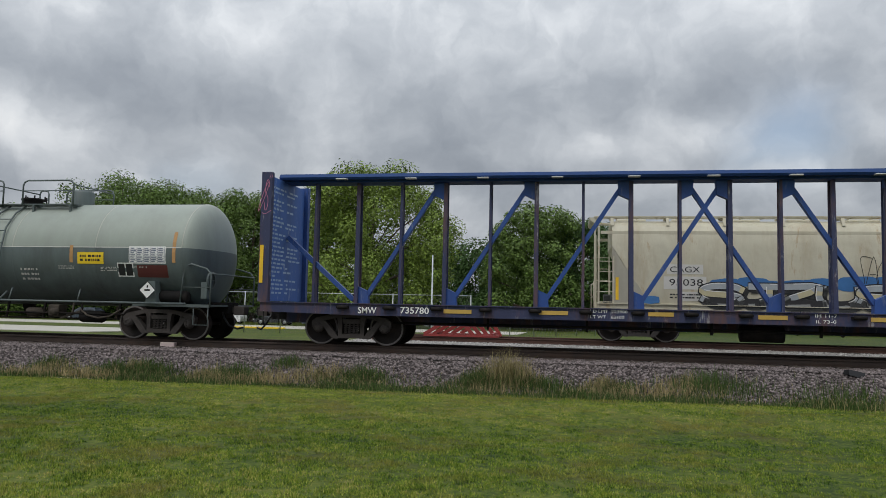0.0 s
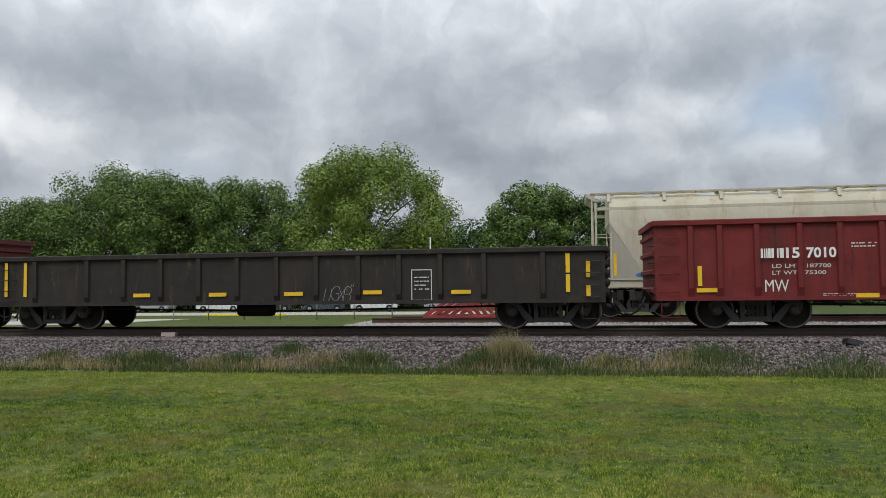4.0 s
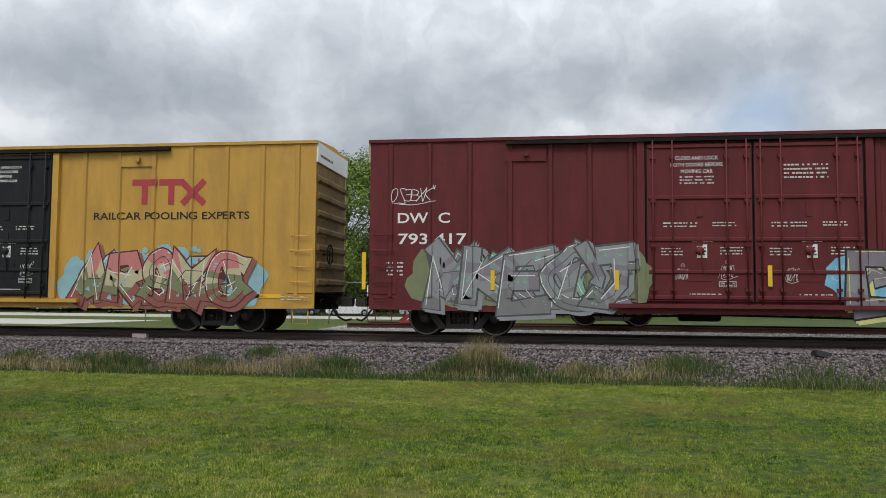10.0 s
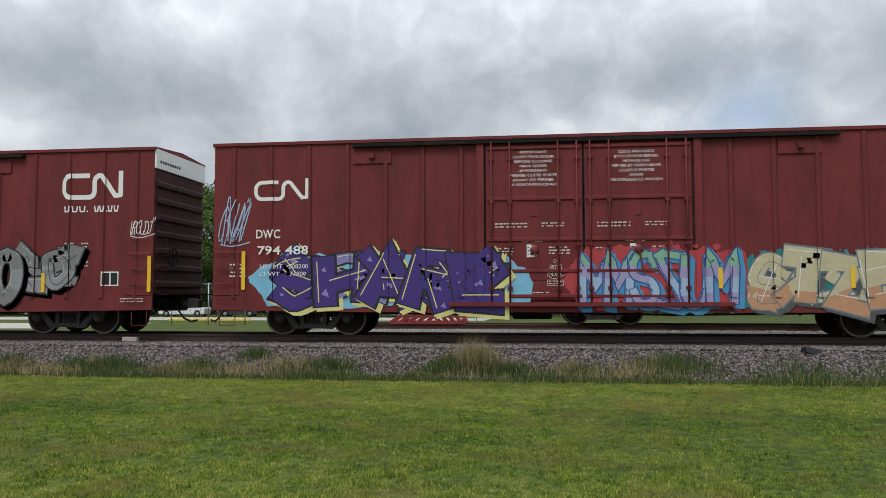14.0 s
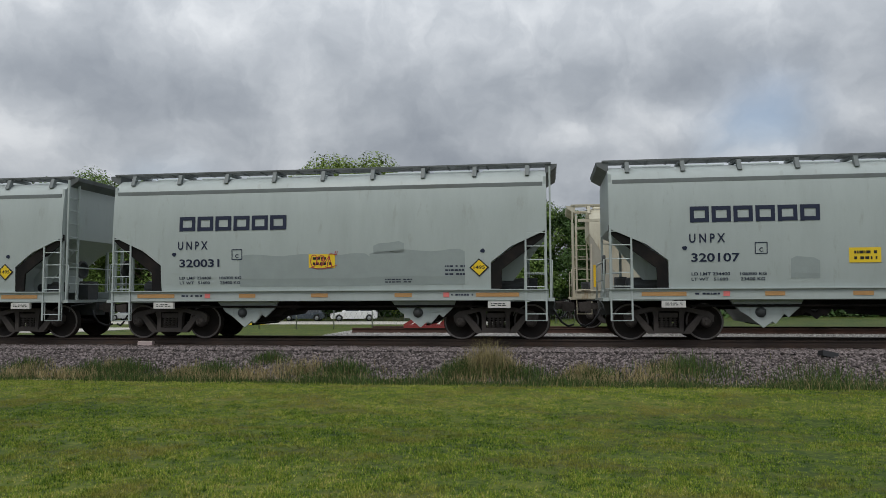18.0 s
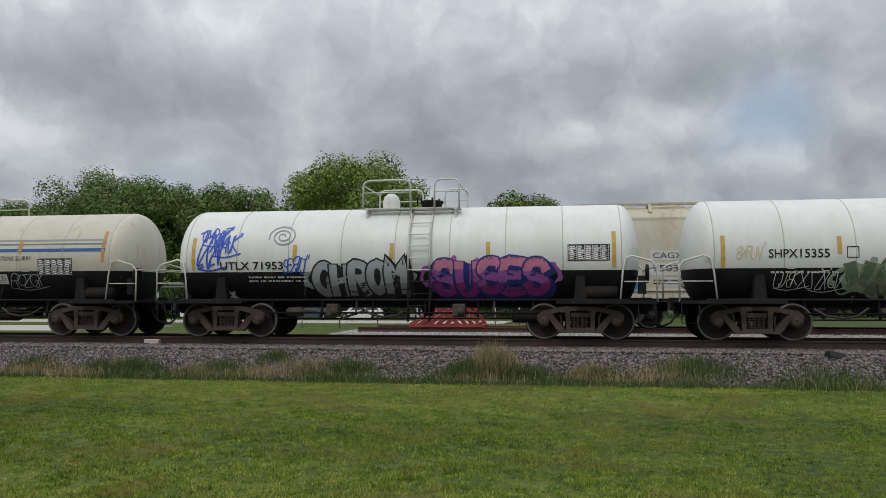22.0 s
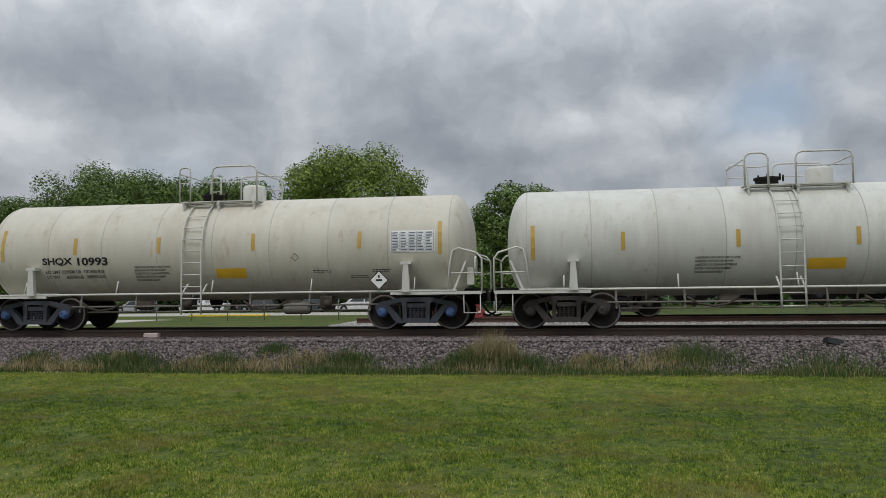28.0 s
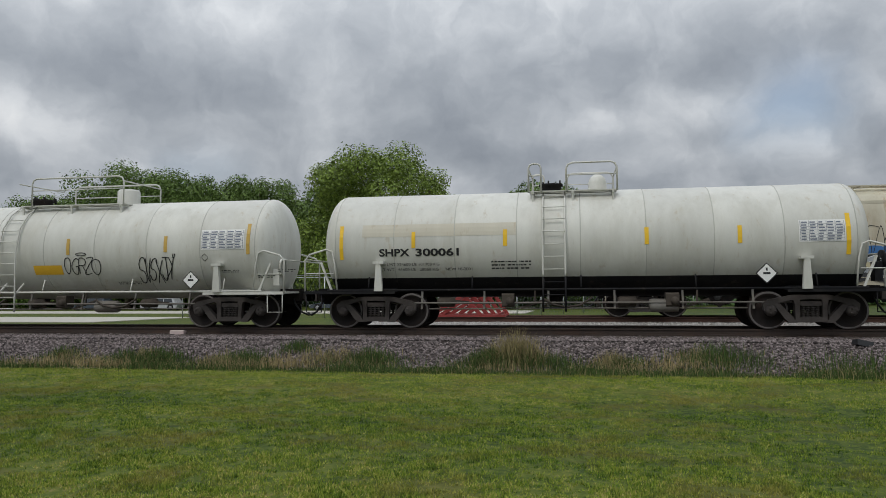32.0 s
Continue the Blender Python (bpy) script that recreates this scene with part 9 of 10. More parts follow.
    if table:
        x0, z0_, x1, z1_ = table
        decal("data_table", rect(x0, z0_, x1, z1_, 5), black_paint if table_dark else white_paint, c, s, 0.008, "printed data table")
        ink = white_paint if table_dark else mat("ink_grey", (0.16, 0.18, 0.24), 0.6, vary=0.2)
        polys = []
        cw, rh = (x1 - x0 - 0.06) / 5, (z1_ - z0_ - 0.05) / 7
        for i in range(7):
            for k in range(5):
                px, pz = x0 + 0.03 + k * cw, z0_ + 0.025 + i * rh
                polys += rect(px + 0.02, pz + rh * 0.28, px + cw * rng.uniform(0.55, 0.9), pz + rh * 0.72)
            polys += rect(x0 + 0.02, z0_ + 0.02 + i * rh, x1 - 0.02, z0_ + 0.026 + i * rh)
        for k in range(6):
            polys += rect(x0 + 0.03 + k * cw - 0.004, z0_ + 0.02, x0 + 0.03 + k * cw + 0.004, z1_ - 0.02, 4)
        tagged(decal("small_lettering", polys, ink, c, s, 0.011, "ruled table of small print"), "ruled table of small print", kind="stuff")
    if sign:
        decal("contact_sign", rect(*sign, 4), sign_yellow, c, s, 0.010, "yellow rectangular sign")
        x0, z0_, x1, z1_ = sign
        bars((x0 + 0.08, z0_ + 0.05, x1 - 0.08, z1_ - 0.05), 2, black_paint, c, s, rng, 0.013, fill=0.55)
    if diamond:
        dx_, dz = diamond
        s_skin, s = s, flat(-r - 0.13)
        q = 0.25
        a = decal("placard", [[(dx_ - q, dz), (dx_, dz - q), (dx_, dz + q)], [(dx_, dz - q), (dx_ + q, dz), (dx_, dz + q)]], black_paint, c, s, 0.03, "diamond placard")
        q = 0.22
        decal("placard_face", [[(dx_ - q, dz), (dx_, dz - q), (dx_, dz + q)], [(dx_, dz - q), (dx_ + q, dz), (dx_, dz + q)]], white_paint, a, s, 0.034)
        decal("placard_mark", rect(dx_ - 0.08, dz - 0.025, dx_ + 0.08, dz + 0.025) + rect(dx_ - 0.02, dz + 0.06, dx_ + 0.02, dz + 0.13), black_paint, a, s, 0.038)
        s = s_skin
    return c, s, rng


def band(c, s, x0, x1, z, h, material, name="painted_band"):
    decal(name, rect(x0, z - h / 2, x1, z + h / 2), material, c, s, 0.006)


def tank_cars():
    ink = black_paint
    # pale green over slate
    c, s, rng = tank_car(-15.05, "pale green over slate grey tank car with yellow strips", tank_green, tank_slate, 2.5, -5.6, 4.72, (-4.54, 3.9), (-1.62, 0.97, 4.38), (-1.24, -0.73), tank_slate, r=1.5, zc=2.38, dome_x=0.6, style="split", seed=401, seams=4, strips=[(-5.43, 1.91, 2.78), (-2.17, 2.08, 2.58), (1.42, 2.08, 2.56), (4.5, 2.1, 2.94)], strip_mat=wood_strip, table=(3.17, 2.07, 4.26, 2.54), sign=(1.61, 2.05, 2.41, 2.37), diamond=(3.87, 1.35), tpaint=truck_steel)
    words("HOKX", (-4.27, 2.01, -3.5, 2.23), white_paint, c, s, 0.01)
    words("111434", (-3.3, 2.01, -2.49, 2.23), white_paint, c, s, 0.01)
    bars((-4.1, 1.63, -2.9, 1.84), 2, dull_white, c, s, rng, 0.01)
    bars((3.3, 1.95, 3.8, 2.0), 1, dull_white, c, s, rng, 0.01)
    decal("repaint_patch", rect(3.4, 1.7, 4.3, 2.03, 3), P["maroon"], c, s, 0.007)
    for b in ((-0.2, 1.55, 0.35, 1.95), (1.0, 1.9, 1.5, 2.0), (2.3, 1.85, 2.8, 1.98)):
        bars(b, 3, dull_white, c, s, rng, 0.01)
    data_panel(c, 3.05, 1.9, s, 0.012)
    band(c, s, -5.55, 4.7, 2.51, 0.022, dull_white)
    # black tank
    c, s, rng = tank_car(-28.1, "weathered black tank car with yellow lettering", tank_black, tank_black, None, -5.45, 4.8, (-4.45, 3.89), (-1.91, 1.05, 4.43), (-1.11, -0.67), tank_black, r=1.5, zc=2.38, dome_x=0.35, style="split", seed=402, seams=5, tpaint=truck_rust, strips=[(-5.17, 2.04, 2.92), (-1.88, 2.18, 2.66), (0.14, 2.18, 2.66), (2.35, 2.17, 2.65), (4.43, 2.04, 2.92)], strip_mat=reflector, table=(3.07, 1.94, 4.21, 2.5), sign=(1.2, 1.87, 2.0, 2.16), diamond=(3.85, 1.41), table_dark=True)
    words("UTLX", (-4.16, 2.05, -3.2, 2.28), letter_yellow, c, s, 0.01, 0.03)
    words("630845", (-3.05, 2.05, -2.02, 2.28), letter_yellow, c, s, 0.01, 0.02)
    bars((-4.15, 1.85, -3.2, 1.93), 1, letter_yellow, c, s, rng, 0.01)
    bars((-4.15, 1.58, -3.3, 1.78), 2, letter_yellow, c, s, rng, 0.01)
    bars((-3.0, 1.58, -2.56, 1.78), 2, letter_yellow, c, s, rng, 0.01)
    decal("repaint_patch", rect(-2.65, 3.0, -1.98, 3.28, 3), white_paint, c, s, 0.008)
    bars((-2.6, 3.03, -2.0, 3.12), 1, P["grey"], c, s, rng, 0.011)
    decal("repaint_patch", rect(-1.8, 1.45, 0.9, 3.55, 10), mat("patch_black", (0.030, 0.032, 0.037), 0.55, vary=0.4, streak=True), c, s, 0.004)
    data_panel(c, 2.49, 1.74, s, 0.012)
    # white over black, green and pink pieces
    c, s, rng = tank_car(-308.1, "white over black tank car with green and pink graffiti", tank_bright, belly_black, 1.76, -6.3, 6.5, (-5.28, 5.6), (-1.0, 1.49, 4.13), (-0.78, -0.16), tank_white, r=1.38, zc=2.16, dome_x=0.75, style="split", box_bonnet=False, seed=403, tpaint=truck_brown, strips=[(-6.1, 1.78, 2.55), (-3.47, 2.1, 2.5), (-1.28, 2.1, 2.5), (1.29, 2.15, 2.55), (3.67, 2.18, 2.58), (6.33, 1.7, 2.55)], table=(4.97, 2.0, 6.08, 2.47), table_dark=True)
    words("SHPX", (-5.06, 2.0, -4.4, 2.21), ink, c, s, 0.01)
    words("15355", (-4.35, 2.0, -3.69, 2.21), ink, c, s, 0.01)
    decal("plate_mark", stroke([(-3.3, 2.0), (-3.05, 2.0), (-3.05, 2.25), (-3.3, 2.25), (-3.3, 2.0)], 0.02), ink, c, s, 0.01)
    graffiti((-3.3, 1.15, -1.05, 1.85), c, s, 121, ["moss", "leafgrey"], "olive", "sage", 4, text="VAZO", line_w=0.04, off=0.012, halo=0.0, shade="sage", bulk=1.35, glint="sage", accent="leaf", soft=True)
    graffiti((1.2, 1.28, 4.1, 2.1), c, s, 123, ["leafgrey", "leafgrey", "clay"], "red", None, 4, text="VAZO", line_w=0.06, off=0.012, glint="pink", halo=0.0, shade="inkblue", bulk=1.5, accent="moss", soft=True)
    graffiti((0.35, 1.85, 1.15, 2.12), c, s, 124, ["red"], "pink", None, 3, text="VAZ", line_w=0.02, off=0.012)
    for b, sd, col in (((-4.9, 1.3, -4.2, 1.7), 51, "white"), ((-4.1, 1.25, -3.4, 1.65), 52, "white"), ((0.0, 1.3, 1.0, 1.75), 53, "white"), ((4.6, 1.3, 5.6, 1.75), 54, "white"), ((-5.8, 2.0, -5.2, 2.3), 55, "cream"), ((4.2, 1.9, 4.9, 2.4), 56, "cream")):
        tag_scrawl(b, P[col], c, s, sd, 0.028, 4, off=0.012)
    bars((-5.0, 1.6, -3.5, 1.72), 1, dull_white, c, s, rng, 0.01)
    # white over black, blue scrawl
    c, s, rng = tank_car(-322.36, "white over black tank car with blue and magenta graffiti", tank_bright, belly_black, 1.74, -5.62, 5.78, (-4.62, 4.77), (-0.86, 1.71, 4.06), (0.46, 1.01), tank_white, r=1.36, zc=2.14, dome_x=-0.3, style="split", box_bonnet=False, seed=404, tpaint=truck_brown, strips=[(-5.43, 1.8, 2.67), (-2.6, 2.02, 2.45), (0.0, 2.04, 2.46), (2.49, 2.04, 2.47), (5.6, 1.81, 2.7)], table=(4.47, 1.97, 5.5, 2.38), table_dark=True)
    words("UTLX", (-4.67, 1.8, -3.85, 2.01), ink, c, s, 0.014)
    words("71953", (-3.75, 1.8, -2.92, 2.01), ink, c, s, 0.014)
    for b, sd, w in (((-5.3, 1.85, -4.6, 2.8), 61, 0.07), ((-4.9, 2.2, -4.2, 2.7), 62, 0.06), ((-5.2, 2.5, -4.5, 2.9), 63, 0.05), ((-2.9, 1.7, -2.3, 2.1), 64, 0.05)):
        tag_scrawl(b, paint("cobalt", 0.03, 0.09, 0.5), c, s, sd, w, 4, off=0.012)
    decal("painted_spiral", stroke([(-2.95 + (0.05 + 0.012 * i) * math.cos(i * 0.55), 2.68 + (0.04 + 0.009 * i) * math.sin(i * 0.55)) for i in range(30)], 0.035), P["grey"], c, s, 0.012, "grey sprayed spiral")
    graffiti((-2.1, 1.1, 0.35, 1.98), c, s, 131, ["silver", "silver", "grey"], "black", "grey", 5, text="CHROM", line_w=0.06, off=0.012, halo=-0.2, shade="black", bulk=1.35, soft=True, accent="stone", glint="silver")
    graffiti((1.1, 1.15, 4.0, 2.02), c, s, 133, ["pink", "orchid", "magenta"], "inkblue", "orchid", 5, text="SUSES", line_w=0.05, off=0.012, glint="inkblue", halo=-0.08, shade="inkblue", bulk=1.3, soft=True, accent="magenta")
    bars((-3.9, 1.45, -2.3, 1.65), 2, dull_white, c, s, rng, 0.01)
    decal("painted_star", [[(-4.55, 1.25), (-4.45, 1.2), (-4.35, 1.25), (-4.4, 1.12), (-4.3, 1.05), (-4.41, 1.05), (-4.45, 0.95), (-4.49, 1.05), (-4.6, 1.05), (-4.5, 1.12)]], white_paint, c, s, 0.06)
    # cream over black with a blue line
    c, s, rng = tank_car(-335.87, "cream over black tank car with a blue line and rust streaks", tank_cream, belly_black, 1.80, -5.55, 5.62, (-4.64, 4.8), (-1.1, 1.37, 4.03), (-0.86, -0.21), tank_cream, r=1.36, zc=2.14, dome_x=-0.45, style="split", box_bonnet=False, seed=405, tpaint=truck_brown, strips=[(-5.4, 1.98, 2.85), (-3.48, 2.2, 2.62), (-1.69, 2.2, 2.62), (1.02, 2.28, 2.68), (2.92, 2.28, 2.68), (5.43, 2.04, 2.9)], strip_mat=wood_strip, table=(3.48, 1.68, 4.52, 2.15), table_dark=True)
    words("SHPX", (-4.12, 1.9, -3.25, 2.12), ink, c, s, 0.01, 0.03)
    words("201865", (-2.8, 1.9, -1.62, 2.12), ink, c, s, 0.01, 0.03)
    words("LIMESTONE SLURRY", (2.0, 2.1, 3.3, 2.22), ink, c, s, 0.01, 0.0)
    band(c, s, -5.45, 5.5, 2.38, 0.09, paint("lineblue", 0.03, 0.10, 0.33))
    band(c, s, -5.45, 5.5, 2.55, 0.04, P["slate"])
    band(c, s, 1.8, 5.5, 2.66, 0.05, P["grey"])
    for sx in (-1.1, -0.95, 0.75, 1.0, 1.2):
        for q in range(5):
            x0, zl = sx + rng.uniform(-0.16, 0.16), rng.uniform(2.35, 3.0)
            w = rng.uniform(0.008, 0.022)
            decal("rust_streak", [[(x0 - w * i / 6, zl + (3.4 - zl) * i / 6), (x0 + w * i / 6, zl + (3.4 - zl) * i / 6), (x0 + w * (i + 1) / 6, zl + (3.4 - zl) * (i + 1) / 6), (x0 - w * (i + 1) / 6, zl + (3.4 - zl) * (i + 1) / 6)] for i in range(1, 6)], mat("rust_streak", (0.40, 0.27, 0.14), 0.7, vary=0.6, streak=True), c, s, 0.005, "rust streak")
    words("LD LMT 203400 LB 92250 KG\nLT WT   58600 LB 27050 KG  NEW 06-1989", (-4.1, 1.5, -1.75, 1.7), dull_white, c, s, 0.01, 0.0)
    for b, sd in (((-3.9, 1.2, -2.7, 1.6), 71), ((-2.0, 1.3, -1.6, 1.7), 72), ((-1.5, 1.2, -0.9, 1.65), 73), ((0.3, 1.25, 0.9, 1.7), 74), ((2.6, 1.35, 3.6, 1.75), 75)):
        tag_scrawl(b, P["silver"], c, s, sd, 0.03, 4, off=0.012)
    decal("placard", rect(2.0, 1.45, 2.5, 1.72), dull_white, c, s, 0.012)
    bars((2.05, 1.48, 2.45, 1.69), 4, ink, c, s, rng, 0.015)
    # black tank with white mark
    c, s, rng = tank_car(-348.6, "black tank car with white mark and lettering", tank_black, tank_black, None, -5.25, 4.65, (-4.61, 3.83), (-1.36, 1.22, 4.24), (-0.59, -0.16), tank_black, r=1.38, zc=2.16, dome_x=0.3, style="split", seed=406, seams=4, strips=[(-4.81, 1.55, 2.19), (-2.1, 1.75, 2.22), (-1.65, 1.75, 2.22), (1.11, 1.8, 2.26), (1.57, 1.8, 2.26), (4.18, 1.5, 2.26)], strip_mat=wood_strip, sign=(2.08, 1.96, 2.76, 2.32), table=(2.79, 1.94, 3.89, 2.43), table_dark=True, diamond=(3.98, 1.36))
    block_mark(c, (-4.27, 2.2, -1.85, 2.51), 6, white_paint, s, 0.012, "white plain block of the maker's mark", 0.27)
    decal("emblem", [blob(-4.54, 2.4, 0.16, 0.08, rng, rough=0.1), [(-4.66, 2.2), (-4.42, 2.2), (-4.48, 2.36), (-4.6, 2.36)]] + [blob(-4.68 + i * 0.14, 2.58 - abs(i - 1) * 0.06, 0.045, 0.05, rng) for i in range(3)], white_paint, c, s, 0.012)
    words("PROX 15008", (-4.27, 1.87, -2.34, 2.12), white_paint, c, s, 0.012, 0.04)
    words("LD LMT 203900 LB  92500 KG\nLT WT    59100 LB  26800 KG\nPRO                   04-1996", (-4.18, 1.46, -2.6, 1.77), white_paint, c, s, 0.01, 0.01)
    bars((1.1, 1.35, 2.0, 1.75), 4, dull_white, c, s, rng, 0.01)
    decal("repaint_patch", rect(1.1, 2.69, 1.72, 2.87, 2), dull_white, c, s, 0.01)
    # white tank cars with pale steelwork
    ST = lambda xs, lo, hi: [(x, z0, z1) for x, z0, z1 in xs]
    caption = "white tank car with black numbers and pale steelwork"
    blue = dict(tpaint=truck_blue, caps=cap_blue)
    c, s, rng = tank_car(-379.5, "white tank car with blue line graffiti", tank_white, tank_white, None, -6.55, 6.2, (-5.69, 5.34), (-0.96, 1.76, 4.1), (0.27, 0.83), tank_white, dome_x=-0.28, box_bonnet=False, seed=407, strips=[(-6.41, 1.71, 2.6), (-4.23, 1.95, 2.4), (-1.47, 1.98, 2.42), (1.34, 1.98, 2.42), (4.15, 1.98, 2.44), (6.02, 1.79, 2.6)], table=(4.89, 1.99, 5.98, 2.46), diamond=(4.45, 1.25))
    words("SHPX", (-5.24, 1.98, -4.35, 2.18), ink, c, s, 0.01, 0.03)
    words("300036", (-4.2, 1.98, -2.89, 2.18), ink, c, s, 0.01, 0.03)
    words("LD LMT  224300 LB  101750 KG\nLT WT      61700 LB    28000 KG", (-5.19, 1.62, -3.44, 1.85), ink, c, s, 0.01, 0.02)
    bars((-1.95, 1.55, -1.0, 1.75), 3, ink, c, s, rng, 0.01)
    for b, sd, w, tx in (((-1.1, 1.2, 0.36, 2.05), 81, 0.075, "ITD"), ((-1.04, 1.14, 0.42, 1.99), 82, 0.05, "ITD"), ((0.98, 1.62, 2.35, 2.15), 83, 0.06, "OH"), ((2.95, 1.5, 4.3, 2.25), 85, 0.06, "TOF")):
        tag_scrawl(b, P["inkblue"], c, s, sd, w, 3, off=0.012, text=tx)
    decal("painted_star", [q for k in range(3) for q in stroke([(1.3 + 0.08 * math.cos(k * 1.05), 1.86 + 0.08 * math.sin(k * 1.05)), (1.3 - 0.08 * math.cos(k * 1.05), 1.86 - 0.08 * math.sin(k * 1.05))], 0.03)], P["inkblue"], c, s, 0.013, "blue line star")
    decal("painted_face", stroke(arc(2.62, 1.95, 0.24, 0.28, 0, 360, 16), 0.035) + stroke(arc(2.62, 1.93, 0.14, 0.14, 200, 340, 6), 0.03) + stroke([(2.56, 1.98), (2.56, 2.08)], 0.03) + stroke([(2.68, 1.98), (2.68, 2.08)], 0.03), P["inkblue"], c, s, 0.013, "blue line smile")
    specs = [
        (-394.0, caption, -6.55, 6.2, (-5.6, 5.35), (-1.2, 1.3, 4.2), (-0.6, -0.05), "", "", [(-6.4, 1.75, 2.6), (-4.2, 1.95, 2.4), (-1.5, 1.98, 2.4), (1.2, 1.98, 2.4), (4.1, 1.98, 2.42), (6.0, 1.8, 2.65)], (4.85, 2.0, 5.95, 2.5), (4.5, 1.3), (0.1, 1.42, 0.95, 1.68), {}),
        (-408.92, caption, -6.35, 6.4, (-5.37, 5.48), (-1.13, 1.1, 4.36), (-0.77, -0.22), "SHQX", "10993", [(-6.14, 1.96, 2.82), (-3.94, 2.1, 2.55), (-1.49, 2.1, 2.53), (1.18, 2.12, 2.57), (4.07, 2.12, 2.56), (6.17, 1.94, 2.78)], (4.89, 2.0, 6.04, 2.56), (4.62, 1.29), (0.09, 1.4, 0.93, 1.66), blue),
        (-423.42, caption, -6.78, 5.92, (-5.88, 5.12), (-1.48, 0.78, 4.4), (-1.17, -0.61), "SHQX", "11167", [(-6.63, 2.01, 2.91), (-4.12, 2.15, 2.58), (-1.8, 2.13, 2.56), (0.7, 2.12, 2.55), (3.56, 2.12, 2.55), (5.72, 2.01, 2.85)], (4.55, 2.16, 5.64, 2.69), (4.3, 1.39), (-0.28, 1.48, 0.56, 1.76), blue),
        (-437.97, caption, -6.95, 5.75, (-5.94, 5.05), (-1.76, 0.58, 4.4), (-0.32, 0.2), "SHQX", "11166", [(-6.8, 1.97, 2.84), (-4.43, 2.15, 2.58), (-1.76, 2.15, 2.58), (0.78, 2.15, 2.58), (3.17, 2.15, 2.58), (5.55, 1.97, 2.84)], (4.3, 2.1, 5.4, 2.6), (3.86, 1.31), None, blue),
        (-467.97, "white tank car with black scrawls and an amber patch", -7.0, 5.72, (-6.0, 4.85), (-1.81, 1.54, 4.2), (-1.99, -1.44), "", "", [(0.14, 2.05, 2.5), (3.12, 2.08, 2.52), (5.53, 1.99, 2.82)], (4.17, 2.13, 5.41, 2.67), (3.97, 1.31), (-1.0, 1.5, -0.1, 1.76), {}),
    ]
    for k, (x, cap, rl, rr, tr, pl, la, a, b, st, tb, dm, sg, tk) in enumerate(specs):
        c, s, rng = tank_car(x, cap, tank_ivory if k == 1 else tank_white, tank_ivory if k == 1 else tank_white, None, rl, rr, tr, pl, la, tank_white, dome_x=pl[1] - 0.45 if k != 3 else pl[0] + 0.5, seed=410 + k, strips=st, table=tb, diamond=dm, **tk)
        if a:
            words(a, (st[0][0] + 1.2, 1.80, st[0][0] + 2.1, 2.02), ink, c, s, 0.01, 0.03)
            words(b, (st[0][0] + 2.25, 1.80, st[0][0] + 3.15, 2.02), ink, c, s, 0.01, 0.03)
            load = {"11167": ("223000", "101100", "63000", "28600"), "10993": ("223500", "101350", "62500", "28350"), "11166": ("223100", "101150", "62900", "28550")}[b]
            words("LD LMT %s LB  %s KG\nLT WT     %s LB   %s KG" % load, (st[0][0] + 1.25, 1.45, st[0][0] + 3.0, 1.68), ink, c, s, 0.01, 0.02)
        if k < 4:
            words("CAUTION: DO NOT USE STEAM,\nBOILING WATER OR SHARP\nOBJECTS TO CLEAN INTERIOR.\nENTER CAR WITH RUBBER\nSOLED SHOES ONLY", (st[0][0] + 3.9, 1.36, st[0][0] + 4.95, 1.76), ink, c, s, 0.01, 0.022)
        else:
            bars((1.5, 1.2, 2.2, 1.3), 2, ink, c, s, rng, 0.01)
        mx_ = st[min(3, len(st) - 2)][0]
        decal("plate_mark", stroke([(mx_ + 1.05, 1.92), (mx_ + 1.15, 2.02), (mx_ + 1.25, 1.92), (mx_ + 1.15, 1.82), (mx_ + 1.05, 1.92)], 0.014), ink, c, s, 0.01)
        for bx, bz in ((1.6, 1.5), (2.6, 1.35), (3.2, 1.5)):
            bars((mx_ + bx, bz, mx_ + bx + 0.5, bz + 0.09), 2, ink, c, s, rng, 0.01)
        if sg:
            decal("repaint_patch", rect(*sg, 3), mat("amber_film", (0.72, 0.42, 0.03), 0.5, vary=0.3), c, s, 0.008, "amber film patch")
        if k == 2:
            tag_scrawl((0.56, 1.53, 1.66, 1.98), P["black"], c, s, 91, 0.05, 5, off=0.012)
        if k == 3:
            lid = stroke(arc(-2.72, 1.82, 0.46, 0.26, 0, 180, 14), 0.05) + stroke(arc(-2.72, 1.86, 0.46, 0.20, 180, 360, 14), 0.04) + stroke(arc(-2.72, 1.84, 0.36, 0.17, 10, 170, 10), 0.03)
            lid += [blob(-2.72, 1.84, 0.06, 0.05, rng, 10)] + [q for k_ in range(-2, 3) if k_ for q in stroke([(-2.72 + 0.1 * k_, 1.79), (-2.72 + 0.1 * k_, 1.9)], 0.02)]
            for i in range(13):
                a = radians(i * 360 / 13 + 6)
                px, pz = -2.72 + 0.46 * math.cos(a), 1.84 + 0.24 * math.sin(a)
                lid += stroke(smooth_line([(px, pz), (px + 0.10 * math.cos(a) + 0.03, pz + 0.10 * math.sin(a)), (px + 0.17 * math.cos(a) - 0.03, pz + 0.22 * math.sin(a))], 4), 0.028)
            for ex in (-3.32, -3.42, -2.12, -2.0):
                lid.append(blob(ex, 1.86, 0.025, 0.025, rng, 8))
            tagged(decal("painted_eye", lid, paint("bottle", 0.01, 0.10, 0.05), c, s, 0.012, "green sprayed eye"), kind="stuff")
            tag_scrawl((0.26, 1.62, 1.08, 2.12), paint("bottle", 0.01, 0.10, 0.05), c, s, 92, 0.06, 4, off=0.012, text="TANL")
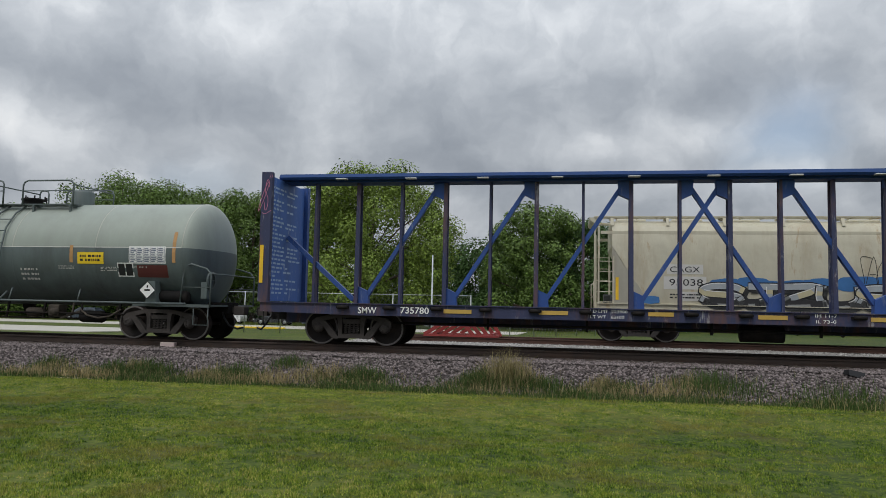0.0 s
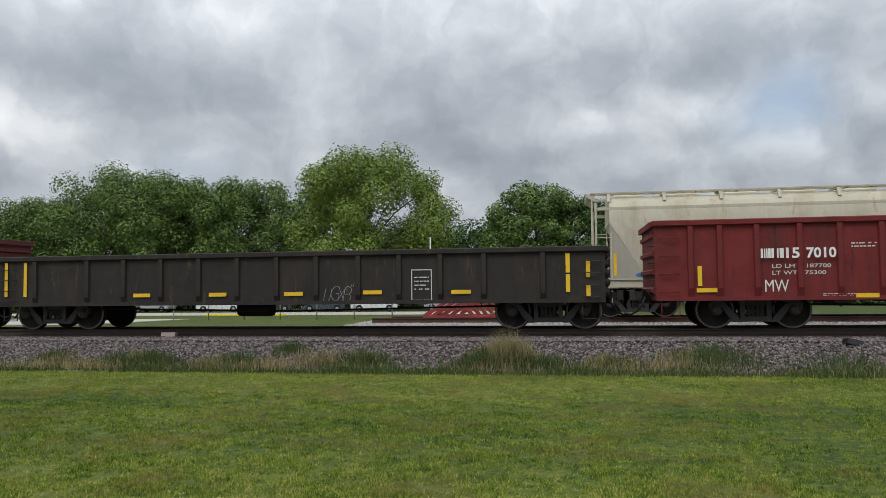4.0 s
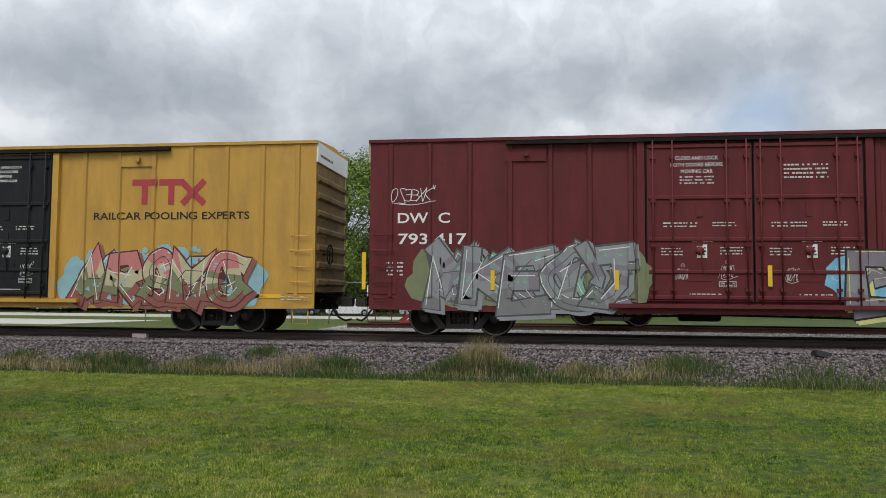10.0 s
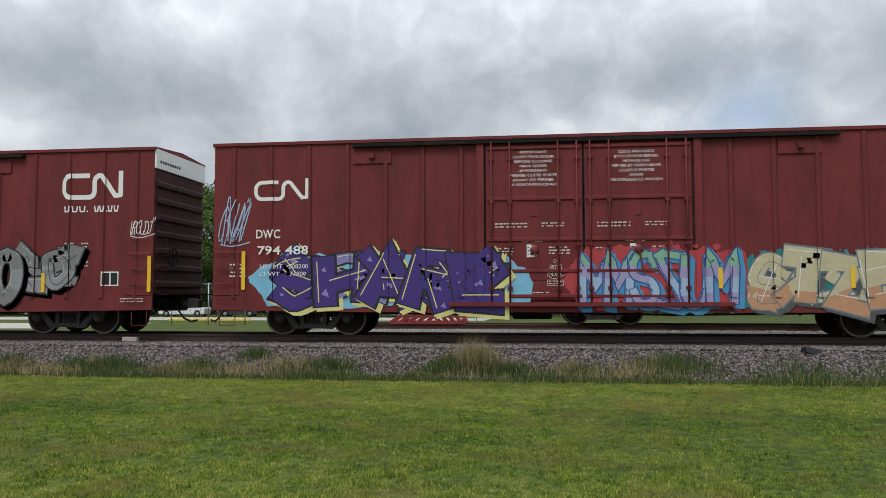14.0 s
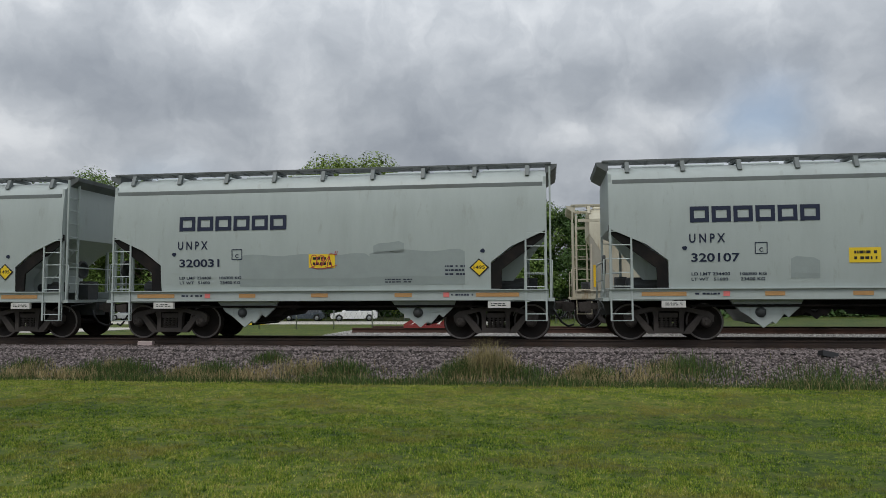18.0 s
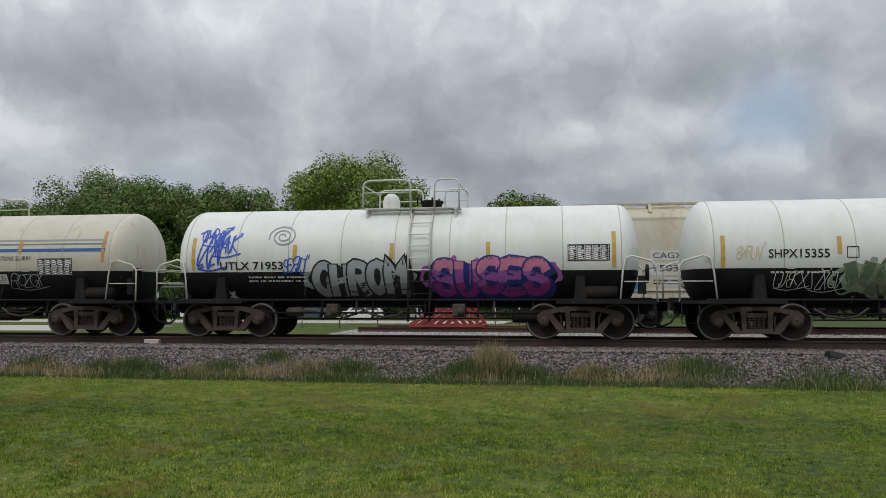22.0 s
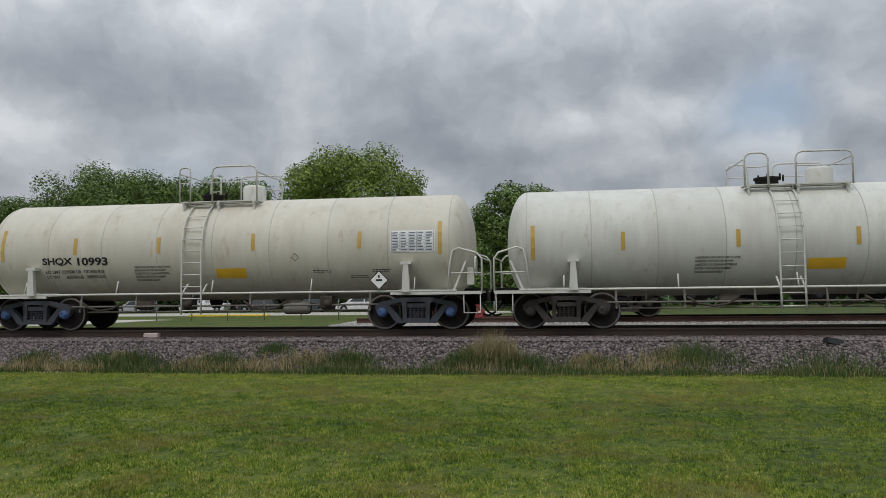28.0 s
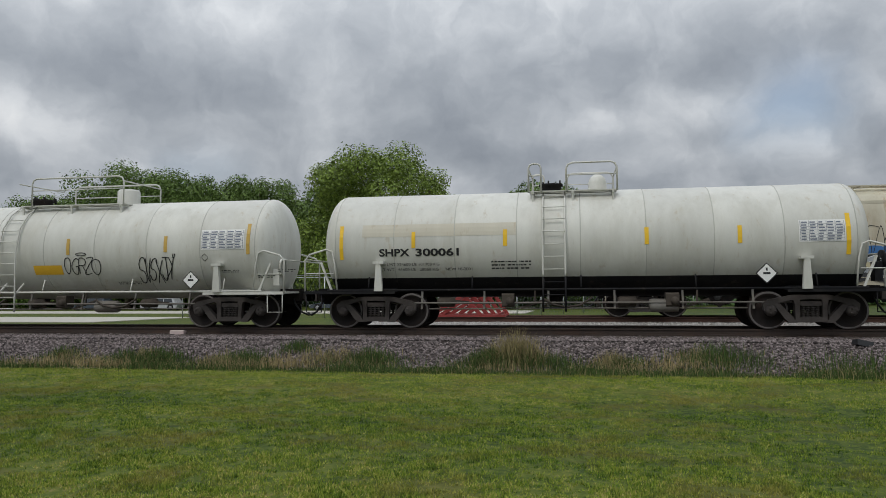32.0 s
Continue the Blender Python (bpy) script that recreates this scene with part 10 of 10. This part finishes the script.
        if k == 4:
            tag_scrawl((0.0, 1.49, 1.08, 1.98), P["black"], c, s, 93, 0.04, 4, off=0.012)
            tag_scrawl((2.29, 1.26, 3.29, 1.95), P["black"], c, s, 94, 0.045, 5, off=0.012)
    # white over a narrow black belly
    c, s, rng = tank_car(-453.5, "white tank car with a black belly and yellow strips", tank_white, belly_black, 1.32, -6.5, 6.15, (-5.49, 5.19), (-1.46, 0.76, 4.12), (-1.1, -0.55), tank_white, dome_x=0.3, style="pipe", box_bonnet=False, seed=420, strips=[(-6.33, 1.8, 2.69), (-4.4, 2.08, 2.5), (-2.04, 2.1, 2.52), (1.41, 2.08, 2.5), (3.56, 2.08, 2.5), (5.96, 1.77, 2.75)], strip_mat=reflector, table=(4.88, 2.08, 5.9, 2.6), diamond=(4.1, 1.35))
    words("SHPX", (-5.31, 1.87, -4.5, 2.07), ink, c, s, 0.01, 0.03)
    words("300061", (-4.35, 1.87, -3.22, 2.07), ink, c, s, 0.01, 0.03)
    words("LD LMT 224600 LB 101700 KG\nLT WT   61600 LB   28050 KG     NEW 10-2001", (-5.3, 1.5, -2.9, 1.7), ink, c, s, 0.01, 0.0)
    bars((-2.4, 1.5, -1.4, 1.75), 3, ink, c, s, rng, 0.01)
    decal("repaint_patch", rect(-5.77, 2.38, -1.74, 2.7, 3), tank_cream, c, s, 0.005, "cream overpainted panel")


def centerbeam():
    """A centre-beam flatcar: deck, end bulkheads, and a truss wall along the middle."""
    c = car_root("centerbeam_flatcar", "blue centre-beam flatcar with open truss and rusty posts", "flatcar", 3.45)
    h = 11.5
    sh = Shape()
    for s in (-1, 1):
        sh.prism_y([(-h, 0.98), (-h, 0.85), (-h + 2.6, 0.80), (h - 2.6, 0.80), (h, 0.85), (h, 1.1), (-h, 1.1)], *sorted((s * 1.45, s * 1.36)))
        sh.box(-h, h, *sorted((s * 1.50, s * 1.30)), 1.085, 1.11)
    part("side_sill", sh, post_rust, c)
    sh = Shape()
    sh.box(-h, h, -1.36, 1.36, 1.02, 1.09)
    sh.box(-h + 0.3, h - 0.3, -0.3, 0.3, 0.55, 1.02)
    part("deck", sh, post_rust, c)
    xs = [-h + 1.0 + i * (2 * h - 2.0) / 17 for i in range(18)]
    for k, x in enumerate(xs):
        sh = Shape()
        # tapered posts, wider at the foot
        w = 0.035 if k % 2 == 0 else 0.055
        sh.prism_x([(-0.16, 1.09), (0.16, 1.09), (0.10, 4.5), (-0.10, 4.5)], x - 0.012, x + 0.012)
        for s in (-1, 1):
            sh.prism_x([(s * 0.162, 1.09), (s * 0.185, 1.09), (s * 0.125, 4.5), (s * 0.102, 4.5)][::s], x - w, x + w)
        part("truss_post", sh, post_rust, c)
    sh = Shape()
    sh.prism_x([(-0.5, 4.58), (-0.42, 4.68), (0.42, 4.68), (0.5, 4.58), (0.46, 4.52), (-0.46, 4.52)], -h + 0.02, h - 0.02)
    sh.box(-h + 0.02, h - 0.02, -0.3, 0.3, 4.46, 4.52)
    chord = part("top_chord", sh, mat("chord_blue", (0.018, 0.050, 0.16), 0.6, vary=0.4, streak=True, spec=0.2), c)
    for k in range(11):
        sh = Shape()
        sh.chamfered(-9.8 + k * 1.96, -9.5 + k * 1.96, -0.6, -0.44, 4.5, 4.53, 0.008)
        part("strap_guide", sh, dull_white, chord)
    mid = 8.5
    diag = [(1, 3), (3, 5), (5, 7)]
    for a, b in diag + [(7, 9)]:
        for e in (0, 1):
            i, j = (a, b) if not e else (17 - a, 17 - b)
            sh = Shape()
            sx0 = 1 if xs[j] > xs[i] else -1
            yo = 0.02 * e
            sh.bar((xs[i] + 0.2 * sx0, yo, 1.2), (xs[j] - 0.2 * sx0, yo, 4.4), 0.11, 0.15 + 0.02 * e)
            for q, z in ((i, 1.09), (j, 4.46)):
                d = 1 if z < 2 else -1
                sx = 1 if xs[j] > xs[i] else -1
                t = sx if z < 2 else -sx
                sh.prism_y([(xs[q] - 0.02 * t, z), (xs[q] + 0.34 * t, z), (xs[q] + 0.32 * t, z + d * 0.35), (xs[q], z + d * 0.5)][::t * d], -0.10 - 0.006 * e - 0.004 * (z > 2), 0.10)
            part("diagonal_brace", sh, frame_blue, c)
    for e in (0, 1):
        sh = Shape()
        i, j = (0, 1) if not e else (17, 16)
        sh.bar((xs[i] - (0.85 if not e else -0.85), 0, 2.95), (xs[j] - (0.1 if not e else -0.1), 0, 1.2), 0.12, 0.14)
        part("diagonal_brace", sh, frame_blue, c)
    for e in (-1, 1):
        sh = Shape()
        x0 = e * h
        sh.box(*sorted((x0, x0 - e * 0.10)), -1.42, 1.42, 1.12, 4.5)
        # bulkhead blue is brighter than the frame's: strong light on its face, in the colour
        b = part("bulkhead", sh, mat("bulkhead_lit_blue", (0.06, 0.145, 0.43), 0.6, vary=0.4, streak=True, stain=(0.05, 0.09, 0.22), stain_amount=0.6, chips=(0.45, 0.50, 0.58), chip_amount=0.6, chip_scale=5.0), c, "blue end bulkhead with stencilled rules")
        for y in (-1.40, 1.40):
            sh = Shape()
            sh.box(*sorted((x0 + e * 0.06, x0 - e * 0.22)), y - 0.09, y + 0.09, 1.11, 4.56)
            part("bulkhead_post", sh, frame_blue if y > 0 else post_rust, b)
        for z in (1.7, 2.6, 3.5, 4.35):
            sh = Shape()
            sh.box(*sorted((x0 + e * 0.08, x0)), -1.3, 1.3, z - 0.07, z + 0.07)
            part("bulkhead_rib", sh, frame_blue, b)
        rng = random.Random(5)
        sh = Shape()
        for i in range(26):
            z = 4.2 - i * 0.115
            y = -1.2
            for k in range(7):
                w = rng.uniform(0.1, 0.3)
                sh.box(*sorted((x0 - e * 0.10, x0 - e * 0.104)), y, y + w, z, z + 0.05)
                y += w + (0.07 if k != 3 else 0.25)
                if y > 1.1 or rng.random() < 0.15:
                    break
        part("small_lettering", sh, P["pale"], b)
        sill_step(c, e * (h - 0.3), 0.9, -1.4, under_black)
        end_gear(c, e * h, e, 0.6)
        stripes(c, flat(-1.5), [(e * (h - 0.02), 1.6, 2.6)], off=0.01)
    wins = Shape()
    wins.box(-0.16, 0.16, -1.56, -1.45, 0.97, 1.03)
    wins.lathe([(-0.13, 0.0), (-0.13, 0.05), (0.13, 0.05), (0.13, 0.0)], (0, -1.54, 1.0), "x", 8)
    me = wins.mesh("winch", under_black)
    for x in xs[1:-1]:
        part("winch", me, None, c, at=pose(x + 0.05, 0, 0))
    tag_scrawl((-11.52, 3.5, -11.36, 4.4), P["pink"], c, flat(-1.49), 77, 0.02, 1, off=0.012)
    s = flat(-1.455)
    words("SMW", (-8.81, 0.85, -8.32, 1.02), white_paint, c, s, 0.008)
    words("735780", (-7.69, 0.87, -6.95, 1.04), white_paint, c, s, 0.008)
    words("LD LMT  223900\nLT WT   63100", (-2.93, 0.86, -2.05, 1.07), white_paint, c, s, 0.008, 0.0)
    words("IH 11-7\nIL 73-0", (2.2, 0.86, 2.68, 1.07), white_paint, c, s, 0.008, 0.0)
    stripes(c, s, [], [(-6.57, -5.86, 0.95), (-4.18, -3.47, 0.97), (-1.56, -0.97, 0.99), (0.95, 1.6, 0.97), (3.4, 4.05, 0.97), (5.9, 6.5, 0.97)], material=reflector_old)
    sh = Shape()
    sh.tube([(-8, -0.9, 0.62), (8, -0.9, 0.62)], 0.03, 6)
    for x in (-5.5, -3, 0, 2.5, 5):
        sh.bar((x, -0.9, 0.5), (x, -0.9, 1.0), 0.06)
    sh.lathe([(-0.5, 0), (-0.5, 0.2), (0.5, 0.2), (0.5, 0)], (1.2, -0.7, 0.55), "x", 12)
    part("brake_rigging", sh, under_black, c)
    for tx in (-9.1, 9.1):
        truck(c, tx, truck_steel)


centerbeam()
tank_cars()
gondolas()
open_hopper(-105.27, "black rusty open hopper car with white graffiti", coal_black, "609", 9, extra=True)
open_hopper(-121.93, "rust-brown and black open hopper car", rusty_black, "166", 10)
boxcars()
covered_hoppers()

# the beige hopper standing on the siding
still, s_, rng_ = covered_hopper(8.68, "beige covered hopper car with graffiti, standing on the siding", "", 350, still=True)
decal("number_patch", rect(-5.5, 2.28, -4.35, 2.6, 2) + rect(-5.6, 1.78, -4.25, 2.2, 2) + rect(-5.1, 1.4, -4.4, 1.7), dull_white, still, s_)
words("CAGX", (-5.4, 2.34, -4.45, 2.53), black_paint, still, s_, 0.012, 0.0)
words("95038", (-5.42, 1.9, -4.36, 2.12), black_paint, still, s_, 0.012, 0.0)
bars((-5.4, 1.46, -4.45, 1.66), 2, black_paint, still, s_, rng_, 0.012)
tagged(decal("graffiti", [blob(-3.6 + i * 0.75, 2.0 + 0.06 * math.sin(i * 2.1), 0.62, 0.15, rng_) for i in range(6)] + [blob(0.4 + i * 0.8, 2.15, 0.6, 0.13, rng_) for i in range(5)], paint("azure", 0.05, 0.16, 0.38), still, s_, 0.008, "blue sprayed cloud"), kind="stuff")
graffiti((-4.4, 1.3, 6.3, 1.95), still, s_, 141, ["silver", "parchment", "silver", "stone"], "black", None, 9, line_w=0.05, off=0.016, bulk=1.25, shade="smoke", glint="white", soft=True)
tag_scrawl((0.3, 2.0, 2.6, 2.9), P["black"], still, s_, 142, 0.03, 6)
tagged(decal("graffiti", [blob(-6.05, 1.42, 0.35, 0.13, rng_)], paint("azure", 0.05, 0.16, 0.38), still, flat(-1.515), 0.008, "blue sprayed patch"), kind="stuff")
stripes(still, flat(-1.50), [(-7.1, 1.4, 2.15), (7.1, 1.4, 2.15)])


def motions():
    """The train rolls to +x and slows a little; its wheels turn as it goes."""
    def run(t):
        u = t / 32.0
        return 467.2926 * u - 7.3591 * u**2 + 71.5567 * u**3 - 155.5718 * u**4 + 77.8935 * u**5
    for thing, x in CARS:
        walk(thing, [(float(t), pose(x + run(t), TRACK_Y, 0)) for t in range(0, 33)])
    # one turning path for all leading wheelsets and one for all trailing ones
    for side, sets in WHEELSETS.items():
        first = sets[0]
        walk(first, [(k / FPS, pose(side * AXLE, 0, WHEEL_R) @ Matrix.Rotation(run(k / FPS) / WHEEL_R, 4, "Y")) for k in range(0, 32 * FPS + 1)])
        for ob in sets[1:]:
            if ob.parent.parent is still:
                continue
            ob.rotation_mode = "QUATERNION"
            ob.animation_data_create()
            ob.animation_data.action = first.animation_data.action
            ob.animation_data.action_slot = first.animation_data.action_slot


motions()
